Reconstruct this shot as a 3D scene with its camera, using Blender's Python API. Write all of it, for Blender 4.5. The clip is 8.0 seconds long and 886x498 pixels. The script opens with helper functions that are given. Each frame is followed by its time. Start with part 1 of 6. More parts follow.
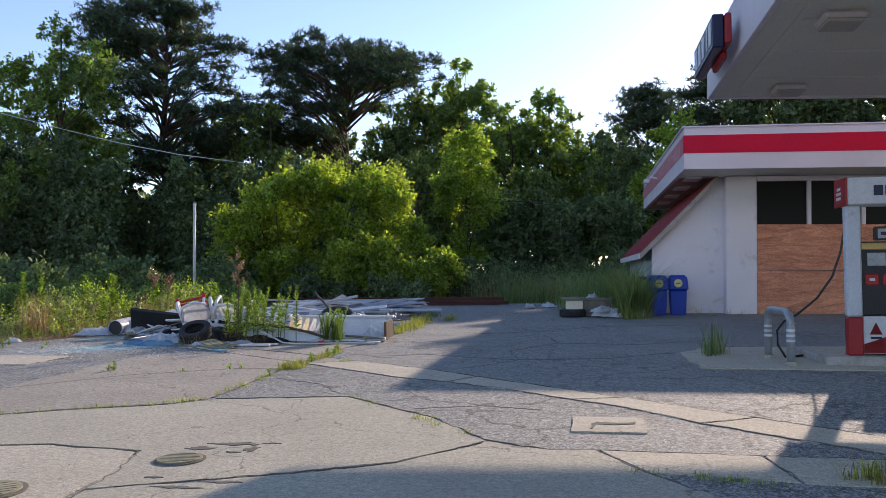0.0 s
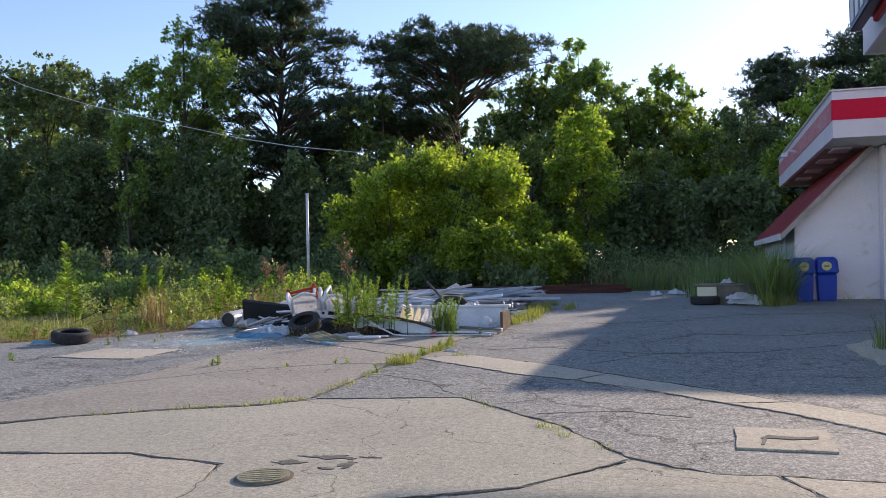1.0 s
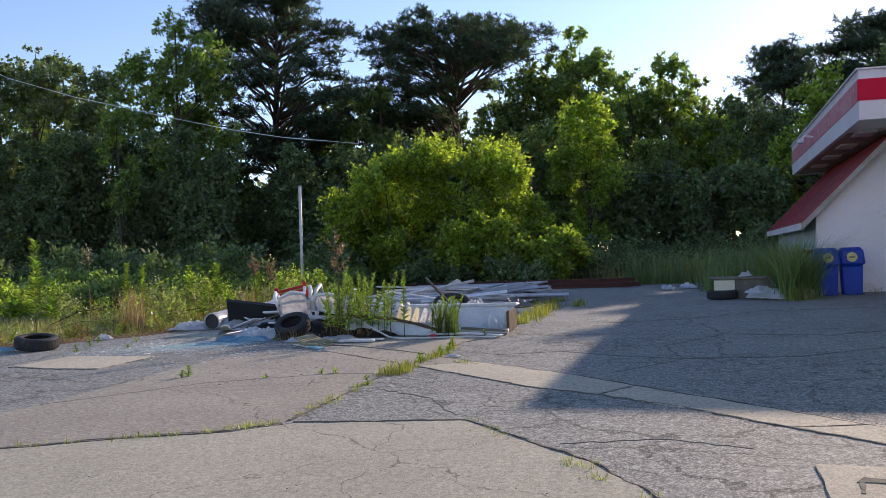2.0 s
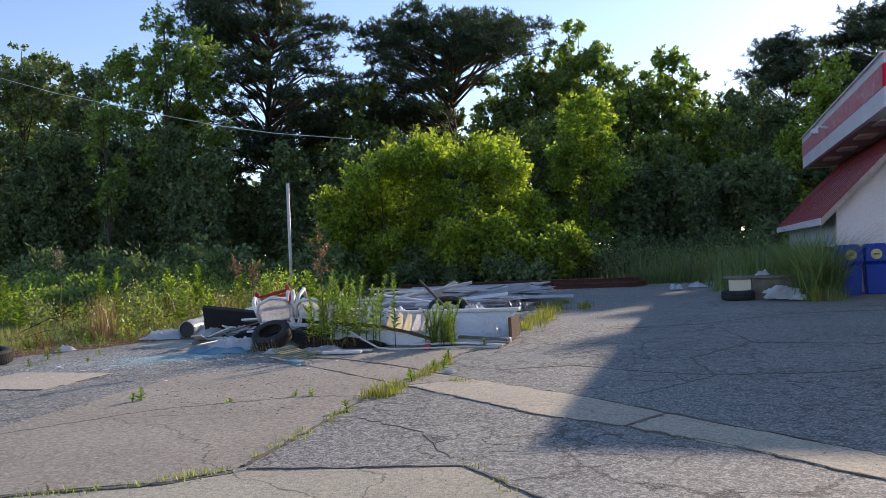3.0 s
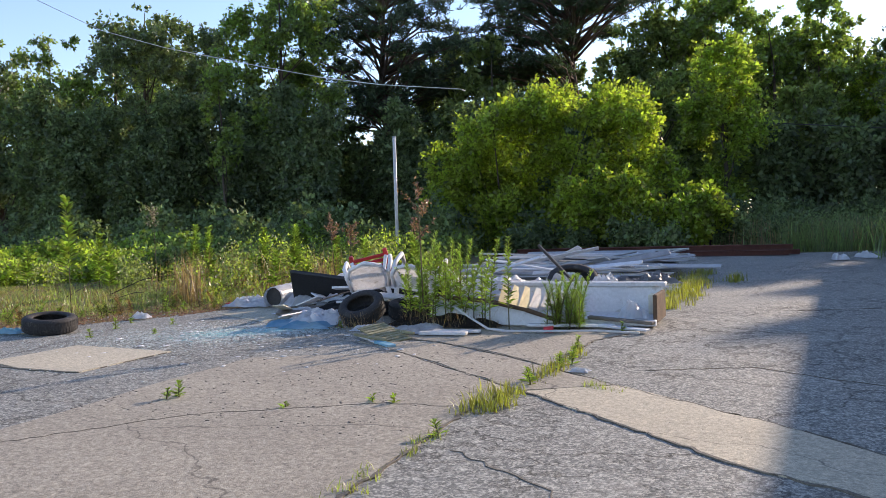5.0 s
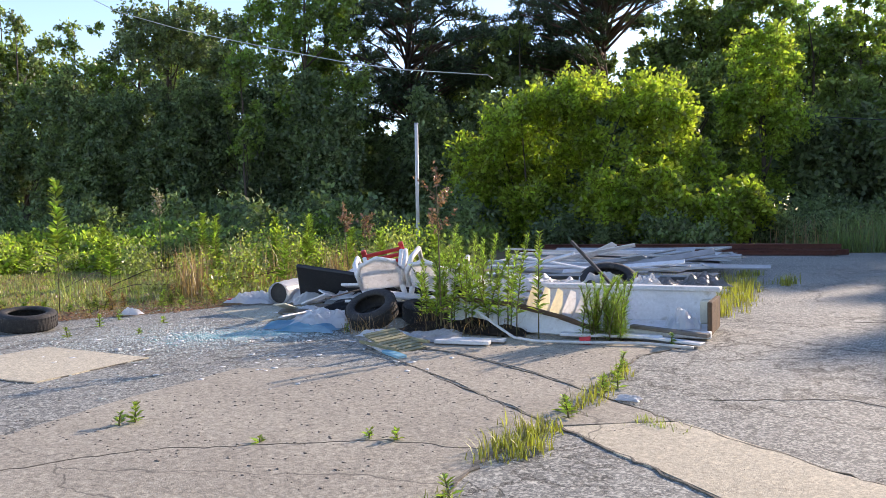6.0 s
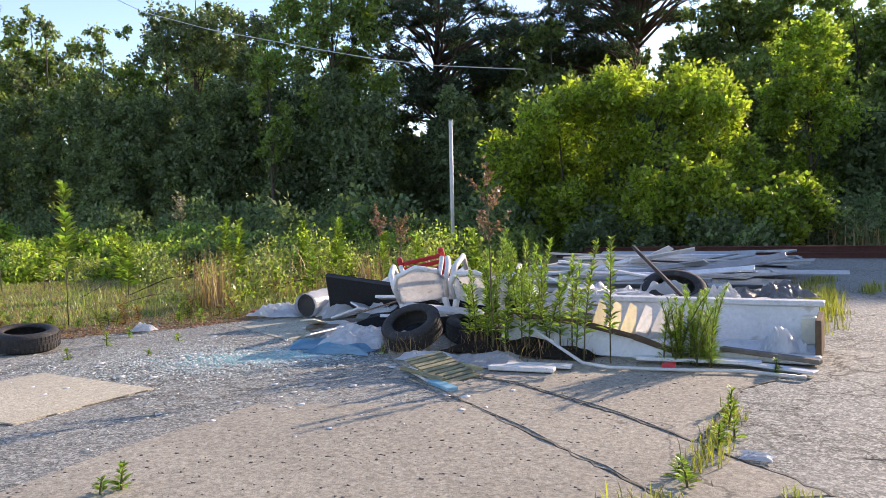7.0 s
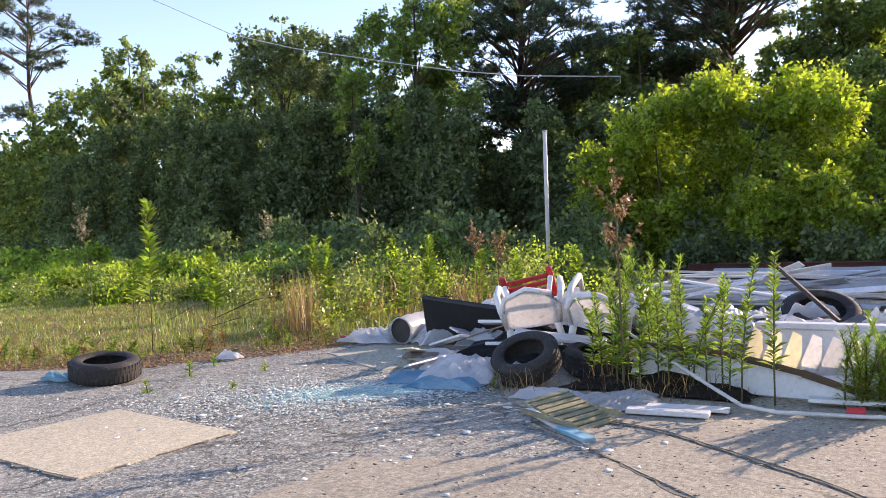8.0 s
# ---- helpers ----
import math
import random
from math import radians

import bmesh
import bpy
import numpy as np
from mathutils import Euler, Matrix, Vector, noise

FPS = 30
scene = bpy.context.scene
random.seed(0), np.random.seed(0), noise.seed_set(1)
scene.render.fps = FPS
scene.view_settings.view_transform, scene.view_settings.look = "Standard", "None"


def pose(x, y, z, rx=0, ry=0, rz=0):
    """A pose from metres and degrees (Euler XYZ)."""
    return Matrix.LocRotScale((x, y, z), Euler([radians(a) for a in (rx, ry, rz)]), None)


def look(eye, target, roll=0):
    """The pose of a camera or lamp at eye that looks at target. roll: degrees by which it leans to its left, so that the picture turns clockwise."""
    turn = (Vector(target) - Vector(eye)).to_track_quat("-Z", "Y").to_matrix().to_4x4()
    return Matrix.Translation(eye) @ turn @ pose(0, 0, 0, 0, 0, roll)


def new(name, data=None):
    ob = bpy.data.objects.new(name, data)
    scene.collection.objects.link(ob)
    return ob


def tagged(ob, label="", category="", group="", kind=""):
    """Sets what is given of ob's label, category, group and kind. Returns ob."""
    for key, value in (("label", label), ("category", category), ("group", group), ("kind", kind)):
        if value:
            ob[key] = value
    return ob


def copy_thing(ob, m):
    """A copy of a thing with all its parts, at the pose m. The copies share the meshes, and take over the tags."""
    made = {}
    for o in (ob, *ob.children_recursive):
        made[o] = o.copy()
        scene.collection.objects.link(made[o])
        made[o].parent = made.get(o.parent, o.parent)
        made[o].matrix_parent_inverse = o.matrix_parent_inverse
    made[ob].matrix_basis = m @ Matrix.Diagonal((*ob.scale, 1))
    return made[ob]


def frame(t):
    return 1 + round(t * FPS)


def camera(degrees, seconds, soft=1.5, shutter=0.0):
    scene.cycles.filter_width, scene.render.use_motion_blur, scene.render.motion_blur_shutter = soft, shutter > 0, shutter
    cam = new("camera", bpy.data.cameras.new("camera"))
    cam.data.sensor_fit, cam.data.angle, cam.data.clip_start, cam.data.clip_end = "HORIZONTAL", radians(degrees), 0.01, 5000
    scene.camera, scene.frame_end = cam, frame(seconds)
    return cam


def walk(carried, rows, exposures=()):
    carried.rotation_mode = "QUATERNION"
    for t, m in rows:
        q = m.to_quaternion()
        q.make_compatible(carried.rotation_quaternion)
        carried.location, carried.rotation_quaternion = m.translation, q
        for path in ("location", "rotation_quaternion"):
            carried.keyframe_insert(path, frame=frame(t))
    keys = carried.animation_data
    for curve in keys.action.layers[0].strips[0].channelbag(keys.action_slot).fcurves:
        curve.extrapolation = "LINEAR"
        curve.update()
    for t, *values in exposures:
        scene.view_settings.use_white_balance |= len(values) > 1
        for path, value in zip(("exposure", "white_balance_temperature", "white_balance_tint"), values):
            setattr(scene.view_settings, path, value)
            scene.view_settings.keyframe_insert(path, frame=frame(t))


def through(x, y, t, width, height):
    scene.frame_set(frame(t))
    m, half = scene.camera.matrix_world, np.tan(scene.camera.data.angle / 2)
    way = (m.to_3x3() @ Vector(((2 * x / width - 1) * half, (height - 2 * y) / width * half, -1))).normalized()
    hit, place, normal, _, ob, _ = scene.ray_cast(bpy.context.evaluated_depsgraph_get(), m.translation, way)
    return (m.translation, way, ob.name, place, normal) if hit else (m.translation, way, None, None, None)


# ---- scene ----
cam = camera(59.2, 8.0, soft=0.7)
PATH = [
    (0, (1.41, 2.883, 1.146), (1.117, 4.86, 1.202), -0.6),
    (0.5, (1.293, 3.341, 1.104), (0.811, 5.282, 1.139), -0.8),
    (1, (1.202, 3.782, 1.099), (0.623, 5.696, 1.133), -1.6),
    (1.5, (1.084, 4.273, 1.138), (0.477, 6.178, 1.175), -1.7),
    (1.7, (1.01, 4.476, 1.126), (0.422, 6.388, 1.144), -2.0),
    (2.8, (0.671, 5.662, 1.089), (0.098, 7.578, 1.113), -2.3),
    (3, (0.629, 5.845, 1.132), (0.054, 7.76, 1.148), -2.6),
    (3.5, (0.503, 6.176, 1.152), (-0.1, 8.083, 1.2), -2.1),
    (4, (0.331, 6.745, 1.13), (-0.253, 8.657, 1.196), -1.9),
    (4.5, (0.136, 7.098, 1.133), (-0.634, 8.944, 1.122), -0.2),
    (4.7, (0.071, 7.306, 1.103), (-0.735, 9.135, 1.034), -1.4),
    (5.8, (-0.331, 8.349, 1.11), (-1.255, 10.121, 1.04), -1.1),
    (6, (-0.432, 8.544, 1.093), (-1.34, 10.324, 1.007), -1.1),
    (6.5, (-0.711, 8.945, 1.113), (-1.659, 10.703, 1.022), -1.4),
    (7, (-1.057, 9.342, 1.111), (-2.027, 11.089, 1.031), -1.5),
    (7.5, (-1.354, 9.675, 1.131), (-2.415, 11.369, 1.065), -4.1),
    (8, (-1.686, 9.933, 1.101), (-2.833, 11.572, 1.073), -2.2),
]
walk(
    cam,
    [(t, look(eye, target, roll)) for t, eye, target, roll in PATH],
    exposures=[(0, 0.55, 6250, 25), (0.5, 0.67, 6250, 25), (1.2, 0.55, 6250, 25), (3, 0.46, 6250, 24), (4.5, 0.62, 6350, 23), (6, 1.13, 6500, 23), (7, 1.08, 6650, 24), (8, 1.24, 6900, 28)],
)

# ---- world, sun, exposure ----
SUN = Vector((1.0, 2.5, 0.98)).normalized()
world = bpy.data.worlds.new("world")
scene.world = world
world.use_nodes = True
wn = world.node_tree
sky = wn.nodes.new("ShaderNodeTexSky")
sky.sky_type = "NISHITA"
sky.sun_disc = False
sky.sun_elevation = math.asin(SUN.z)
sky.sun_rotation = math.atan2(SUN.x, SUN.y)
sky.air_density, sky.dust_density, sky.ozone_density = 1.0, 0.15, 2.0
wn.nodes["Background"].inputs["Strength"].default_value = 0.15
wn.links.new(sky.outputs[0], wn.nodes["Background"].inputs["Color"])
sun_data = bpy.data.lights.new("sun", "SUN")
sun_data.energy, sun_data.angle, sun_data.color = 3.9, radians(0.6), (1.0, 0.86, 0.64)
sun = new("sun", sun_data)
sun.matrix_world = look(SUN * 60, (0, 0, 0))
scene.view_settings.exposure = 0.0


# ---- materials ----
def nodes_of(name):
    m = bpy.data.materials.new(name)
    m.use_nodes = True
    return m, m.node_tree, m.node_tree.nodes["Principled BSDF"]


def node(nt, kind, **values):
    n = nt.nodes.new(kind)
    for k, v in values.items():
        n.inputs[k].default_value = v
    return n


def mixed(nt, fac, a, b, mode="MIX"):
    n = nt.nodes.new("ShaderNodeMix")
    n.data_type, n.blend_type = "RGBA", mode
    for i, v in ((0, fac), (6, a), (7, b)):
        if isinstance(v, bpy.types.NodeSocket):
            nt.links.new(v, n.inputs[i])
        else:
            n.inputs[i].default_value = v if i == 0 else (*v, 1)
    return n.outputs[2]


def ramp(nt, fac, lo, hi, a=0.0, b=1.0):
    n = nt.nodes.new("ShaderNodeMapRange")
    nt.links.new(fac, n.inputs[0])
    for i, v in enumerate((lo, hi, a, b)):
        n.inputs[i + 1].default_value = v
    return n.outputs[0]


def noise_of(nt, co, scale, detail=4.0, rough=0.6, distort=0.0):
    n = node(nt, "ShaderNodeTexNoise", Scale=scale, Detail=detail, Roughness=rough, Distortion=distort)
    nt.links.new(co, n.inputs["Vector"])
    return n.outputs["Fac"]


def bumped(nt, bsdf, height, strength, distance):
    n = node(nt, "ShaderNodeBump", Strength=strength, Distance=distance)
    nt.links.new(height, n.inputs["Height"])
    nt.links.new(n.outputs[0], bsdf.inputs["Normal"])


def surface(name, base, dark, rough=0.7, grain=60.0, stain=2.0, metal=0.0, bump=0.25, spread=0.12, dirt=None, gloss=0.4):
    """A surface with fine grain, broad stains and a spread from object to object."""
    m, nt, bsdf = nodes_of(name)
    co = nt.nodes.new("ShaderNodeTexCoord").outputs["Object"]
    broad = ramp(nt, noise_of(nt, co, stain, 5, 0.65), 0.38, 0.66)
    fine = noise_of(nt, co, grain, 3, 0.7)
    col = mixed(nt, broad, base, dark)
    col = mixed(nt, ramp(nt, fine, 0.3, 0.7, 0.0, 0.5), col, tuple(0.62 * c for c in base))
    if dirt:
        spots = ramp(nt, noise_of(nt, co, stain * 2.7, 6, 0.75, 0.6), 0.56, 0.68, 0.0, 0.8)
        col = mixed(nt, spots, col, dirt)
    info = nt.nodes.new("ShaderNodeObjectInfo").outputs["Random"]
    hsv = node(nt, "ShaderNodeHueSaturation")
    nt.links.new(col, hsv.inputs["Color"])
    nt.links.new(ramp(nt, info, 0, 1, 1 - spread, 1 + spread), hsv.inputs["Value"])
    nt.links.new(hsv.outputs[0], bsdf.inputs["Base Color"])
    nt.links.new(ramp(nt, fine, 0.3, 0.7, max(0.05, rough - 0.1), min(1, rough + 0.12)), bsdf.inputs["Roughness"])
    bsdf.inputs["Metallic"].default_value = metal
    bsdf.inputs["Specular IOR Level"].default_value = gloss
    bumped(nt, bsdf, fine, bump, 0.01)
    return m


def leafy(name, a, b, through=0.45, scale=0.5, gloss=0.08):
    """Foliage: light passes through it; the tone shifts from clump to clump and from leaf to leaf."""
    m, nt, bsdf = nodes_of(name)
    nt.nodes.remove(bsdf)
    co = nt.nodes.new("ShaderNodeTexCoord").outputs["Object"]
    island = nt.nodes.new("ShaderNodeNewGeometry").outputs["Random Per Island"]
    col = mixed(nt, ramp(nt, noise_of(nt, co, scale, 2), 0.35, 0.65), a, b)
    hsv = node(nt, "ShaderNodeHueSaturation")
    nt.links.new(col, hsv.inputs["Color"])
    nt.links.new(ramp(nt, island, 0, 1, 0.45, 1.5), hsv.inputs["Value"])
    nt.links.new(ramp(nt, island, 0, 1, 0.485, 0.512), hsv.inputs["Hue"])
    bright = mixed(nt, 1.0, hsv.outputs[0], (1.65, 1.9, 0.9), "MULTIPLY")
    dif = nt.nodes.new("ShaderNodeBsdfDiffuse")
    tra = nt.nodes.new("ShaderNodeBsdfTranslucent")
    glo = node(nt, "ShaderNodeBsdfGlossy", Roughness=0.45)
    nt.links.new(hsv.outputs[0], dif.inputs[0])
    nt.links.new(bright, tra.inputs[0])
    m1, m2 = node(nt, "ShaderNodeMixShader", Fac=through), node(nt, "ShaderNodeMixShader", Fac=gloss)
    nt.links.new(dif.outputs[0], m1.inputs[1])
    nt.links.new(tra.outputs[0], m1.inputs[2])
    nt.links.new(m1.outputs[0], m2.inputs[1])
    nt.links.new(glo.outputs[0], m2.inputs[2])
    nt.links.new(m2.outputs[0], nt.nodes["Material Output"].inputs["Surface"])
    return m



def film(name, a, b, through=0.35, gloss=0.2):
    """Thin plastic film or cloth that lets light through."""
    m = leafy(name, a, b, through, 3.0, gloss)
    for n in m.node_tree.nodes:
        if n.type == "MAP_RANGE" and abs(n.inputs[3].default_value - 0.45) < 0.01:
            n.inputs[3].default_value, n.inputs[4].default_value = 0.95, 1.05
        if n.type == "MIX" and n.blend_type == "MULTIPLY":
            n.inputs[7].default_value = (1, 1, 1, 1)
        if n.type == "BSDF_GLOSSY":
            n.inputs["Roughness"].default_value = 0.3
    return m


def asphalt_material():
    m, nt, bsdf = nodes_of("asphalt")
    co = nt.nodes.new("ShaderNodeTexCoord").outputs["Object"]
    vor = node(nt, "ShaderNodeTexVoronoi", Scale=88.0)
    nt.links.new(co, vor.inputs["Vector"])
    stones = vor.outputs["Color"]
    grey = nt.nodes.new("ShaderNodeRGBToBW")
    nt.links.new(stones, grey.inputs[0])
    broad = ramp(nt, noise_of(nt, co, 0.55, 6, 0.62), 0.35, 0.68)
    col = mixed(nt, broad, (0.202, 0.207, 0.186), (0.123, 0.127, 0.117))
    col = mixed(nt, ramp(nt, grey.outputs[0], 0.42, 0.72, 0.0, 0.85), col, (0.42, 0.41, 0.355))
    pale = ramp(nt, noise_of(nt, co, 1.9, 6, 0.7, 0.5), 0.56, 0.70, 0.0, 0.55)
    col = mixed(nt, pale, col, (0.36, 0.335, 0.285))
    mottle = ramp(nt, noise_of(nt, co, 19, 8, 0.9), 0.37, 0.63, 0.32, 1.68)
    hsv = node(nt, "ShaderNodeHueSaturation")
    nt.links.new(col, hsv.inputs["Color"])
    nt.links.new(mottle, hsv.inputs["Value"])
    col = hsv.outputs[0]
    # alligator cracks: bent cell edges, only where the surface is worn
    bend = node(nt, "ShaderNodeTexNoise", Scale=1.3, Detail=8.0, Roughness=0.68)
    nt.links.new(co, bend.inputs["Vector"])
    shifted = nt.nodes.new("ShaderNodeVectorMath")
    shifted.operation = "MULTIPLY_ADD"
    nt.links.new(bend.outputs["Color"], shifted.inputs[0])
    shifted.inputs[1].default_value = (1.15, 1.15, 0)
    nt.links.new(co, shifted.inputs[2])
    edge = node(nt, "ShaderNodeTexVoronoi", Scale=0.5)
    edge.feature = "DISTANCE_TO_EDGE"
    nt.links.new(shifted.outputs[0], edge.inputs["Vector"])
    fine = node(nt, "ShaderNodeTexVoronoi", Scale=3.1)
    fine.feature = "DISTANCE_TO_EDGE"
    nt.links.new(shifted.outputs[0], fine.inputs["Vector"])
    big = ramp(nt, edge.outputs["Distance"], 0.001, 0.006, 0.75, 0)
    small = ramp(nt, fine.outputs["Distance"], 0.004, 0.03, 0.85, 0)
    worn = ramp(nt, noise_of(nt, co, 0.45, 4), 0.44, 0.58)
    small_worn = nt.nodes.new("ShaderNodeMath")
    small_worn.operation = "MULTIPLY"
    nt.links.new(small, small_worn.inputs[0])
    nt.links.new(worn, small_worn.inputs[1])
    crack = nt.nodes.new("ShaderNodeMath")
    crack.operation = "MAXIMUM"
    nt.links.new(big, crack.inputs[0])
    nt.links.new(small_worn.outputs[0], crack.inputs[1])
    col = mixed(nt, ramp(nt, crack.outputs[0], 0, 1, 0, 0.85), col, (0.05, 0.047, 0.042))
    nt.links.new(col, bsdf.inputs["Base Color"])
    bsdf.inputs["Roughness"].default_value = 0.85
    rise = nt.nodes.new("ShaderNodeMath")
    rise.operation = "SUBTRACT"
    nt.links.new(grey.outputs[0], rise.inputs[0])
    nt.links.new(crack.outputs[0], rise.inputs[1])
    bumped(nt, bsdf, rise.outputs[0], 0.9, 0.012)
    return m


def concrete_material(name, base, dark, bare=0.3):
    m, nt, bsdf = nodes_of(name)
    co = nt.nodes.new("ShaderNodeTexCoord").outputs["Object"]
    broad = ramp(nt, noise_of(nt, co, 0.8, 6, 0.65), 0.35, 0.68)
    col = mixed(nt, broad, base, dark)
    speck = noise_of(nt, co, 70, 3, 0.8)
    col = mixed(nt, ramp(nt, speck, 0.38, 0.62, 0, 0.8), col, tuple(0.5 * c for c in base))
    stones = node(nt, "ShaderNodeTexVoronoi", Scale=74.0)
    nt.links.new(co, stones.inputs["Vector"])
    tone = nt.nodes.new("ShaderNodeRGBToBW")
    nt.links.new(stones.outputs["Color"], tone.inputs[0])
    worn = ramp(nt, noise_of(nt, co, 0.7, 4), 0.36, 0.62, 0.2 * bare, bare)
    pick = nt.nodes.new("ShaderNodeMath")
    pick.operation = "MULTIPLY"
    nt.links.new(ramp(nt, tone.outputs[0], 0.32, 0.62, 1, 0), pick.inputs[0])
    nt.links.new(worn, pick.inputs[1])
    col = mixed(nt, pick.outputs[0], col, (0.22, 0.195, 0.155))
    mottle = ramp(nt, noise_of(nt, co, 26, 8, 0.9), 0.37, 0.63, 0.76 - 0.4 * bare, 1.24 + 0.4 * bare)
    hsv = node(nt, "ShaderNodeHueSaturation")
    nt.links.new(col, hsv.inputs["Color"])
    nt.links.new(mottle, hsv.inputs["Value"])
    col = hsv.outputs[0]
    marks = ramp(nt, noise_of(nt, co, 6.0, 7, 0.75, 0.8), 0.6, 0.72, 0, 0.5)
    col = mixed(nt, marks, col, (0.13, 0.115, 0.095))
    bend = node(nt, "ShaderNodeTexNoise", Scale=1.6, Detail=5.0)
    nt.links.new(co, bend.inputs["Vector"])
    shifted = nt.nodes.new("ShaderNodeVectorMath")
    shifted.operation = "MULTIPLY_ADD"
    nt.links.new(bend.outputs["Color"], shifted.inputs[0])
    shifted.inputs[1].default_value = (0.9, 0.9, 0)
    nt.links.new(co, shifted.inputs[2])
    edge = node(nt, "ShaderNodeTexVoronoi", Scale=0.33)
    edge.feature = "DISTANCE_TO_EDGE"
    nt.links.new(shifted.outputs[0], edge.inputs["Vector"])
    crack = ramp(nt, edge.outputs["Distance"], 0.0006, 0.002, 0.6, 0)
    col = mixed(nt, crack, col, (0.06, 0.053, 0.045))
    nt.links.new(col, bsdf.inputs["Base Color"])
    bsdf.inputs["Roughness"].default_value = 0.9
    bumped(nt, bsdf, speck, 0.5, 0.008)
    return m


def plywood_material():
    m, nt, bsdf = nodes_of("plywood")
    co = nt.nodes.new("ShaderNodeTexCoord").outputs["Object"]
    stretch = nt.nodes.new("ShaderNodeMapping")
    stretch.inputs["Scale"].default_value = (0.8, 0.8, 3.6)
    nt.links.new(co, stretch.inputs[0])
    flame = noise_of(nt, stretch.outputs[0], 1.3, 7, 0.7, 1.6)
    col = mixed(nt, ramp(nt, flame, 0.36, 0.62), (0.80, 0.37, 0.21), (0.46, 0.16, 0.09))
    grain = noise_of(nt, stretch.outputs[0], 22, 4, 0.7)
    col = mixed(nt, ramp(nt, grain, 0.48, 0.62, 0, 0.6), col, (0.24, 0.10, 0.055))
    nt.links.new(col, bsdf.inputs["Base Color"])
    bsdf.inputs["Roughness"].default_value = 0.75
    bumped(nt, bsdf, grain, 0.3, 0.004)
    return m


def ground_material():
    m, nt, bsdf = nodes_of("verge_soil")
    co = nt.nodes.new("ShaderNodeTexCoord").outputs["Object"]
    a = ramp(nt, noise_of(nt, co, 0.9, 6, 0.7), 0.42, 0.6)
    col = mixed(nt, a, (0.17, 0.115, 0.055), (0.125, 0.15, 0.045))
    b = ramp(nt, noise_of(nt, co, 9, 5, 0.75), 0.45, 0.7, 0, 0.7)
    col = mixed(nt, b, col, (0.19, 0.125, 0.065))
    nt.links.new(col, bsdf.inputs["Base Color"])
    bsdf.inputs["Roughness"].default_value = 0.95
    bumped(nt, bsdf, noise_of(nt, co, 22, 5, 0.8), 0.8, 0.03)
    return m


ASPHALT = asphalt_material()
CONCRETE = concrete_material("concrete", (0.56, 0.515, 0.38), (0.45, 0.41, 0.305), 0.12)
CONCRETE_BARE = concrete_material("worn_concrete", (0.47, 0.42, 0.325), (0.36, 0.32, 0.25), 0.55)
CONCRETE_PALE = concrete_material("pale_concrete", (0.66, 0.585, 0.43), (0.54, 0.475, 0.35), 0.15)
SOIL = ground_material()
PLYWOOD = plywood_material()
WHITE_WALL = surface("white_wall_paint", (0.83, 0.79, 0.82), (0.76, 0.72, 0.74), 0.7, 40, 0.7, bump=0.12, spread=0.03, dirt=(0.52, 0.47, 0.42))
BLUE_WALL = surface("pale_blue_wall_paint", (0.50, 0.58, 0.66), (0.62, 0.65, 0.68), 0.7, 40, 1.2, bump=0.15, spread=0.03, dirt=(0.36, 0.36, 0.36))
FASCIA_WHITE = surface("fascia_white", (0.83, 0.77, 0.80), (0.72, 0.66, 0.69), 0.55, 50, 0.8, bump=0.08, spread=0.03)
FASCIA_RED = surface("fascia_red", (0.74, 0.016, 0.05), (0.66, 0.02, 0.06), 0.6, 40, 0.6, bump=0.05, spread=0.03, gloss=0.12)
FASCIA_FADED = surface("fascia_faded_red", (0.60, 0.17, 0.19), (0.62, 0.32, 0.34), 0.6, 30, 1.1, bump=0.05, spread=0.05, dirt=(0.7, 0.55, 0.55))
ROOF_RED = surface("roof_red_metal", (0.30, 0.045, 0.045), (0.22, 0.045, 0.045), 0.55, 40, 1.0, bump=0.1, spread=0.03)
SOFFIT = surface("soffit_paint", (0.84, 0.80, 0.71), (0.76, 0.72, 0.63), 0.7, 30, 0.5, bump=0.08, spread=0.03)
SOFFIT_OLD = surface("stained_soffit", (0.52, 0.47, 0.43), (0.30, 0.24, 0.20), 0.8, 25, 0.9, bump=0.15, spread=0.03, dirt=(0.16, 0.12, 0.10))
BARK = surface("bark", (0.10, 0.075, 0.055), (0.06, 0.045, 0.035), 0.95, 14, 3.0, bump=0.8)
PINE_BARK = surface("pine_bark", (0.14, 0.095, 0.07), (0.08, 0.055, 0.045), 0.95, 14, 3.0, bump=0.8)
LEAF = leafy("leaf_green", (0.13, 0.19, 0.036), (0.19, 0.245, 0.045), 0.66)
LEAF_BRIGHT = leafy("leaf_yellow_green", (0.20, 0.25, 0.032), (0.28, 0.315, 0.042), 0.66, 0.9, 0.04)
# dark greyed leaf colour that carries the wood's shade
LEAF_SHADE = leafy("leaf_shade", (0.108, 0.142, 0.074), (0.155, 0.198, 0.086), 0.36, gloss=0.025)
LEAF_MID = leafy("leaf_mid_green", (0.195, 0.25, 0.040), (0.26, 0.31, 0.048), 0.70, 0.8, 0.04)
LEAF_WOOD = leafy("leaf_wood", (0.130, 0.170, 0.066), (0.19, 0.23, 0.078), 0.58, 0.7, 0.03)
LEAF_GREY = leafy("leaf_grey_green", (0.105, 0.14, 0.06), (0.135, 0.17, 0.07), 0.45)
NEEDLE = leafy("pine_needle", (0.040, 0.064, 0.036), (0.060, 0.088, 0.042), 0.28, 0.5, 0.05)
GRASS = leafy("grass_green", (0.21, 0.24, 0.056), (0.285, 0.285, 0.08), 0.5, 1.2)
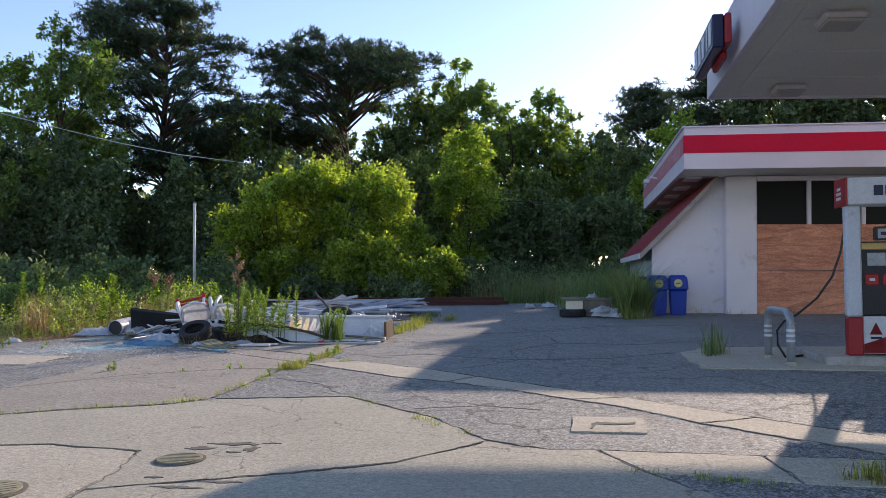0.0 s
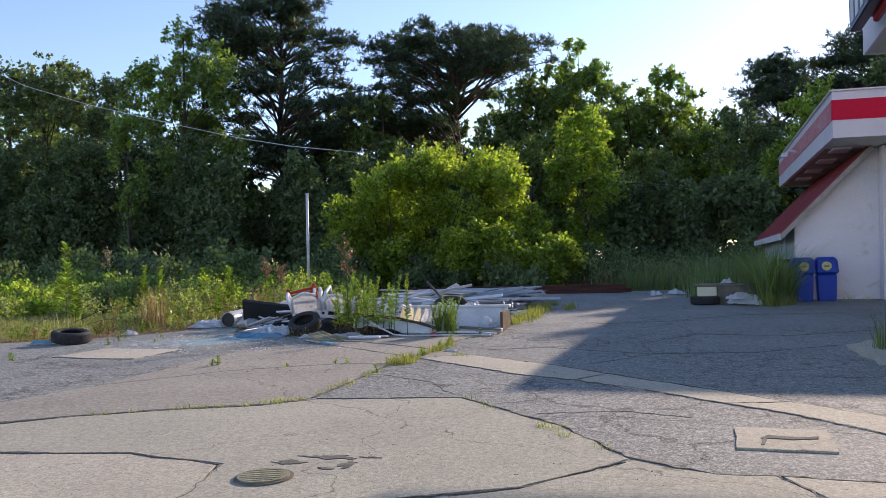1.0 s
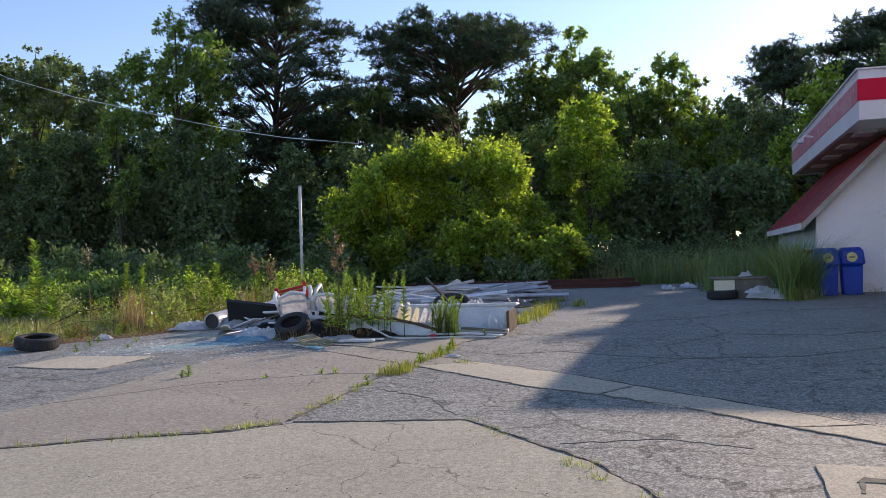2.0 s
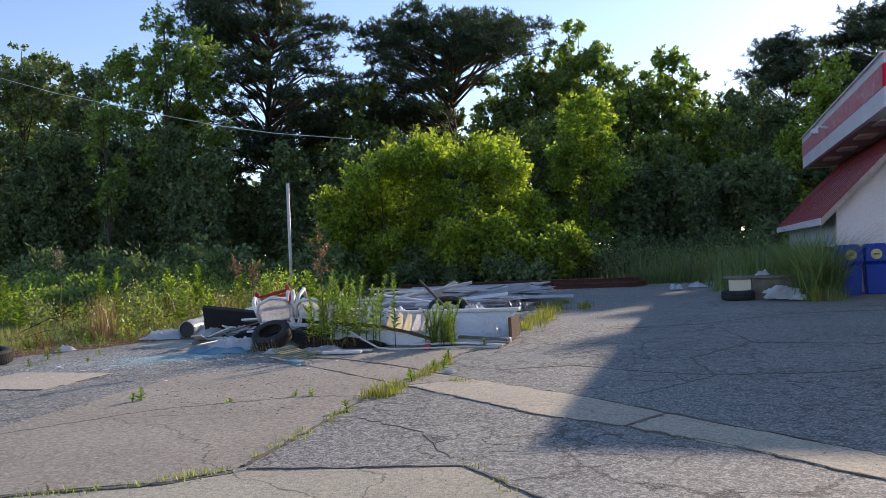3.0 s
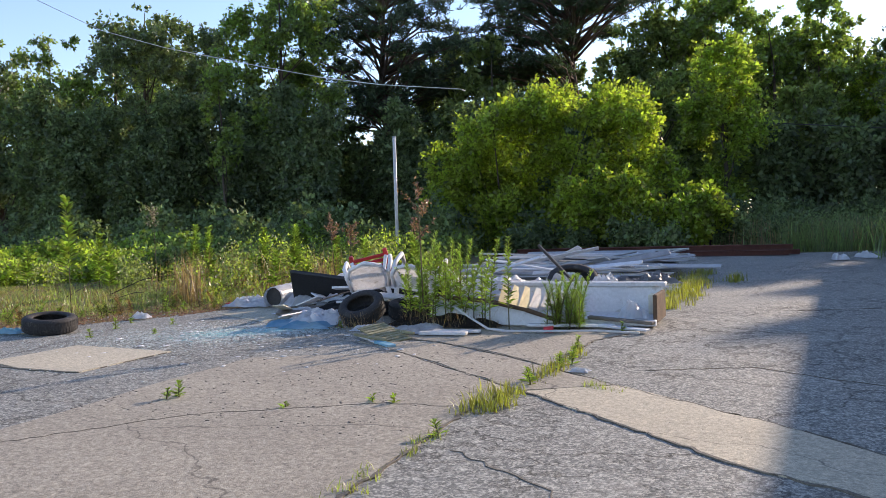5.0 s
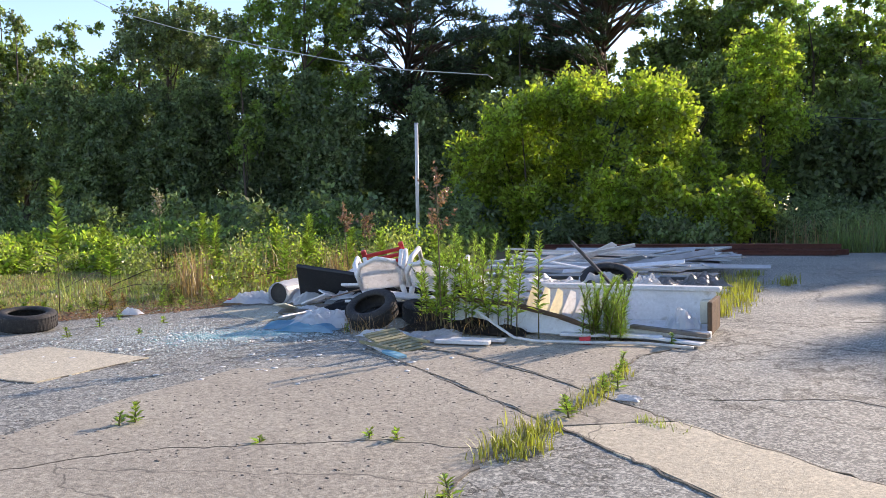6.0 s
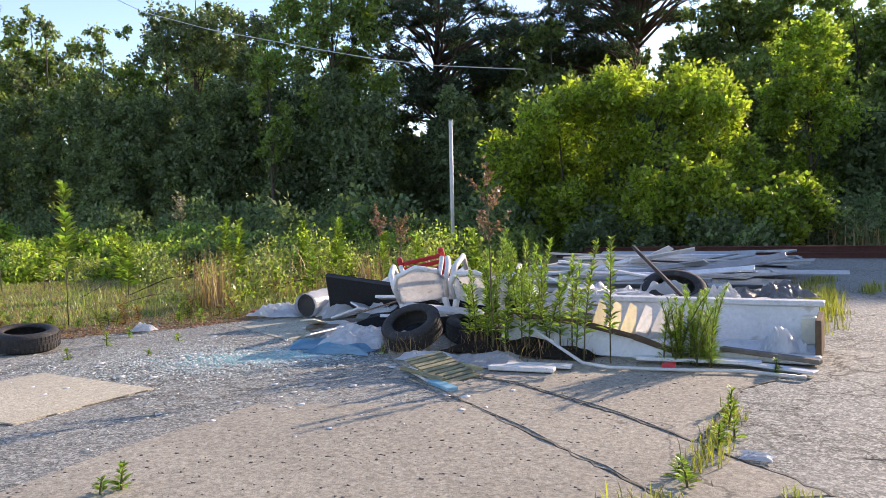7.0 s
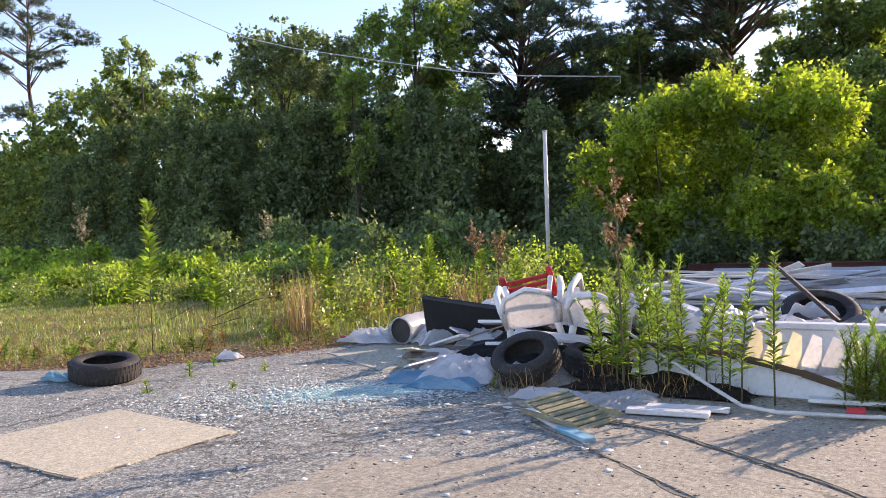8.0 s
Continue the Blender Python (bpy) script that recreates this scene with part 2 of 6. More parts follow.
# darker copy of the grass green, with the shade put into its colour
GRASS_SHADE = leafy("grass_shade_green", (0.13, 0.18, 0.060), (0.18, 0.225, 0.075), 0.5, 1.2)
GRASS_YELLOW = leafy("grass_yellow_green", (0.20, 0.20, 0.03), (0.26, 0.24, 0.04), 0.5, 2.0)
GRASS_DRY = leafy("grass_dry", (0.34, 0.215, 0.115), (0.26, 0.15, 0.08), 0.4, 1.5)
WEED = leafy("weed_leaf", (0.21, 0.29, 0.055), (0.27, 0.34, 0.07), 0.55, 3.0, 0.06)
STEM = surface("weed_stem", (0.13, 0.13, 0.055), (0.12, 0.07, 0.04), 0.8, 40, 6)


# ---- mesh helpers ----
def link_mesh(name, me, mats, parent=None, label=""):
    ob = new(name, me)
    for m in mats if isinstance(mats, (list, tuple)) else (mats,):
        if len(me.materials) < (len(mats) if isinstance(mats, (list, tuple)) else 1):
            me.materials.append(m)
    if parent:
        ob.parent = parent
    if label:
        ob["label"] = label
    return ob


def part(name, bm, material, parent=None, label="", smooth=False):
    me = bpy.data.meshes.new(name)
    bmesh.ops.recalc_face_normals(bm, faces=bm.faces)
    bm.to_mesh(me)
    bm.free()
    if smooth:
        for p in me.polygons:
            p.use_smooth = True
    return link_mesh(name, me, material, parent, label)


def empty(name, m=None):
    e = new(name)
    e.empty_display_size = 0.2
    if m is not None:
        e.matrix_world = m
    return e


def quads(name, verts, faces, mats, parent=None, label="", index=None):
    """A mesh from arrays: verts (n, 3), faces (m, 3 or 4)."""
    verts, faces = np.asarray(verts, np.float32), np.asarray(faces, np.int32)
    me = bpy.data.meshes.new(name)
    k = faces.shape[1]
    me.vertices.add(len(verts))
    me.vertices.foreach_set("co", verts.ravel())
    me.loops.add(faces.size)
    me.loops.foreach_set("vertex_index", faces.ravel())
    me.polygons.add(len(faces))
    me.polygons.foreach_set("loop_start", np.arange(len(faces), dtype=np.int32) * k)
    if index is not None:
        me.polygons.foreach_set("material_index", np.asarray(index, np.int32))
    me.update(calc_edges=True)
    return link_mesh(name, me, mats, parent, label)


def add_box(bm, x0, x1, y0, y1, z0, z1, bevel=0.0, m=None):
    made = bmesh.ops.create_cube(bm, size=1)
    vs = made["verts"]
    for v in vs:
        v.co = Vector((x0 + (v.co.x + 0.5) * (x1 - x0), y0 + (v.co.y + 0.5) * (y1 - y0), z0 + (v.co.z + 0.5) * (z1 - z0)))
        if m is not None:
            v.co = m @ v.co
    if bevel:
        es = list({e for v in vs for e in v.link_edges})
        bmesh.ops.bevel(bm, geom=es, offset=bevel, segments=1, affect="EDGES")
    return bm


def box(x0, x1, y0, y1, z0, z1, bevel=0.0, m=None):
    return add_box(bmesh.new(), x0, x1, y0, y1, z0, z1, bevel, m)


def prism(points, z0, z1, bevel=0.0, wobble=0.0):
    """A flat plate from an outline."""
    bm = bmesh.new()
    vs = [bm.verts.new((x, y, z1)) for x, y in points]
    f = bm.faces.new(vs)
    ext = bmesh.ops.extrude_face_region(bm, geom=[f])
    for v in ext["geom"]:
        if isinstance(v, bmesh.types.BMVert):
            v.co.z = z0
    bmesh.ops.recalc_face_normals(bm, faces=bm.faces)
    return bm


def add_tube(bm, pts, radii, seg=8, cap=True):
    """A round tube along points."""
    pts = [Vector(p) for p in pts]
    if not isinstance(radii, (list, tuple)):
        radii = [radii] * len(pts)
    rings, ref = [], Vector((0.31, 0.17, 0.93)).normalized()
    for i, p in enumerate(pts):
        d = (pts[min(i + 1, len(pts) - 1)] - pts[max(i - 1, 0)]).normalized()
        a = d.cross(ref)
        if a.length < 0.05:
            a = d.cross(Vector((1, 0, 0)))
        a.normalize()
        b = d.cross(a)
        rings.append([bm.verts.new(p + float(radii[i]) * (math.cos(6.28318 * k / seg) * a + math.sin(6.28318 * k / seg) * b)) for k in range(seg)])
    for r0, r1 in zip(rings, rings[1:]):
        for k in range(seg):
            bm.faces.new((r0[k], r0[(k + 1) % seg], r1[(k + 1) % seg], r1[k]))
    if cap:
        bm.faces.new(rings[0][::-1])
        bm.faces.new(rings[-1])
    return bm


def tube(pts, radii, seg=8, cap=True):
    return add_tube(bmesh.new(), pts, radii, seg, cap)


def rough_edge(points, step=0.25, amount=0.03, seed=0):
    """The same outline with its sides broken into short uneven pieces."""
    rng = random.Random(seed)
    out = []
    for (ax, ay), (bx, by) in zip(points, points[1:] + points[:1]):
        n = max(1, int(math.hypot(bx - ax, by - ay) / step))
        for i in range(n):
            f = i / n
            j = amount if i else amount * 0.3
            out.append((ax + (bx - ax) * f + rng.uniform(-j, j), ay + (by - ay) * f + rng.uniform(-j, j)))
    return out


# ---- foliage ----
def unit(rng, n):
    v = rng.normal(size=(n, 3))
    return v / np.linalg.norm(v, axis=1, keepdims=True)


def leaf_quads(pos, rng, length, width, out=None, droop=0.0):
    """A pointed four-cornered leaf at each place."""
    n = len(pos)
    d = unit(rng, n)
    if out is not None:
        d = d + out
    d[:, 2] -= droop
    d /= np.linalg.norm(d, axis=1, keepdims=True)
    s = np.cross(d, unit(rng, n))
    s /= np.linalg.norm(s, axis=1, keepdims=True) + 1e-9
    nrm = np.cross(d, s)
    k = (0.65 + 0.7 * rng.random((n, 1)))
    le, wi = length * k, width * k
    a = pos
    b = pos + d * le * 0.45 + s * wi * 0.5 + nrm * wi * 0.12
    c = pos + d * le
    e = pos + d * le * 0.45 - s * wi * 0.5 + nrm * wi * 0.12
    v = np.stack([a, b, c, e], 1).reshape(-1, 3)
    return v, np.arange(4 * n).reshape(-1, 4)


def clump_points(rng, lumps, n, per=18, reach=1.0, squash=1.0, up=0.25, inner=0.35):
    """Places of leaves on sprays: short twigs that grow outwards from lumps (x, y, z, r), so that the edge is uneven and open."""
    lumps = np.asarray(lumps, float)
    w = lumps[:, 3] ** 2
    k = max(1, n // per)
    pick = rng.choice(len(lumps), k, p=w / w.sum())
    r = lumps[pick, 3:4]
    u = unit(rng, k)
    start = lumps[pick, :3] + u * r * (inner + (0.78 - inner) * rng.random((k, 1))) * (1, 1, squash)
    way = u + 0.55 * unit(rng, k)
    way[:, 2] += up
    way /= np.linalg.norm(way, axis=1, keepdims=True)
    long = r * reach * (0.2 + 0.8 * rng.random((k, 1)) ** 1.6)
    f = rng.random((k, per, 1)) ** 0.8
    p = start[:, None] + way[:, None] * long[:, None] * f
    p = p + rng.normal(size=p.shape) * (0.05 + 0.07 * r[:, None])
    return p.reshape(-1, 3), np.repeat(way, per, 0)


def envelope_lumps(rng, cx, cy, z0, z1, rx, ry, count, r_lo, r_hi, top=0.55):
    """Lumps spread through an egg-shaped crown."""
    out = []
    while len(out) < count:
        u = rng.uniform(-1, 1, 3)
        if np.linalg.norm(u) > 1:
            continue
        if np.linalg.norm(u) < 0.45 and rng.random() < 0.6:
            continue
        z = (u[2] + 1) / 2
        w = 1.0 - top * max(0.0, z - 0.45)
        r = rng.uniform(r_lo, r_hi) * (1.0 - 0.35 * z)
        out.append((cx + u[0] * rx * w, cy + u[1] * ry * w, z0 + z * (z1 - z0), r))
    return out


def limbs(bm, rng, base, lumps, r0, fork_z, count, seg=6):
    """A leaning trunk with limbs to some of the lumps."""
    lumps = sorted(lumps, key=lambda l: l[2])
    topl = lumps[-1]
    base = Vector(base)
    top = Vector((topl[0] * 0.6 + base.x * 0.4, topl[1] * 0.6 + base.y * 0.4, topl[2]))
    spine = [base.lerp(top, f) + Vector((rng.normal() * 0.12, rng.normal() * 0.12, 0)) * (f > 0) for f in (0, 0.15, 0.35, 0.55, 0.75, 1.0)]
    add_tube(bm, spine, [r0 * 1.25, r0, r0 * 0.82, r0 * 0.6, r0 * 0.38, r0 * 0.1], seg + 2)
    for k in range(count):
        l = lumps[int(rng.integers(0, len(lumps)))]
        tip = Vector(l[:3])
        f = min(0.92, max(fork_z, (tip.z - base.z) / max(0.5, top.z - base.z) - rng.uniform(0.08, 0.25)))
        i = min(4, int(f * 5))
        start = base.lerp(top, f)
        mid = start.lerp(tip, 0.5) + Vector((rng.normal() * 0.15, rng.normal() * 0.15, 0.1))
        r = r0 * 0.42 * (1 - 0.6 * f)
        add_tube(bm, [start, mid, tip], [r, r * 0.6, r * 0.15], 5)


def broad_tree(x, y, h, rx, ry, z0, seed, leaf, n=26000, size=0.22, lumps=34, r_lo=0.5, r_hi=1.15, trunk=0.16, label="", name="broadleaf_tree", top=0.55, extra=(), limb=16, droop=0.15):
    rng = np.random.default_rng(seed)
    t = empty(name, pose(x, y, 0))
    ls = envelope_lumps(rng, 0, 0, z0, h - 0.8 * r_lo, rx, ry, int(lumps * 1.7), 0.6 * r_lo, 0.78 * r_hi, top) + list(extra)
    bm = bmesh.new()
    limbs(bm, rng, (0, 0, -0.1), ls, trunk, 0.2, limb)
    part("trunk", bm, BARK, t, smooth=True)
    n, size = int(n * 1.02), size * 0.80
    p, u = clump_points(rng, ls, n, 22, 1.6)
    v, f = leaf_quads(p, rng, size, size * 0.62, 0.5 * u, droop)
    quads("crown", v, f, leaf, t)
    return tagged(t, label or "leafy green broadleaf tree at the wood's edge", "tree")


def pine_tree(x, y, h, tiers, seed, label, trunk=0.3, tufts=30, dead=8):
    """A pine whose branches end in flat pads of needle tufts. tiers: (height, reach, pads, from angle, to angle)."""
    rng = np.random.default_rng(seed)
    t = empty("pine_tree", pose(x, y, 0))
    bm = bmesh.new()
    spine = [Vector((rng.normal() * 0.14 * (f > 0), rng.normal() * 0.14 * (f > 0), -0.1 + (h - 0.5) * f)) for f in np.linspace(0, 1, 9)]
    add_tube(bm, spine, [trunk * (1.12 - 0.95 * f) for f in np.linspace(0, 1.0, 9)], 9)

    def on_trunk(z):
        g = max(0.0, min(7.99, z / h * 8))
        return spine[int(g)].lerp(spine[int(g) + 1], g - int(g))

    centres = []
    for z, reach, pads, a0, a1 in tiers:
        for _ in range(pads):
            a = radians(rng.uniform(a0, a1))
            r = reach * math.sqrt(rng.uniform(0.06, 1.0))
            tip = Vector((math.cos(a) * r, math.sin(a) * r, z + rng.normal() * 0.35 - 0.05 * r))
            start = on_trunk(max(0.35 * h, tip.z - 0.27 * r - 0.3))
            mid = start.lerp(tip, 0.55) + Vector((rng.normal() * 0.25, rng.normal() * 0.25, 0.10 * r + rng.normal() * 0.15))
            w = 0.035 + 0.011 * r
            add_tube(bm, [start, start.lerp(mid, 0.5) + Vector((0, 0, rng.normal() * 0.1)), mid, tip], [w, w * 0.8, w * 0.55, w * 0.2], 5)
            size = rng.uniform(0.6, 1.25)
            for c, k in ((tip, size), (mid.lerp(tip, 0.45) + Vector((rng.normal() * 0.4, rng.normal() * 0.4, 0.1)), size * 0.7)):
                n = int(tufts * k)
                q = rng.normal(size=(n, 3)) * (0.52 * k, 0.52 * k, 0.20 * k) + np.array(c)
                centres.append(q)
                for p in q[:: max(1, n // 6)]:
                    add_tube(bm, [c, Vector(p)], [w * 0.25, 0.008], 4, False)
    for _ in range(dead):
        z = h * rng.uniform(0.25, 0.6)
        a, ln = rng.uniform(0, 6.28), rng.uniform(0.8, 2.2)
        s = on_trunk(z)
        add_tube(bm, [s, s + Vector((math.cos(a) * ln, math.sin(a) * ln, rng.uniform(-0.3, 0.4)))], [0.04, 0.01], 5)
    part("trunk", bm, PINE_BARK, t, smooth=True)
    m = 13
    pos = np.repeat(np.concatenate(centres), m, 0)
    up = np.tile((0.0, 0.0, 0.55), (len(pos), 1))
    v, f = leaf_quads(pos, rng, 0.33, 0.055, up)
    quads("crown", v, f, NEEDLE, t)
    return tagged(t, label, "tree")


def bush(name, x, y, lumps, seed, leaf, n, size, label, category="bush", squash=1.0, reach=0.9, droop=0.1, stems=9):
    rng = np.random.default_rng(seed)
    t = empty(name, pose(x, y, 0))
    bm = bmesh.new()
    for k in range(stems):
        l = lumps[int(rng.integers(0, len(lumps)))]
        b = Vector((rng.normal() * 0.25 + l[0] * 0.35, rng.normal() * 0.25 + l[1] * 0.35, -0.08))
        tip = Vector(l[:3])
        thick = min(0.05, 0.004 + 0.022 * max(0.0, l[2]))
        add_tube(bm, [b, b.lerp(tip, 0.5) + Vector((rng.normal() * 0.1, rng.normal() * 0.1, 0.1)), tip], [thick, thick * 0.7, thick * 0.2], 5)
    part("branchwork", bm, BARK, t, smooth=True)
    p, u = clump_points(rng, lumps, int(n * 0.85), 16, reach, squash)
    p[:, 2] = np.maximum(p[:, 2], 0.02)
    v, f = leaf_quads(p, rng, size, size * 0.6, 0.45 * u, droop)
    quads("foliage", v, f, leaf, t)
    return tagged(t, label, category)


# ---- ground and paving ----
def rolling(x, y):
    """Height of the soil: flat by the lot, gently uneven in the woods."""
    far = min(1.0, max(0.0, (math.hypot(x + 2, y - 14) - 26) / 40))
    return -0.035 + far * 0.25 * math.sin(x * 0.11) * math.cos(y * 0.09)


bm = bmesh.new()
xs = [-1500, -500, -200] + [-120 + 6 * i for i in range(41)] + [200, 500, 1500]
ys = [-1500, -500, -150] + [-60 + 6 * i for i in range(34)] + [220, 500, 1500]
grid = [[bm.verts.new((x, y, rolling(x, y))) for x in xs] for y in ys]
for r0, r1 in zip(grid, grid[1:]):
    for i in range(len(xs) - 1):
        bm.faces.new((r0[i], r0[i + 1], r1[i + 1], r1[i]))
tagged(part("ground", bm, SOIL), "brown soil and sparse grass round the lot", "ground", kind="structure")

LOT = [(-16, 9.5), (-11.5, 12.6), (-9.6, 13.5), (-8.3, 14.2), (-7.6, 15.3), (-7.3, 16.6), (-6.9, 18.6), (-6.2, 22), (-5.6, 26.5), (-4.4, 28.6), (-1, 29.6), (3.4, 30.5), (12, 31), (40, 31), (40, -14), (-16, -14)]
lot = tagged(part("pavement", prism(rough_edge(LOT, 0.35, 0.12, 3), -0.12, 0.0), ASPHALT), "cracked grey asphalt of an abandoned forecourt", "pavement", kind="structure")


def slab(points, mat=CONCRETE, top=0.006, seed=0, amount=0.02):
    part("slab", prism(rough_edge(points, 0.22, amount, seed), -0.02, top), mat, lot)


# foreground pad, split by its joints
slab([(-3.2, 8.66), (-2.63, 9.0), (-2.0, 9.28), (-1.66, 9.6), (-0.52, 9.83), (0.40, 8.92), (0.90, 8.13), (0.42, 7.50), (-0.16, 7.18), (-1.1, 6.75), (-1.27, 7.62), (-2.0, 7.75), (-4.6, 7.3)], seed=1)
slab([(0.93, 8.10), (1.34, 7.90), (1.62, 7.92), (1.86, 7.42), (2.15, 7.0), (2.2, 5.2), (-1.0, 4.6), (-1.08, 6.72), (-0.15, 7.14), (0.44, 7.46)], seed=2)
slab([(-1.3, 7.58), (-1.14, 7.06), (-1.12, 6.5), (-1.05, 4.5), (-4.0, 3.5), (-6.0, 6.6), (-4.6, 7.25), (-2.0, 7.71)], CONCRETE_PALE, 0.005, 3)
slab([(1.66, 7.92), (2.6, 7.86), (2.66, 7.28), (1.9, 7.40)], CONCRETE_PALE, 0.007, 4)
slab([(2.63, 7.86), (4.9, 7.75), (4.9, 7.1), (2.69, 7.27)], CONCRETE_PALE, 0.006, 5)
# pad beyond the weedy joint
slab([(-3.2, 8.74), (-2.63, 9.08), (-2.0, 9.36), (-1.78, 9.62), (-1.80, 11.0), (-1.86, 11.8), (-1.74, 12.28), (-2.67, 13.02), (-3.22, 13.44), (-4.36, 12.9), (-4.33, 11.7), (-4.2, 10.0), (-4.7, 7.6)], CONCRETE_BARE, seed=6)
# narrow strip of pale concrete across the lot
slab([(-3.2, 13.46), (-2.64, 13.06), (-1.72, 12.33), (-1.2, 12.66), (-1.78, 13.10), (-2.33, 13.52), (-3.17, 14.02), (-3.9, 13.9)], CONCRETE_BARE, seed=7)
slab([(-1.69, 12.30), (-0.36, 11.22), (0.25, 10.88), (0.5, 11.28), (-0.10, 11.85), (-1.17, 12.64)], CONCRETE_PALE, 0.007, 8)
slab([(0.28, 10.86), (0.91, 10.41), (1.50, 9.90), (1.96, 10.02), (1.45, 10.46), (0.53, 11.26)], CONCRETE_PALE, 0.006, 9)
slab([(1.53, 9.88), (1.91, 9.55), (2.43, 8.90), (2.85, 9.14), (2.74, 9.28), (1.99, 10.0)], CONCRETE_PALE, 0.007, 10)
slab([(2.46, 8.87), (2.65, 8.68), (3.4, 7.95), (4.6, 7.92), (3.56, 8.5), (2.88, 9.12)], CONCRETE_PALE, 0.005, 11)
slab([(-1.82, 13.16), (-1.78, 14.4), (-1.4, 15.2), (-1.6, 17.2), (-5.0, 17.4), (-5.2, 15.4), (-4.2, 14.3), (-3.15, 14.08), (-2.31, 13.57)], CONCRETE_BARE, 0.006, 12)
slab([(-5.33, 11.97), (-5.34, 12.97), (-6.62, 13.02), (-6.64, 12.1), (-6.05, 11.96)], CONCRETE_PALE, 0.010, 13, 0.012)
slab([(-5.9, 15.0), (-5.4, 16.9), (-6.9, 17.2), (-7.1, 15.6)], CONCRETE, 0.006, 14)


# soil-filled joints and open cracks
JOINT_SOIL = concrete_material("joint_soil", (0.20, 0.175, 0.135), (0.13, 0.115, 0.09), 0.4)


def crack_line(points, width, seed, z=0.0095):
    """An uneven dark seam that wanders along a line."""
    rng = random.Random(seed)
    bm, rows = bmesh.new(), []
    for (ax, ay), (bx, by) in zip(points, points[1:]):
        n = max(2, int(math.hypot(bx - ax, by - ay) / 0.06))
        nx, ny = -(by - ay), bx - ax
        k = math.hypot(nx, ny)
        for i in range(n):
            f = i / n
            j, w = rng.uniform(-0.018, 0.018), width * rng.uniform(0.12, 0.85)
            x, y = ax + (bx - ax) * f, ay + (by - ay) * f
            rows.append([bm.verts.new((x + nx / k * (j + s * w / 2), y + ny / k * (j + s * w / 2), z)) for s in (-1, 1)])
    for r0, r1 in zip(rows, rows[1:]):
        bm.faces.new((r0[0], r0[1], r1[1], r1[0]))
    for r0, r1 in zip(rows, rows[1:]):
        for k in (0, 1):
            low = [bm.verts.new((v.co.x, v.co.y, -0.01)) for v in (r0[k], r1[k])]
            bm.faces.new((r0[k], r1[k], low[1], low[0]))
    part("seam", bm, JOINT_SOIL, lot)


for i, (pts, w) in enumerate((
    ([(-4.8, 7.4), (-3.2, 8.70), (-2.63, 9.04), (-2.0, 9.32), (-1.7, 9.62)], 0.05),
    ([(-1.7, 9.65), (-0.5, 9.86), (0.42, 8.93), (0.92, 8.14), (1.34, 7.91), (1.63, 7.93), (2.6, 7.87), (4.6, 7.8)], 0.025),
    ([(-1.74, 9.7), (-1.80, 11.0), (-1.85, 11.8), (-1.74, 12.3)], 0.05),
    ([(-3.9, 13.95), (-3.2, 13.44), (-2.67, 13.03), (-1.73, 12.31)], 0.022),
    ([(-1.7, 12.3), (-0.36, 11.21), (0.25, 10.87), (0.91, 10.41), (1.5, 9.88), (1.91, 9.55), (2.44, 8.88), (2.65, 8.67), (3.4, 7.95)], 0.028),
    ([(-3.9, 14.2), (-3.17, 14.05), (-2.33, 13.55), (-1.78, 13.12)], 0.024),
    ([(-1.78, 13.12), (-1.2, 12.65), (-0.1, 11.86), (1.45, 10.46), (2.74, 9.27), (3.55, 8.51)], 0.022),
    ([(-1.0, 6.8), (-0.16, 7.16), (0.42, 7.48), (0.92, 8.12)], 0.014),
    ([(1.63, 7.92), (1.88, 7.41), (2.15, 7.0)], 0.02), ([(2.61, 7.86), (2.68, 7.27)], 0.022),
    ([(-5.0, 7.15), (-4.6, 7.27), (-2.0, 7.73), (-1.28, 7.6), (-1.13, 7.05), (-1.06, 6.4)], 0.010),
    ([(0.26, 10.87), (0.52, 11.27)], 0.025), ([(1.51, 9.89), (1.98, 10.01)], 0.02), ([(2.44, 8.88), (2.87, 9.13)], 0.02),
    ([(-1.80, 13.15), (-1.79, 14.4), (-1.42, 15.2)], 0.024),
    ([(-6.64, 12.05), (-6.05, 11.95), (-5.33, 11.96), (-5.34, 12.97)], 0.03),
    ([(-4.2, 10.0), (-3.4, 11.15), (-2.4, 11.75), (-1.85, 11.8)], 0.016),
    ([(0.3, 12.0), (0.9, 12.9), (0.7, 14.0), (1.4, 15.2), (1.1, 17.0)], 0.022), ([(0.9, 12.9), (2.0, 13.1), (3.0, 13.9)], 0.018),
    ([(1.4, 15.2), (2.6, 15.0), (3.9, 15.9)], 0.02), ([(-1.1, 13.2), (-0.4, 13.5), (0.3, 13.1), (0.9, 12.9)], 0.02),
    ([(-0.3, 16.9), (0.9, 17.4), (2.2, 18.8), (4.0, 19.2)], 0.02), ([(-1.6, 11.0), (-1.0, 10.6), (-0.6, 9.95)], 0.018), ([(0.2, 9.3), (0.8, 9.5), (1.3, 9.3)], 0.016),
)):
    crack_line(pts, w, 900 + i, 0.0078 if i < 17 else 0.0032)

# ---- building ----
HOUSE = pose(5.511, 23.108, -0.05, -0.17, 1.1, -1.6)
shop = tagged(empty("shop_building", HOUSE), "white single-storey filling station shop with red-banded fascia", "building")
FZ, FH = 3.48, 0.97
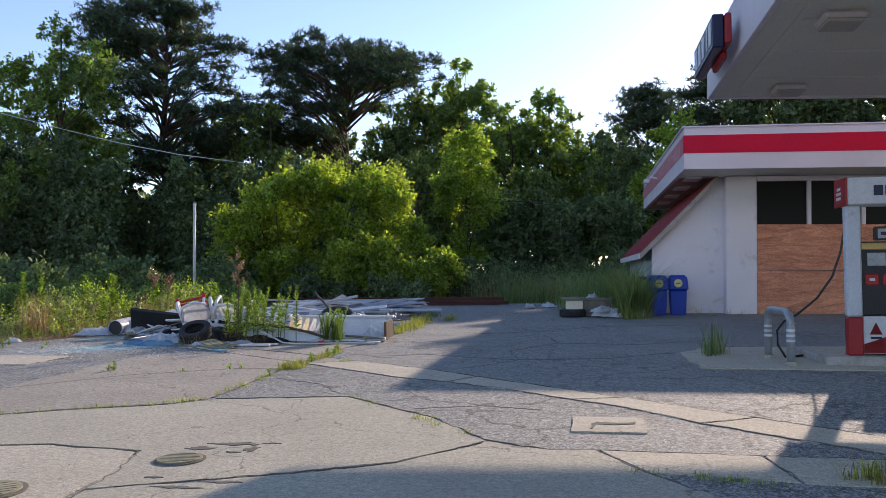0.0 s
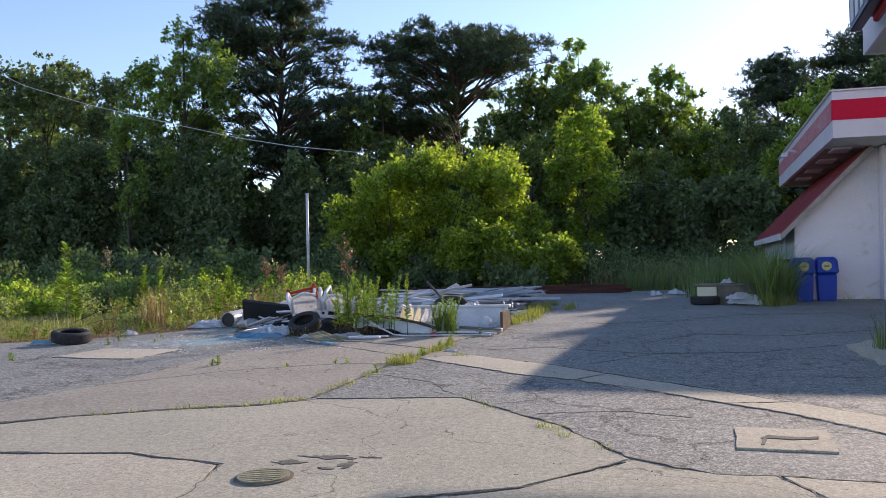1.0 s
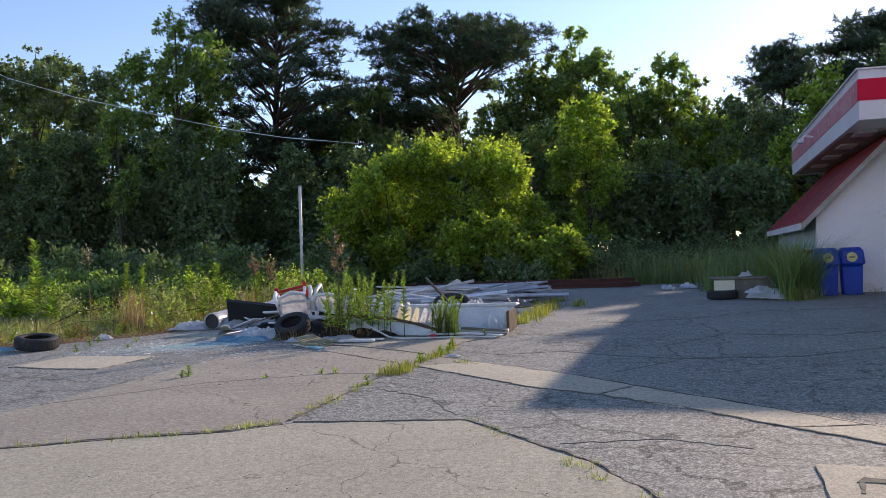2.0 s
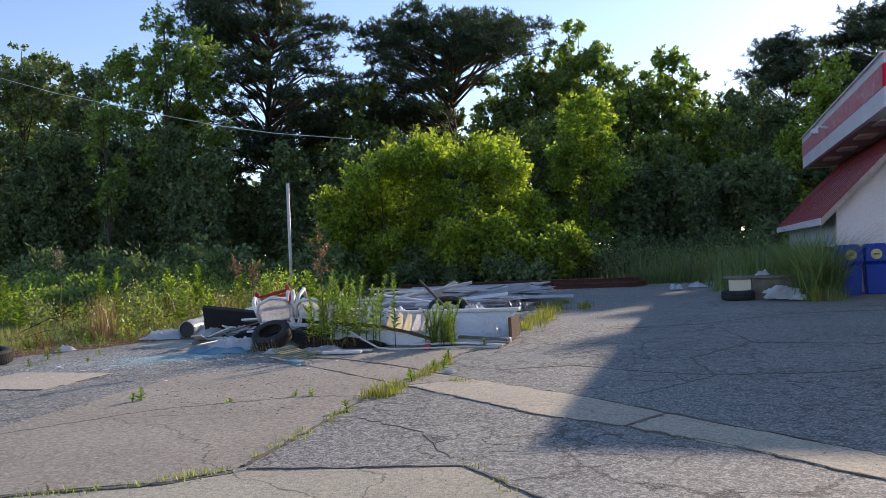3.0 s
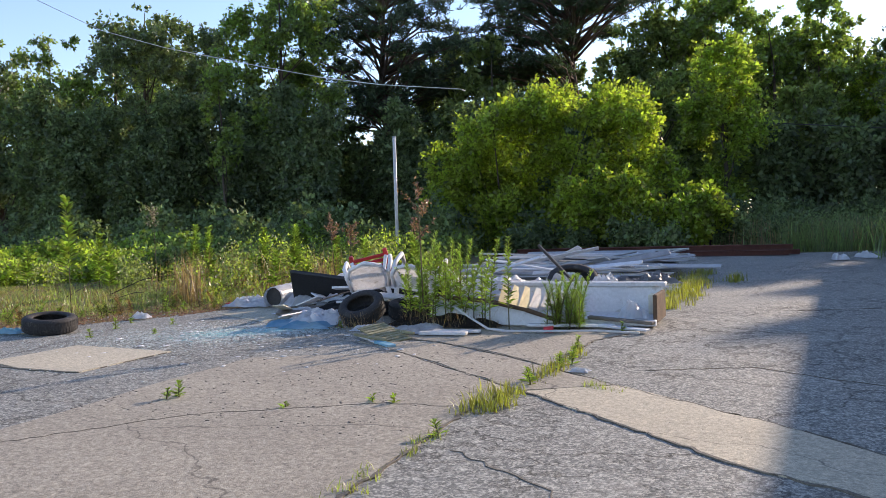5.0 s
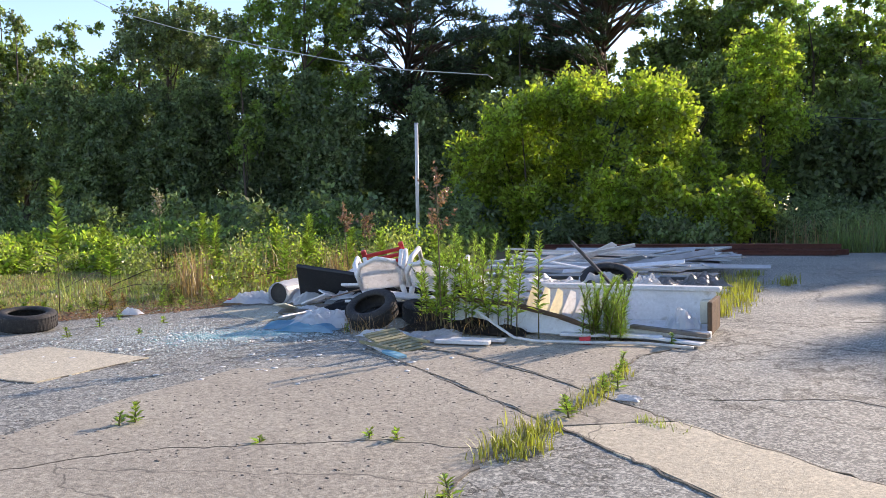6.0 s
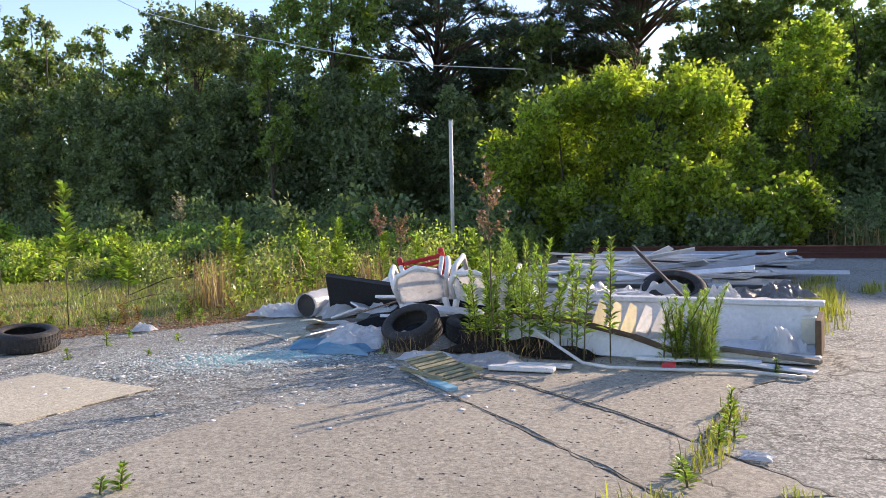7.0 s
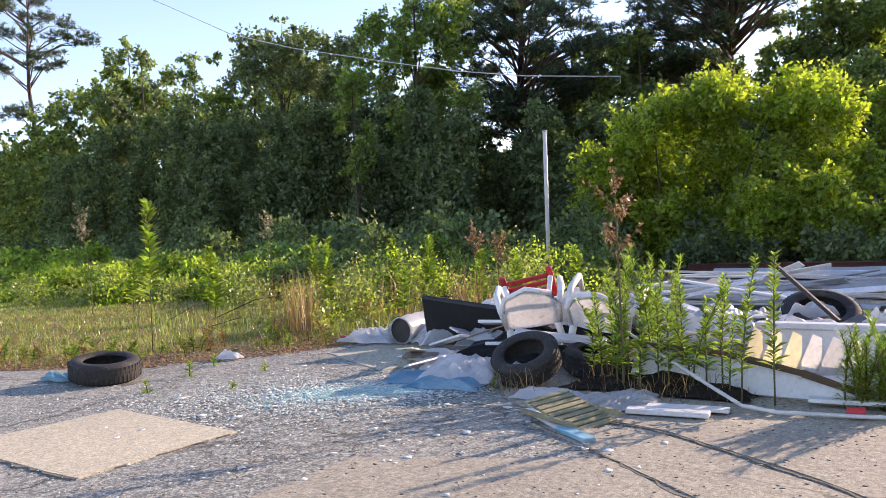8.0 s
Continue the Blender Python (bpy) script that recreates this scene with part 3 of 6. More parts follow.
# front wall: pilaster, piers, band above the windows
part("pilaster", box(0, 0.72, 0, 0.4, -0.1, FZ, 0.008), WHITE_WALL, shop)
part("lintel", box(0.72, 11.7, 0.03, 0.3, 3.36, FZ), FASCIA_WHITE, shop)
part("sill_wall", box(0.72, 11.7, 0.10, 0.32, -0.02, 0.14), WHITE_WALL, shop)
part("end_pier", box(10.9, 11.7, 0.0, 0.30, 0.14, 3.36), WHITE_WALL, shop)
# opaque near-black panes: the unlit room behind is put into their colour
GLASS_DARK, nt, bsdf = nodes_of("dark_room_glass")
bsdf.inputs["Base Color"].default_value = (0.012, 0.013, 0.013, 1)
bsdf.inputs["Roughness"].default_value = 0.3
bsdf.inputs["Specular IOR Level"].default_value = 0.12
for i in range(8):
    x = 0.72 + 1.24 * i
    part("window_pane", box(x + 0.045, x + 1.195, 0.16, 0.172, 2.24, 3.36), GLASS_DARK, shop)
    part("mullion", box(x + 1.195, x + 1.285, 0.06, 0.2, 2.24, 3.36, 0.006), FASCIA_WHITE, shop)
for i in range(4):
    for z, dz in ((0.02, 0.0), (1.155, 0.006)):
        part("plywood_sheet", box(0.71 + 2.44 * i, 3.14 + 2.44 * i, 0.045 - dz, 0.063 - dz, z, z + 1.125), PLYWOOD, shop)
# gable with the raking edge
GE, REC, GH, RUN = 1.76, 0.42, 1.815, 1.62
slope = (FZ - GH) / RUN
bm = bmesh.new()
out = [(-GE, -0.12), (0.02, -0.12), (0.02, FZ), (-GE + RUN, FZ), (-GE, GH)]
f = bm.faces.new([bm.verts.new((x, REC, z)) for x, z in out])
ext = bmesh.ops.extrude_face_region(bm, geom=[f])
for v in ext["geom"]:
    if isinstance(v, bmesh.types.BMVert):
        v.co.y += 0.2
part("gable_wall", bm, WHITE_WALL, shop)
part("side_wall", box(-GE + 0.003, -GE + 0.2, REC + 0.2, 9.6, -0.12, GH - 0.02), BLUE_WALL, shop, "pale blue painted side wall, flaking")
part("side_pilaster", box(-GE - 0.05, -GE + 0.003, 2.4, 2.75, -0.12, GH - 0.1), BLUE_WALL, shop)
part("back_wall", box(-GE + RUN, 11.7, 9.4, 9.6, 0, FZ), WHITE_WALL, shop)
part("far_side_wall", box(11.5, 11.7, 0.3, 9.4, 0, FZ), WHITE_WALL, shop)
# low red roof on the side
bm = bmesh.new()
a, b = (-GE - 0.32, GH - 0.32 * slope), (-GE + RUN - 0.02, FZ)
prof = [(a[0], a[1] + 0.02), (b[0], b[1] + 0.02), (b[0], b[1] + 0.10), (a[0], a[1] + 0.10)]
f = bm.faces.new([bm.verts.new((x, REC - 0.22, z)) for x, z in prof])
ext = bmesh.ops.extrude_face_region(bm, geom=[f])
for v in ext["geom"]:
    if isinstance(v, bmesh.types.BMVert):
        v.co.y = 9.8
part("lean_to_roof", bm, ROOF_RED, shop, "faded red metal side roof")
bm = bmesh.new()
prof = [(a[0], a[1] - 0.10), (b[0], b[1] - 0.06), (b[0], b[1] + 0.07), (a[0], a[1] + 0.06)]
f = bm.faces.new([bm.verts.new((x, REC - 0.245, z)) for x, z in prof])
ext = bmesh.ops.extrude_face_region(bm, geom=[f])
for v in ext["geom"]:
    if isinstance(v, bmesh.types.BMVert):
        v.co.y += 0.02
part("rake_board", bm, SOFFIT_OLD, shop)
part("eave_board", box(a[0] - 0.022, a[0] - 0.002, REC - 0.22, 9.8, a[1] - 0.08, a[1] + 0.07), FASCIA_WHITE, shop)
for k in range(22):
    y = REC - 0.1 + 0.43 * k
    p, q = Vector((a[0], y, a[1] + 0.105)), Vector((b[0], y, b[1] + 0.105))
    part("roof_rib", tube([p, q], 0.014, 5), ROOF_RED, shop)
# fascia ring
OL, OV, X1, Y1 = 1.2, 1.5, 12.6, 10.5
for z0, z1, mf, ms, push in ((0, 0.37, FASCIA_WHITE, FASCIA_WHITE, 0.0), (0.37, 0.79, FASCIA_RED, FASCIA_FADED, 0.012), (0.79, FH, FASCIA_WHITE, FASCIA_WHITE, 0.0)):
    part("fascia_front", box(-OL - push, X1, -OV - push, -OV + 0.1, FZ + z0, FZ + z1), mf, shop)
    part("fascia_side", box(-OL - push, -OL + 0.1, -OV + 0.1, Y1, FZ + z0, FZ + z1), ms, shop, "faded pinkish red side band" if z0 == 0.37 else "")
part("fascia_back", box(-OL + 0.1, X1, Y1 - 0.1, Y1, FZ, FZ + FH), FASCIA_WHITE, shop)
part("fascia_end", box(X1 - 0.1, X1, -OV + 0.1, Y1 - 0.1, FZ, FZ + FH), FASCIA_WHITE, shop)
part("coping", box(-OL - 0.05, X1, -OV - 0.05, -OV + 0.14, FZ + FH, FZ + FH + 0.03), FASCIA_WHITE, shop)
part("coping", box(-OL - 0.05, -OL + 0.14, -OV + 0.14, Y1, FZ + FH, FZ + FH + 0.03), FASCIA_WHITE, shop)
part("roof_deck", box(-OL + 0.1, X1 - 0.1, -OV + 0.1, Y1 - 0.1, FZ + 0.6, FZ + 0.7), SOFFIT_OLD, shop)
part("soffit", box(-OL + 0.1, X1 - 0.1, -OV + 0.1, 0.5, FZ + 0.02, FZ + 0.05), SOFFIT, shop)
part("soffit", box(-OL + 0.1, 0.3, 0.5, Y1 - 0.1, FZ + 0.02, FZ + 0.05), SOFFIT_OLD, shop, "peeling stained soffit boards")
for y in (0.2, 2.4, 4.8, 7.2):
    part("soffit_lamp", box(-0.95, -0.55, y, y + 0.75, FZ - 0.03, FZ + 0.022, 0.01), FASCIA_WHITE, shop)
bracket = part("lamp_bracket", tube([(-OL - 0.01, 5.0, FZ + 0.55), (-OL - 0.22, 5.0, FZ + 0.6), (-OL - 0.3, 5.0, FZ + 0.52)], 0.03, 6), FASCIA_WHITE, shop)
part("lamp_head", box(-OL - 0.42, -OL - 0.25, 4.9, 5.1, FZ + 0.40, FZ + 0.52, 0.02), FASCIA_WHITE, bracket)

# ---- canopy over the pumps ----
CX, CY0, CY1, CZ = 4.28, 3.0, 18.65, 4.46
canopy = tagged(empty("forecourt_canopy", pose(CX - 0.07, CY1 - 0.1, 0, 0, 1.3, 3.0)), "flat white forecourt canopy with recessed lamps", "canopy")
part("soffit", box(0.12, 11, CY0 - CY1 + 0.1, -0.1, CZ, CZ + 0.05), SOFFIT, canopy)
part("roof", box(0.12, 11, CY0 - CY1 + 0.1, -0.1, CZ + 0.7, CZ + 0.8), SOFFIT_OLD, canopy)
part("fascia", box(0, 0.1, CY0 - CY1, 0, CZ - 0.04, CZ + 0.95, 0.01), FASCIA_WHITE, canopy)
part("fascia", box(0.1, 11, -0.1, 0, CZ - 0.04, CZ + 0.95, 0.01), FASCIA_WHITE, canopy)
part("fascia", box(0.1, 11, CY0 - CY1, CY0 - CY1 + 0.1, CZ - 0.04, CZ + 0.95), FASCIA_WHITE, canopy)
part("fascia", box(10.9, 11, CY0 - CY1 + 0.1, -0.1, CZ - 0.04, CZ + 0.95), FASCIA_WHITE, canopy)
for y in np.arange(-14.4, -0.3, 1.6):
    part("soffit_seam", box(0.55, 10.8, y, y + 0.05, CZ - 0.012, CZ - 0.001), SOFFIT, canopy)
part("soffit_trim", box(0.45, 0.53, CY0 - CY1 + 0.1, -0.1, CZ - 0.02, CZ - 0.001), SOFFIT, canopy)
for x in (4.6, 9.0):
    for y in (-11.0, -3.0):
        part("column", box(x, x + 0.3, y, y + 0.3, -0.1, CZ, 0.01), FASCIA_WHITE, canopy)
LAMP_GREY = surface("lamp_housing", (0.50, 0.47, 0.42), (0.42, 0.39, 0.35), 0.5, 30, 2)
for x, y in ((1.3, -0.9), (1.0, -4.9), (1.3, -8.9), (5.2, -0.9), (5.2, -4.9)):
    lamp = part("lamp", box(x - 0.28, x + 0.28, y - 0.28, y + 0.28, CZ - 0.10, CZ - 0.001, 0.05), FASCIA_WHITE, canopy)
    part("lens", box(x - 0.25, x + 0.25, y - 0.25, y + 0.25, CZ - 0.150, CZ - 0.101, 0.02), LAMP_GREY, lamp)
# the canopy's long sides run slightly askew to its end
for ob in [canopy] + list(canopy.children_recursive):
    if ob.type == "MESH":
        for v in ob.data.vertices:
            v.co.x += 0.091 * v.co.y

# ---- trees, back to front ----
broad_tree(-38.75, 45.75, 16.23, 5.75, 4, 3.0, 11, LEAF_GREY, 30000, 0.29, 40, 0.69, 1.49, 0.2, "tall grey-green tree overgrown with vines")
broad_tree(-44.38, 48.25, 14.97, 5, 3.75, 2.0, 12, LEAF, 24000, 0.29, 34, 0.69, 1.49, 0.2)
broad_tree(-34.12, 47, 14.1, 3.25, 3.25, 2.0, 13, LEAF_GREY, 16000, 0.28, 24, 0.57, 1.15, 0.16)
broad_tree(-27.38, 39.5, 11.22, 1.12, 1.12, 4.0, 14, LEAF, 4200, 0.25, 12, 0.29, 0.57, 0.07, "thin young tree with upright branches", limb=10)
broad_tree(-28, 45.75, 16.73, 4.12, 3.25, 4.5, 15, LEAF, 30000, 0.27, 36, 0.63, 1.32, 0.2, "tall leafy tree beside a pine")
pine_tree(-25.8, 54, 20.9, [(20.2, 2.6, 9, 0, 360), (19.2, 4.6, 20, 0, 360), (18.1, 5.4, 24, 0, 360), (17.0, 5.9, 18, 0, 360), (15.2, 7.2, 16, -100, 250), (13.6, 8.2, 20, -120, 110), (12.0, 7.8, 20, -120, 200), (10.2, 6.4, 18, 0, 360), (8.4, 5.2, 14, 0, 360)], 16, "very tall dark pine with layered spreading branches", 0.36)
pine_tree(-14.3, 60.5, 18.6, [(18.3, 5.0, 20, 0, 360), (17.4, 6.8, 34, 0, 360), (16.3, 7.4, 28, 0, 360), (15.0, 7.4, 24, 60, 330), (13.2, 7.8, 20, 110, 300), (11.4, 7.8, 18, 130, 280)], 17, "dark pine with a broad flat-topped crown", 0.32, 32)
broad_tree(-5.1, 58.2, 17.9, 2.7, 2.6, 4.0, 18, LEAF, 26000, 0.29, 44, 0.45, 0.9, 0.18, "slender tall tree wrapped in vines")
broad_tree(-3.35, 44.5, 9.3, 1.7, 1.6, 1.0, 19, LEAF_MID, 18000, 0.22, 28, 0.52, 0.98, 0.12, "bright green young tree at the wood's edge")
broad_tree(-2.2, 62.0, 14.4, 3.0, 2.7, 2.0, 20, LEAF, 19000, 0.29, 36, 0.5, 1.0, 0.16)
broad_tree(0.8, 63.3, 15.6, 3.2, 2.8, 2.5, 21, LEAF, 21000, 0.29, 36, 0.5, 0.95, 0.16)
broad_tree(4.2, 63.3, 11.7, 2.05, 2.05, 2.0, 22, LEAF_MID, 14000, 0.29, 28, 0.5, 0.9, 0.14)
broad_tree(5.6, 52, 10.4, 2.4, 2.2, 2.0, 23, LEAF_SHADE, 14000, 0.26, 24, 0.6, 1.1, 0.16)
pine_tree(8.4, 66, 15.8, [(15.4, 1.0, 5, 0, 360), (14.6, 2.0, 10, 0, 360), (13.4, 2.7, 14, 0, 360), (12.0, 3.0, 14, 0, 360), (10.4, 3.2, 12, 0, 360), (8.6, 3.0, 10, 0, 360)], 24, "grey hazy pine far behind the shop", 0.2, 24)
broad_tree(7.8, 47, 10.2, 2.8, 2.4, 1.0, 25, LEAF_MID, 20000, 0.26, 30, 0.6, 1.2, 0.18)
pine_tree(13.0, 60, 15.2, [(14.8, 1.6, 8, 0, 360), (13.8, 3.0, 16, 0, 360), (12.4, 3.8, 18, 0, 360), (10.8, 4.0, 16, 0, 360), (9.0, 4.0, 14, 0, 360)], 26, "dark pine behind the shop roof", 0.25, 28)
broad_tree(14.5, 50, 14.2, 4.5, 3.0, 3.0, 27, LEAF_SHADE, 24000, 0.4, 44, 0.7, 1.4, 0.2)
broad_tree(21.0, 50, 14.8, 5.0, 3.0, 3.0, 28, LEAF_SHADE, 22000, 0.42, 44, 0.7, 1.5, 0.2)
broad_tree(-50.62, 48.25, 17.2, 4.5, 3.75, 2.0, 29, LEAF_WOOD, 24000, 0.32, 30, 0.69, 1.38, 0.18)
broad_tree(-58.75, 49.5, 18.2, 5, 4, 2.0, 30, LEAF_GREY, 22000, 0.36, 30, 0.69, 1.49, 0.18)
broad_tree(-65, 52, 20.5, 5.5, 3.75, 3.0, 31, LEAF_WOOD, 20000, 0.4, 30, 0.8, 1.61, 0.2)
broad_tree(-75, 55.75, 21, 6.25, 4.25, 3.0, 32, LEAF_WOOD, 18000, 0.44, 30, 0.8, 1.72, 0.2)
pine_tree(-75, 48.25, 27.2, [(26, 3.5, 8, 0, 360), (24, 5, 10, 0, 360), (21.5, 5.8, 12, 0, 360), (18.5, 5, 8, 0, 360), (14.5, 3.5, 6, 0, 360)], 33, "tall thin pine with a bare trunk", 0.3, 26)
for i, (x, y, h, r) in enumerate(((-31.5, 53, 13.5, 3.2), (-22.5, 60, 15.6, 4.2), (-27.0, 60, 15.5, 4.0), (-18.4, 54, 13.2, 3.4), (-17.0, 64, 14.8, 3.6), (-10.5, 68, 12.6, 3.6), (-7.2, 63, 15.6, 2.6), (-3.4, 67, 15.6, 3.2), (-0.6, 68, 14.6, 3.0), (3.0, 69, 14.4, 3.2), (5.8, 68, 13.6, 3.0), (11.0, 49, 10.0, 2.6), (17.5, 60, 15.0, 3.8), (27.0, 56, 15.0, 4.2))):
    broad_tree(x, y, h, r, r, 1.5, 80 + i, (LEAF_SHADE, LEAF_WOOD)[i % 2], 13500, 0.38, 34, 0.6, 1.2, 0.15, "leafy tree deeper in the wood")
broad_tree(-10.6, 57.0, 13.4, 2.5, 2.6, 2.0, 96, LEAF_WOOD, 16000, 0.34, 36, 0.55, 1.1, 0.16, "leafy tree below a tall pine")
broad_tree(-6.4, 47.5, 9.2, 2.3, 2.0, 1.0, 97, LEAF_WOOD, 16000, 0.27, 30, 0.5, 1.0, 0.14, "vine-grown young tree behind a large bush")
broad_tree(-0.4, 49, 7.4, 2.4, 2.0, 1.0, 98, LEAF_WOOD, 16000, 0.27, 30, 0.5, 1.0, 0.14, "vine-grown young tree at the back of the lot")
broad_tree(-46.5, 55, 18.5, 4.5, 3.5, 4.0, 99, LEAF_GREY, 14000, 0.42, 30, 0.8, 1.5, 0.2, "hazy grey-green tree deeper in the wood")
broad_tree(-8.3, 59.0, 16.0, 2.5, 2.4, 3.0, 95, LEAF_WOOD, 15000, 0.34, 36, 0.5, 1.0, 0.16, "leafy tree beside a tall pine")
# vine-covered front of the wood
def vine_wall(x0, x1, y, top, seed, leaf, n, label, size=0.24, depth=1.6):
    rng = np.random.default_rng(seed)
    ls, x = [], x0
    cx, cy = (x0 + x1) / 2, y
    while x < x1:
        h = top * rng.uniform(0.70, 1.12)
        fold = rng.normal() * depth * 0.75
        z = 0.6
        while z < h:
            r = rng.uniform(0.55, 1.15)
            ls.append((x - cx + rng.normal() * 0.25, fold + rng.normal() * 0.3 + 0.22 * z, min(z, h - r * 0.6), r))
            z += r * 0.9
        x += rng.uniform(0.7, 1.3)
    bush("vine_thicket", cx, cy, ls, seed, leaf, n, size, label, "thicket", reach=0.55, droop=0.45, stems=16)


# the thickets' shade is partly painted, by the dark leaf colour
vine_wall(-42.5, -31.25, 40.12, 8.47, 41, LEAF_SHADE, 60000, "dark wall of vines hanging over trees")
vine_wall(-31.25, -21.88, 41.38, 7.97, 42, LEAF_SHADE, 52000, "dark wall of vines hanging over trees")
vine_wall(-21.88, -14.38, 45.75, 7.22, 43, LEAF_SHADE, 34000, "shaded undergrowth below tall pines")
vine_wall(-60, -42.5, 40.75, 9.6, 44, LEAF_SHADE, 40000, "dark vine-covered wood's edge", 0.28)
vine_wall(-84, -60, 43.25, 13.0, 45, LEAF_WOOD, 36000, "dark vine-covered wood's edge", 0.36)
vine_wall(-14.38, -3.75, 53.25, 8.8, 46, LEAF_SHADE, 30000, "shaded undergrowth below tall trees", 0.25)
vine_wall(-1.5, 6, 45, 5.2, 47, LEAF_SHADE, 34000, "shaded undergrowth behind the lot", 0.25)
vine_wall(6, 16, 46, 7.0, 48, LEAF_SHADE, 20000, "shaded undergrowth behind the shop", 0.32)
vine_wall(16, 30, 54, 10.5, 49, LEAF_SHADE, 20000, "shaded undergrowth behind the shop", 0.42)
vine_wall(-28, -12, 52, 8.2, 50, LEAF_SHADE, 26000, "shaded undergrowth below tall pines", 0.32)


def far_wood(x0, x1, y0, y1, top, seed):
    """The closed mass of the wood farther back."""
    rng = np.random.default_rng(seed)
    ls = [(rng.uniform(x0, x1), rng.uniform(y0, y1), rng.uniform(0.2, 1.0) * top, rng.uniform(1.2, 2.2)) for _ in range(420)]
    p, u = clump_points(rng, ls, 60000, 16, 1.0)
    p[:, 2] = np.maximum(p[:, 2], 0.05)
    v, f = leaf_quads(p, rng, 0.8, 0.55, 0.3 * u)
    tagged(quads("far_wood", v, f, LEAF_SHADE), "dense dark wood closing the distance", "woods", kind="stuff")


far_wood(-95, 45, 76, 84, 8.5, 90)
far_wood(-125, -84, 42, 76, 12.0, 91)
# the bright bushes in front
rng = np.random.default_rng(5)
domes = ((4.0, 5.0, 1.0), (3.2, 4.7, 1.0), (2.2, 4.8, 0.8), (1.1, 4.85, 0.9), (0.1, 4.4, 0.95), (-0.9, 3.9, 0.9), (-1.7, 3.3, 0.9), (-2.2, 2.3, 0.9), (-2.5, 1.2, 0.9), (4.7, 3.9, 0.75), (4.9, 2.9, 0.8), (4.3, 1.8, 0.8))
ls = []
for dx, dz, dr in domes:
    for _ in range(4):
        ls.append((dx + rng.normal() * 0.3, rng.normal() * 0.9, dz + rng.normal() * 0.2, dr * rng.uniform(0.4, 0.8)))
for _ in range(64):
    f = rng.random()
    ls.append((-2.4 + 7.0 * f, rng.normal() * 0.9, rng.uniform(0.3, 3.2 + 1.6 * math.sqrt(f)), rng.uniform(0.4, 0.8)))
bush("large_bush", -9.6, 34.0, ls, 51, LEAF_BRIGHT, 62000, 0.16, "large bright yellow-green bush, sunlit from behind", reach=0.85)
ls = envelope_lumps(rng, 0, 0, 0.25, 2.6, 1.25, 1.0, 18, 0.35, 0.6, 0.4)
bush("round_bush", -5.65, 31, ls, 52, LEAF_BRIGHT, 15000, 0.16, "round yellow-green bush at the lot's edge")
ls = envelope_lumps(rng, 0, 0, 0.15, 1.8, 1.05, 0.8, 15, 0.28, 0.5, 0.5)
bush("low_bush", -2.9, 31, ls, 53, LEAF_BRIGHT, 10000, 0.15, "low bright green bush at the lot's edge")


def brush_row(name, x0, x1, y0, y1, top, count, seed, leaf, n, size, label):
    rng = np.random.default_rng(seed)
    cx, cy = (x0 + x1) / 2, (y0 + y1) / 2
    ls = [(rng.uniform(x0, x1) - cx, rng.uniform(y0, y1) - cy, rng.uniform(0.1, 0.75) * top, rng.uniform(0.25, 0.5) * min(1.4, top)) for _ in range(count)]
    bush(name, cx, cy, ls, seed, leaf, n, size, label, "undergrowth", reach=1.0, stems=14)



def bramble_mounds(x0, x1, y0, y1, top, count, seed, leaf, n, size, label):
    """Vines heaped into rounded mounds, with leaves on the outside and dark hollows between."""
    rng = np.random.default_rng(seed)
    cx, cy = (x0 + x1) / 2, (y0 + y1) / 2
    ls = []
    for _ in range(count):
        x, y = rng.uniform(x0, x1), rng.uniform(y0, y1)
        h = top * rng.uniform(0.45, 1.0) * (0.75 + 0.25 * (y - y0) / (y1 - y0))
        for _ in range(4):
            r = rng.uniform(0.22, 0.42)
            ls.append((x - cx + rng.normal() * 0.42, y - cy + rng.normal() * 0.3, max(0.1, h - r - abs(rng.normal()) * 0.25), r))
    t = empty("bramble_mound", pose(cx, cy, 0))
    bm = bmesh.new()
    for k in range(16):
        l = ls[int(rng.integers(0, len(ls)))]
        add_tube(bm, [(l[0] + rng.normal() * 0.3, l[1] + rng.normal() * 0.3, -0.06), (l[0] + rng.normal() * 0.15, l[1], l[2] * 0.6), (l[0], l[1], l[2])], [0.012, 0.009, 0.005], 5)
    part("branchwork", bm, BARK, t)
    p, u = clump_points(rng, ls, n, 8, 0.5, 0.9, 0.35, 0.7)
    p[:, 2] = np.maximum(p[:, 2], 0.02)
    v, f = leaf_quads(p, rng, size, size * 0.72, 0.35 * u, 0.2)
    quads("foliage", v, f, leaf, t)
    return tagged(t, label, "undergrowth")


bramble_mounds(-18.0, -7.8, 21.2, 26, 1.15, 46, 61, LEAF_WOOD, 48000, 0.11, "tangle of green weeds and brambles in rounded mounds")
bramble_mounds(-28, -15.5, 19.3, 22.5, 1.05, 44, 62, LEAF_MID, 52000, 0.105, "bright green brambles heaped in low mounds")
bramble_mounds(-24, -13, 22.5, 27, 1.35, 34, 69, LEAF, 26000, 0.12, "green brambles heaped in low mounds")
# dark leaves here paint the tree shade into the brush
brush_row("undergrowth", -22, -10, 26, 32, 1.9, 50, 63, LEAF_SHADE, 16000, 0.18, "shaded brambles before the wood")
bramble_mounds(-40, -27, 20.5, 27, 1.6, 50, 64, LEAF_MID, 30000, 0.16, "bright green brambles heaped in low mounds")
brush_row("undergrowth", -8.5, -3.0, 29.5, 31, 0.9, 20, 65, LEAF_SHADE, 9000, 0.14, "low weeds along the lot's edge")
brush_row("undergrowth", -3.2, 3.4, 31.2, 36, 0.9, 40, 66, LEAF_SHADE, 20000, 0.11, "rank weeds at the back of the lot")
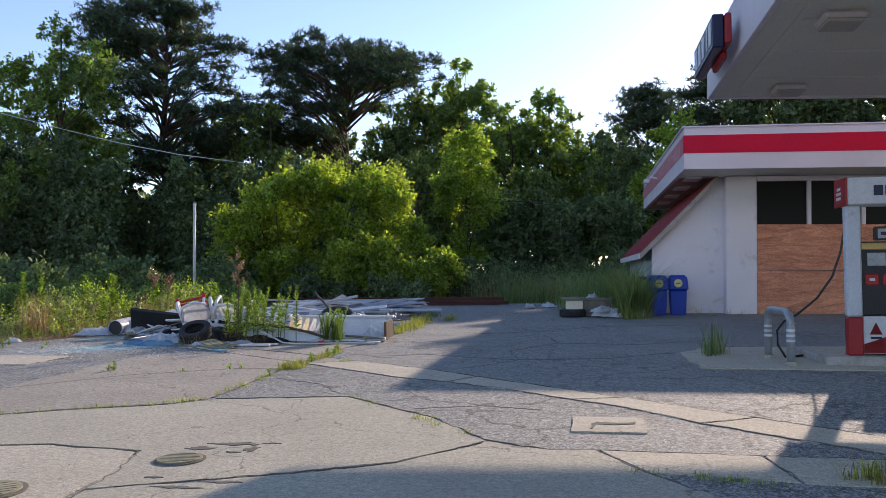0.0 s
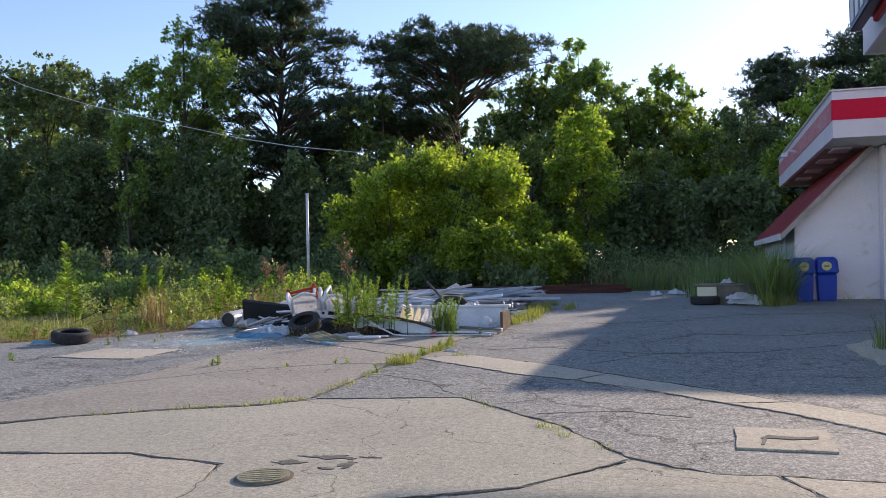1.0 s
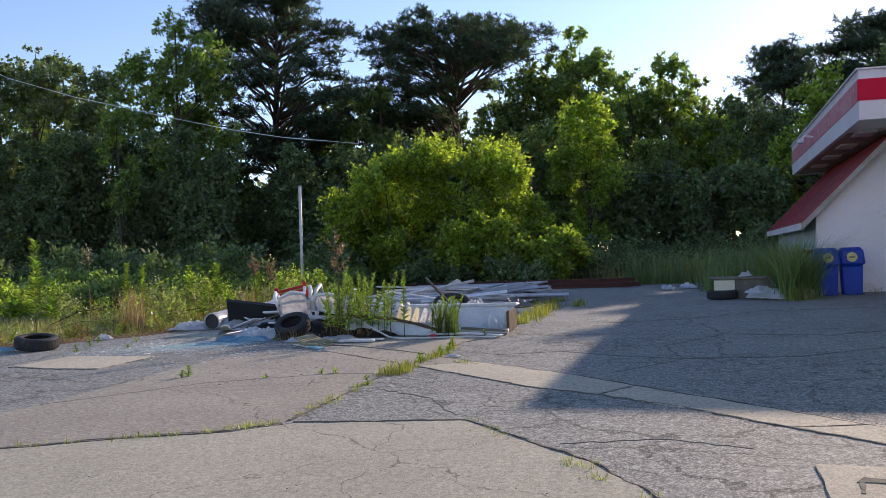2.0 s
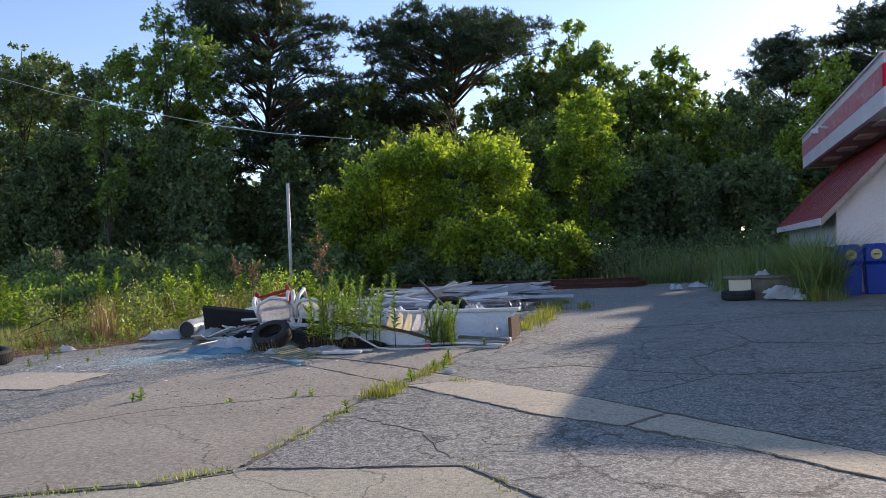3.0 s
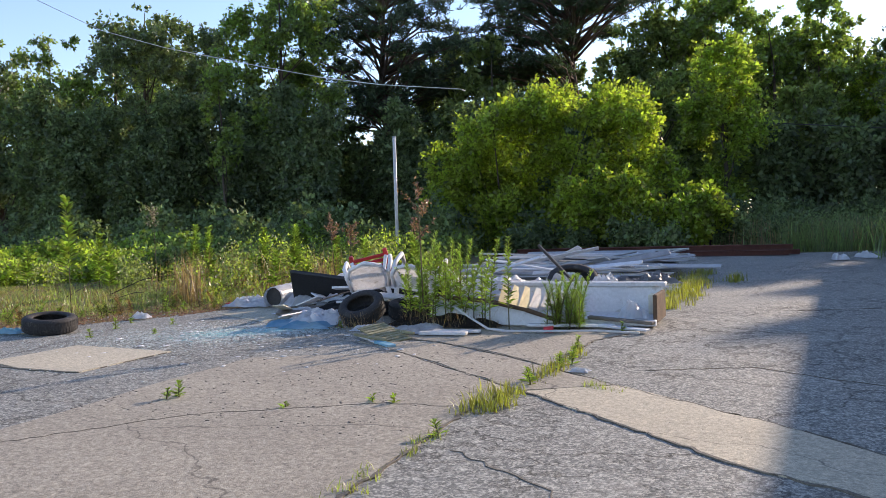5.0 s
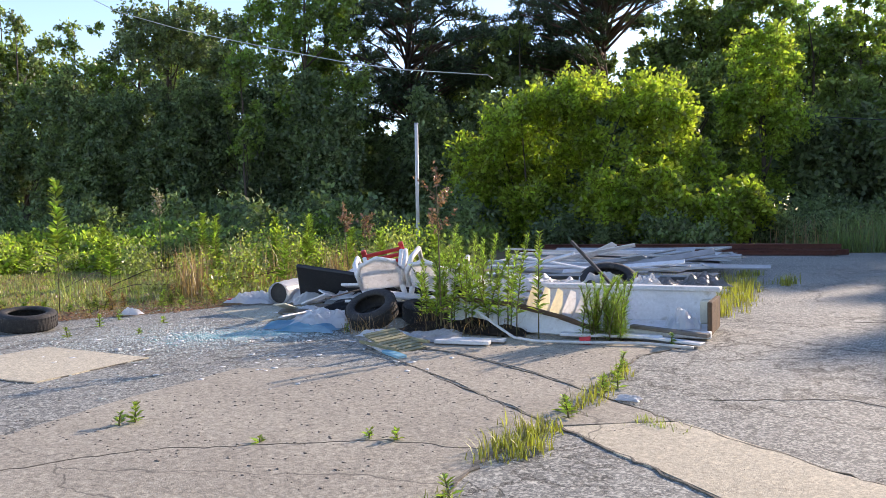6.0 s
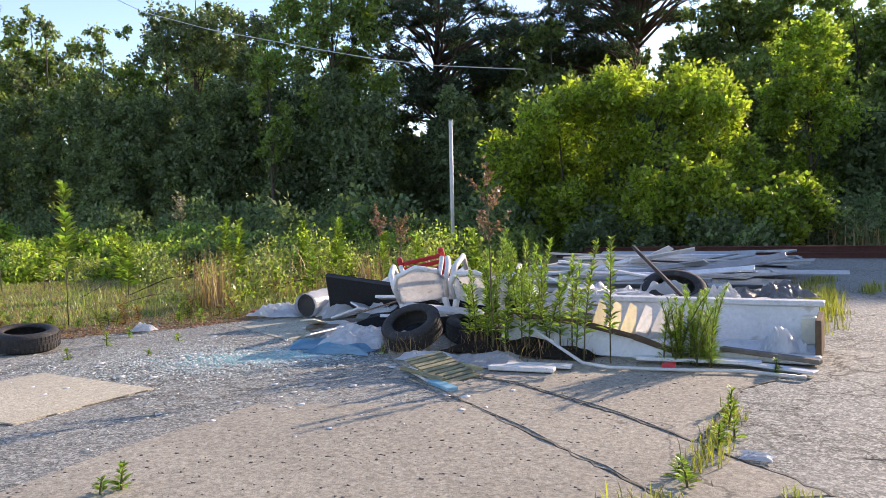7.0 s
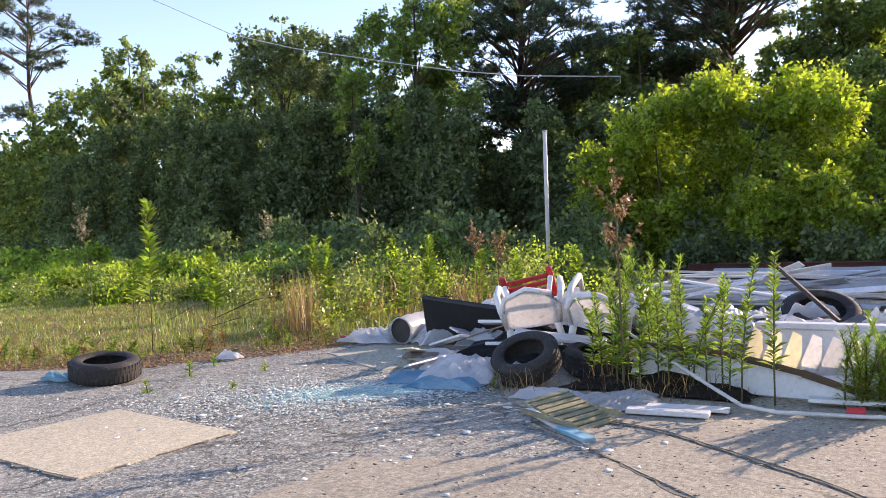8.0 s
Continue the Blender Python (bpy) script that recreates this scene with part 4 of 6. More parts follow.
brush_row("undergrowth", -24, -7, 32, 40, 1.6, 60, 67, LEAF_SHADE, 14000, 0.18, "shaded brambles before the wood")
brush_row("undergrowth", -44, -24, 27, 36, 1.9, 60, 68, LEAF_SHADE, 12000, 0.2, "shaded brambles before the wood")

brush_row("undergrowth", -8, 4, 39, 44, 1.7, 60, 70, LEAF_SHADE, 16000, 0.17, "shaded brambles at the back of the lot")

# ---- grasses ----
def blades(name, rng, centres, per, height, width, lean, mat, label, spread=0.08, parent=None, kind="stuff", category="grass"):
    """Tufts of bent blades, three corners deep."""
    c = np.repeat(np.asarray(centres, float), per, 0)
    n = len(c)
    c = c + np.c_[rng.normal(size=(n, 2)) * spread, np.zeros(n)]
    h = height * (0.25 + 0.95 * rng.random((n, 1)) ** 1.4)
    a = rng.uniform(0, 2 * math.pi, n)
    d = np.c_[np.cos(a), np.sin(a), np.zeros(n)]
    s = np.c_[-np.sin(a), np.cos(a), np.zeros(n)] * width
    bend = lean * h * rng.random((n, 1))
    up = np.array([0, 0, 1.0])
    v = np.stack([c - s, c + s, c + d * bend * 0.35 + up * h * 0.6 + s * 0.7, c + d * bend * 0.35 + up * h * 0.6 - s * 0.7, c + d * bend + up * h], 1).reshape(-1, 3)
    b = np.arange(n) * 5
    tri = np.concatenate([np.c_[b, b + 1, b + 2], np.c_[b, b + 2, b + 3], np.c_[b + 3, b + 2, b + 4]])
    ob = quads(name, v, tri, mat, parent)
    return tagged(ob, label, category, kind=kind) if not parent else ob


def scatter(rng, n, x0, x1, y0, y1, keep):
    p = np.c_[rng.uniform(x0, x1, n * 3), rng.uniform(y0, y1, n * 3), np.full(n * 3, -0.04)]
    return np.array([q for q in p if keep(q[0], q[1])][:n])


def verge(x, y):
    """True on the soil beside the lot, on its left."""
    edge = np.interp(y, [9, 12.6, 13.5, 14.2, 15.3, 16.6, 18.6, 22, 26], [-16, -11.5, -9.6, -8.3, -7.6, -7.3, -6.9, -6.2, -5.6])
    return x < edge - 0.05


rng = np.random.default_rng(77)
blades("grass", rng, scatter(rng, 8200, -26, -6, 13, 21, lambda x, y: verge(x, y) and verge(x + 0.9 + 0.5 * math.sin(3 * x + y), y)), 13, 0.058, 0.007, 1.6, GRASS, "short green grass on the verge")
blades("grass", rng, scatter(rng, 1500, -16, -6, 13, 20, verge), 8, 0.10, 0.004, 1.3, GRASS_DRY, "dry reddish grass along the paving's edge")
blades("grass", rng, scatter(rng, 220, -13, -6.4, 16.0, 20, verge), 6, 0.26, 0.005, 0.9, GRASS, "tall green grass behind the rubbish", 0.14)
blades("grass", rng, scatter(rng, 750, -3.5, 4.0, 30.8, 40, lambda x, y: True), 9, 0.85, 0.010, 1.1, GRASS_SHADE, "tall rank grass at the back of the lot", 0.25)
blades("grass", rng, scatter(rng, 260, -3.5, 4.0, 30.6, 36, lambda x, y: True), 10, 0.85, 0.008, 0.4, GRASS_DRY, "tall dry grass at the back of the lot", 0.2)

lr = np.random.default_rng(79)
ls = []
while len(ls) < 70:
    x, y = lr.uniform(-22, -6.2), lr.uniform(13.5, 21.5)
    if verge(x + 0.3, y) and y > (18.6 if x < -9.8 else 16.4):
        ls.append((x + 12, y - 17, 0.04 + 0.16 * lr.random() * (1 + max(0, y - 16) * 0.35), 0.12 + 0.18 * lr.random() * (1 + max(0, y - 17) * 0.3)))
bush("verge_plants", -12, 17, ls, 79, GRASS, 20000, 0.06, "low leafy weeds covering the verge", "undergrowth", squash=0.8, reach=0.5, stems=4)
ls2 = [(l[0] + lr.normal() * 0.8, l[1] + lr.normal() * 0.8 + 0.4, l[2] * 1.3, l[3]) for l in ls if l[1] > 0.3]
bush("verge_plants", -12, 17, ls2, 80, LEAF_MID, 10000, 0.06, "bright green leafy weeds on the verge", "undergrowth", reach=0.5, stems=4)

# ---- forecourt things ----
STEEL_WORN = surface("worn_galvanised_steel", (0.42, 0.45, 0.47), (0.30, 0.31, 0.32), 0.5, 40, 4, 0.6, 0.2, 0.1, (0.22, 0.13, 0.08))
BLUE_PLASTIC = surface("blue_plastic", (0.012, 0.06, 0.44), (0.012, 0.05, 0.36), 0.45, 30, 2, bump=0.05, spread=0.06)
YELLOW_STICKER = surface("yellow_sticker", (0.72, 0.66, 0.30), (0.6, 0.52, 0.2), 0.6, 30, 8)
DARK_PLASTIC = surface("black_plastic", (0.022, 0.022, 0.024), (0.035, 0.034, 0.034), 0.5, 40, 3)
PUMP_RED = surface("pump_red_paint", (0.42, 0.02, 0.025), (0.33, 0.025, 0.028), 0.45, 30, 2)
PUMP_WHITE = surface("pump_white_paint", (0.66, 0.68, 0.72), (0.52, 0.54, 0.58), 0.5, 30, 2, dirt=(0.4, 0.38, 0.36))
NAVY = surface("navy_sign_face", (0.012, 0.016, 0.055), (0.015, 0.02, 0.065), 0.4, 30, 2)
SIGN_WHITE = surface("sign_white", (0.75, 0.75, 0.76), (0.66, 0.66, 0.68), 0.5, 30, 3)
BRASS = surface("gold_trim", (0.50, 0.34, 0.12), (0.4, 0.27, 0.1), 0.4, 30, 3, 0.5)
RUBBER = surface("tyre_rubber", (0.028, 0.027, 0.027), (0.05, 0.046, 0.043), 0.8, 35, 5, bump=0.35, dirt=(0.12, 0.105, 0.09))
RUST_CAST = surface("rusty_cast_iron", (0.40, 0.36, 0.22), (0.29, 0.25, 0.15), 0.8, 45, 8, 0.1, 0.6)
CRUST = surface("dark_asphalt_crust", (0.21, 0.19, 0.15), (0.13, 0.115, 0.095), 0.95, 50, 6, bump=0.9)

# pump island, hoop guard, dispenser
part("slab", prism(rough_edge([(3.0, 12.1), (9.5, 12.0), (9.5, 14.5), (3.6, 14.6), (3.0, 13.8)], 0.3, 0.04, 21), -0.02, 0.012), CONCRETE_PALE, lot)
KERB_PAINT = surface("flaking_kerb_paint", (0.50, 0.47, 0.43), (0.34, 0.32, 0.28), 0.8, 40, 5, dirt=(0.22, 0.19, 0.16))
island = tagged(empty("pump_island", pose(4.45, 12.45, 0)), "low concrete pump island with flaking pale kerb", "kerb", kind="structure")
part("core", box(0.06, 6.0, 0.06, 1.24, 0, 0.095), CONCRETE_PALE, island)
part("kerb", box(0, 6.0, 0, 0.06, 0, 0.105, 0.012), KERB_PAINT, island)
part("kerb", box(0, 6.0, 1.24, 1.30, 0, 0.105, 0.012), KERB_PAINT, island)
part("kerb", box(0, 0.06, 0.06, 1.24, 0, 0.105, 0.012), KERB_PAINT, island)


def hoop_guard(x, y, length, height, turn):
    t = empty("hoop_guard", pose(x, y, 0, 0, 0, turn))
    r, c = 0.047, 0.13
    pts = [(0, 0, -0.05), (0, 0, height - c)] + [(0, c - c * math.cos(a), height - c + c * math.sin(a)) for a in (0.5, 1.1)] + [(0, c, height), (0, length - c, height)]
    pts += [(0, length - c + c * math.sin(a), height - c + c * math.cos(a)) for a in (0.5, 1.1)] + [(0, length, height - c), (0, length, -0.05)]
    part("pipe", tube(pts, r, 12), STEEL_WORN, t, smooth=True)
    for yy in (0, length):
        for z in (0.28, 0.34, 0.40):
            part("reflective_stripe", tube([(0, yy, z), (0, yy, z + 0.028)], r + 0.004, 12), SIGN_WHITE, t)
        part("collar", tube([(0, yy, 0), (0, yy, 0.05)], r + 0.02, 12), CONCRETE, t)
    return tagged(t, "bent grey steel hoop guard with worn reflective stripes", "bollard")


hoop_guard(4.06, 12.45, 0.78, 0.62, 4)


def dispenser(x, y, z):
    t = empty("fuel_dispenser", pose(x, y, z, 0, 0, -3))
    W, D = 0.95, 0.52
    for xx in (0, W - 0.17):
        part("column", box(xx, xx + 0.17, 0, 0.13, 0.44, 1.72, 0.02), PUMP_WHITE, t, "scuffed pale grey column")
        part("column_foot", box(xx, xx + 0.17, 0, 0.13, 0, 0.437, 0.015), PUMP_RED, t)
    part("lower_panel", box(0.173, W - 0.173, 0.03, 0.34, 0.02, 0.45, 0.01), SIGN_WHITE, t)
    bm = bmesh.new()
    bm.faces.new([bm.verts.new(p) for p in ((0.178, 0.024, 0.03), (W - 0.18, 0.024, 0.03), (W - 0.18, 0.024, 0.34), (0.178, 0.024, 0.13))])
    bmesh.ops.solidify(bm, geom=bm.faces[:], thickness=0.004)
    part("red_swoosh", bm, PUMP_RED, t)
    bm = bmesh.new()
    bm.faces.new([bm.verts.new(p) for p in ((0.24, 0.022, 0.24), (0.38, 0.022, 0.24), (0.31, 0.022, 0.38))])
    bmesh.ops.solidify(bm, geom=bm.faces[:], thickness=0.004)
    part("triangle_mark", bm, PUMP_RED, t)
    part("mark_bar", box(0.25, 0.37, 0.018, 0.026, 0.19, 0.215), NAVY, t)
    part("cabinet", box(0.175, W - 0.175, 0.05, 0.34, 0.46, 1.30, 0.01), DARK_PLASTIC, t, "black pump cabinet")
    part("keypad", box(0.24, 0.44, 0.036, 0.055, 1.02, 1.17, 0.005), STEEL_WORN, t)
    part("card_reader", box(0.48, 0.68, 0.030, 0.055, 0.98, 1.18, 0.005), DARK_PLASTIC, t)
    for k in range(3):
        part("grade_button", box(0.21 + 0.19 * k, 0.36 + 0.19 * k, 0.030, 0.052, 0.80, 0.93, 0.012), PUMP_RED, t)
        part("button_mark", box(0.255 + 0.19 * k, 0.315 + 0.19 * k, 0.024, 0.031, 0.85, 0.88), SIGN_WHITE, t)
    part("gold_band", box(0.175, W - 0.175, 0.032, 0.06, 1.205, 1.285, 0.008), BRASS, t)
    screen = part("display", box(0.33, W - 0.2, 0.04, 0.12, 1.31, 1.47, 0.01), DARK_PLASTIC, t)
    part("screen", box(0.36, W - 0.23, 0.034, 0.041, 1.335, 1.445), STEEL_WORN, screen)
    for k in range(3):
        part("digit_bar", box(0.39 + 0.09 * k, 0.45 + 0.09 * k, 0.030, 0.0345, 1.37, 1.41), NAVY, screen)
    head = part("header_sign", box(0.015, W + 0.26, -0.05, 0.40, 1.72, 2.03, 0.012), SIGN_WHITE, t, "white illuminated header sign with navy lettering blocks")
    for k, w in enumerate((0.10, 0.03, 0.09, 0.10, 0.10)):
        x0 = 0.27 + 0.125 * k
        part("letter_block", box(x0 + 0.03, x0 + 0.03 + w, -0.058, -0.049, 1.82, 1.935), NAVY, head)
    cheek = part("red_cheek", box(-0.01, 0.0135, -0.055, 0.40, 1.71, 2.035, 0.006), PUMP_RED, t, "maroon side panel of the header")
    for k, (y0, y1) in enumerate(((0.12, 0.30), (0.10, 0.30), (0.13, 0.26))):
        part("caption_bar", box(-0.016, -0.0105, y0, y1, 1.79 + 0.055 * k, 1.822 + 0.055 * k), SIGN_WHITE, cheek)
    hose = [(0.05, 0.25, 1.715), (0.055, 0.25, 1.45), (0.01, 0.27, 1.18), (-0.08, 0.3, 0.90), (-0.25, 0.35, 0.64), (-0.47, 0.42, 0.44), (-0.61, 0.46, 0.36), (-0.69, 0.47, 0.25), (-0.69, 0.45, 0.08), (-0.61, 0.40, -0.07)]
    part("hose", tube(hose, 0.014, 7), DARK_PLASTIC, t, smooth=True)
    return tagged(t, "abandoned red and white fuel dispenser with black hose", "fuel pump")


dispenser(4.78, 12.72, 0.095).scale = (1, 1, 1.035)
rng = random.Random(4)
cord = tagged(part("hose_remnant", tube([(4.25 + 0.09 * i, 13.25 + 0.16 * math.sin(i * 1.3) * (i % 3 - 1), 0.03) for i in range(12)], 0.016, 6), DARK_PLASTIC, smooth=True), "loose black hose lying on the concrete", "hose")

# canopy sign
sign = tagged(empty("canopy_sign", pose(4.06, 15.2, 4.52, 0, 0, -2.2)), "navy canopy sign with white letter blocks and red rim", "sign")
part("case", box(-0.27, -0.10, 0, 2.1, 0.0, 0.52, 0.02), NAVY, sign)
part("red_rim", box(-0.098, -0.004, -0.10, 1.45, 0.03, 0.50, 0.02), PUMP_RED, sign)
part("red_rim", box(-0.095, -0.006, 0.35, 1.25, -0.10, 0.028, 0.02), PUMP_RED, sign)
for k, w in enumerate((0.24, 0.07, 0.22, 0.25, 0.25)):
    y0 = 0.14 + 0.38 * k
    part("letter_block", box(-0.28, -0.271, y0, y0 + w, 0.09, 0.44, 0.003), SIGN_WHITE, sign)


def litter_bin(x, y, turn, label):
    t = empty("recycling_bin", pose(x, y, -0.02, 0, 0, turn))
    bm = box(-0.21, 0.21, -0.21, 0.21, 0, 0.62, 0.03)
    for v in bm.verts:
        v.co.x *= 0.86 + 0.2 * v.co.z
        v.co.y *= 0.86 + 0.2 * v.co.z
    part("body", bm, BLUE_PLASTIC, t, smooth=False)
    bm = box(-0.25, 0.25, -0.25, 0.25, 0.60, 1.0, 0.07)
    for v in bm.verts:
        if v.co.z > 0.8:
            v.co.x *= 0.9
            v.co.y *= 0.86
    hood = part("hood", bm, BLUE_PLASTIC, t)
    part("sticker", tube([(0, -0.262, 0.80), (0, -0.247, 0.80)], 0.10, 20), YELLOW_STICKER, hood, "round yellow sticker")
    part("sticker_mark", box(-0.05, 0.05, -0.268, -0.2625, 0.785, 0.815), CRUST, hood)
    return tagged(t, label, "bin", "bins by the wall")


litter_bin(3.80, 22.75, 6, "blue plastic recycling bin with yellow sticker")
litter_bin(4.32, 22.92, -4, "blue plastic recycling bin with yellow sticker")
rack = tagged(empty("wire_newspaper_rack", pose(3.42, 22.95, -0.03, 0, 0, 8)), "rusty red and brown newspaper rack beside the bins", "rack")
part("case", box(-0.16, 0.16, -0.15, 0.15, 0.5, 0.98, 0.01), surface("brown_rust_paint", (0.12, 0.06, 0.045), (0.2, 0.07, 0.05), 0.8, 40, 6), rack)
part("window", box(-0.10, 0.11, -0.158, -0.149, 0.60, 0.9), STEEL_WORN, rack)
part("base", box(-0.14, 0.14, -0.13, 0.13, 0, 0.497, 0.01), PUMP_RED, rack)
part("label_bar", box(-0.03, 0.08, -0.137, -0.129, 0.28, 0.42), SIGN_WHITE, rack)

# utility cover plate and small round cover
plate = tagged(empty("access_cover", pose(1.75, 8.75, 0)), "square pale concrete access cover with broken crack", "cover")
part("frame", prism(rough_edge([(-0.27, -0.28), (0.25, -0.29), (0.28, 0.27), (-0.25, 0.27)], 0.12, 0.008, 31), -0.02, 0.012), CONCRETE_PALE, plate)
part("broken_hole", prism(rough_edge([(-0.12, -0.03), (0.05, -0.05), (0.19, 0.0), (0.2, 0.06), (0.02, 0.03), (-0.08, 0.05)], 0.06, 0.015, 32), 0.008, 0.0165), CRUST, plate)
part("crack", prism(rough_edge([(-0.14, -0.20), (-0.12, -0.2), (-0.09, -0.02), (-0.11, -0.02)], 0.06, 0.006, 33), 0.008, 0.016), CRUST, plate)
cover = tagged(empty("manhole_cover", pose(-0.90, 7.40, 0)), "small round rusty filler cover ringed by moss", "cover")
part("rim", tube([(0, 0, -0.02), (0, 0, 0.014)], 0.155, 26), CRUST, cover)
lid = part("lid", tube([(0, 0, 0.012), (0, 0, 0.022)], 0.135, 26), RUST_CAST, cover)
for k in range(-3, 4):
    w = math.sqrt(0.12 ** 2 - (0.035 * k) ** 2)
    part("tread_bar", box(-w, w, 0.035 * k - 0.006, 0.035 * k + 0.006, 0.021, 0.0245), RUST_CAST, lid)
cover2 = copy_thing(cover, pose(-1.60, 6.62, 0, 0, 0, 40))
cover2.scale = (1.35, 1.35, 1)
for i, (x, y, sx, sy) in enumerate(((-0.72, 7.86, 0.20, 0.05), (-0.92, 7.70, 0.10, 0.06), (-0.57, 7.74, 0.05, 0.09), (-0.66, 7.63, 0.05, 0.03), (-0.5, 7.9, 0.06, 0.02), (-0.85, 7.0, 0.05, 0.02), (-0.45, 6.95, 0.12, 0.025), (-0.62, 6.82, 0.14, 0.025))):
    ring = [(sx * math.cos(a) * rng.uniform(0.25, 1.3), sy * math.sin(a) * rng.uniform(0.25, 1.3)) for a in np.linspace(0, 5.9, 15)]
    tagged(part("tar_crust", prism(rough_edge(ring, 0.03, 0.012, 40 + i), -0.01, 0.0095), CRUST), "patch of dark broken crust on the concrete", "crust").location = (x, y, 0)


# ---- tyres ----
def tyre(m, label, r=0.30, w=0.20):
    t = empty("car_tyre", m)
    prof = [(0.60, -0.36), (0.66, -0.46), (0.80, -0.50), (0.93, -0.44), (0.99, -0.30), (1.0, 0), (0.99, 0.30), (0.93, 0.44), (0.80, 0.50), (0.66, 0.46), (0.60, 0.36), (0.64, 0.30), (0.82, 0.34), (0.88, 0), (0.82, -0.34), (0.64, -0.30)]
    bm, n = bmesh.new(), 40
    rings = [[bm.verts.new((r * a * math.cos(6.28318 * k / n), r * a * math.sin(6.28318 * k / n), w * b)) for a, b in prof] for k in range(n)]
    for k in range(n):
        for j in range(len(prof)):
            bm.faces.new((rings[k][j], rings[(k + 1) % n][j], rings[(k + 1) % n][(j + 1) % len(prof)], rings[k][(j + 1) % len(prof)]))
    part("casing", bm, RUBBER, t, smooth=True)
    for z in (-0.28, 0.28, -0.09, 0.09):
        bm = bmesh.new()
        for k in range(48):
            a = 6.28318 * (k + (0.5 if z > 0 else 0)) / 48
            add_box(bm, r * 0.985, r * 1.006, -0.012, 0.012, w * z - 0.012, w * z + 0.012, 0, Matrix.Rotation(a, 4, "Z"))
        part("tread_band", bm, RUBBER, t)
    return tagged(t, label, "tyre", "dumped tyres")


tyre(pose(-4.50, 14.97, 0.185, 27, -14, 25), "worn black car tyre leaning on the rubbish heap", 0.255, 0.19)
tyre(pose(-7.82, 13.66, 0.115, 3, 7, 0), "worn black car tyre lying flat on the paving", 0.285, 0.18)
tyre(pose(-3.05, 18.3, 0.20, 28, 4, 12), "black car tyre propped up among white sheeting", 0.36, 0.22)
tyre(pose(1.72, 22.05, 0.10, 0, 0, 0), "black car tyre lying under a dumped board", 0.31, 0.19)
tyre(pose(-4.15, 15.55, 0.11, 4, 6, 0), "black car tyre half hidden under the rubbish", 0.30, 0.2)

# ---- rubbish heap ----
WHITE_PLASTIC = surface("white_plastic", (0.80, 0.79, 0.78), (0.68, 0.66, 0.64), 0.5, 30, 5, bump=0.08, dirt=(0.42, 0.38, 0.33))
WHITE_BOARD = surface("white_melamine", (0.76, 0.76, 0.77), (0.64, 0.64, 0.65), 0.5, 30, 3, bump=0.06, dirt=(0.4, 0.37, 0.33))
CREAM = surface("cream_plastic", (0.84, 0.78, 0.60), (0.78, 0.71, 0.54), 0.5, 30, 4, bump=0.06)
CHIPBOARD = surface("broken_chipboard", (0.16, 0.10, 0.06), (0.09, 0.06, 0.04), 0.95, 50, 6, bump=0.7)
LITTER = surface("dark_litter", (0.055, 0.04, 0.03), (0.03, 0.024, 0.02), 0.95, 60, 9, bump=0.9, dirt=(0.14, 0.09, 0.05))
SHEET = film("white_sheeting", (0.86, 0.86, 0.86), (0.74, 0.75, 0.77), 0.3, 0.12)
BLUE_SHEET = film("pale_blue_sheeting", (0.16, 0.46, 0.62), (0.46, 0.68, 0.76), 0.3, 0.15)
GREY_SHEET = surface("grey_sheeting", (0.36, 0.36, 0.37), (0.26, 0.26, 0.27), 0.4, 25, 5, bump=0.12)
ALUMINIUM = surface("weathered_aluminium", (0.44, 0.46, 0.47), (0.32, 0.33, 0.33), 0.5, 30, 3, 0.4, 0.1, 0.2)
BEAM_RUST = surface("red_brown_steel", (0.145, 0.05, 0.035), (0.09, 0.034, 0.026), 0.7, 25, 3, 0.2, 0.3)
RED_PLASTIC = surface("red_plastic", (0.55, 0.035, 0.035), (0.45, 0.04, 0.04), 0.45, 30, 4)
OLIVE = surface("olive_slats", (0.29, 0.27, 0.15), (0.20, 0.19, 0.11), 0.7, 40, 5, bump=0.3, dirt=(0.45, 0.43, 0.36))
OLD_WOOD = surface("grey_old_wood", (0.22, 0.19, 0.16), (0.13, 0.11, 0.09), 0.9, 40, 5, bump=0.5)
PIPE_WHITE = surface("white_pipe", (0.66, 0.66, 0.65), (0.5, 0.49, 0.47), 0.4, 30, 4, bump=0.05)


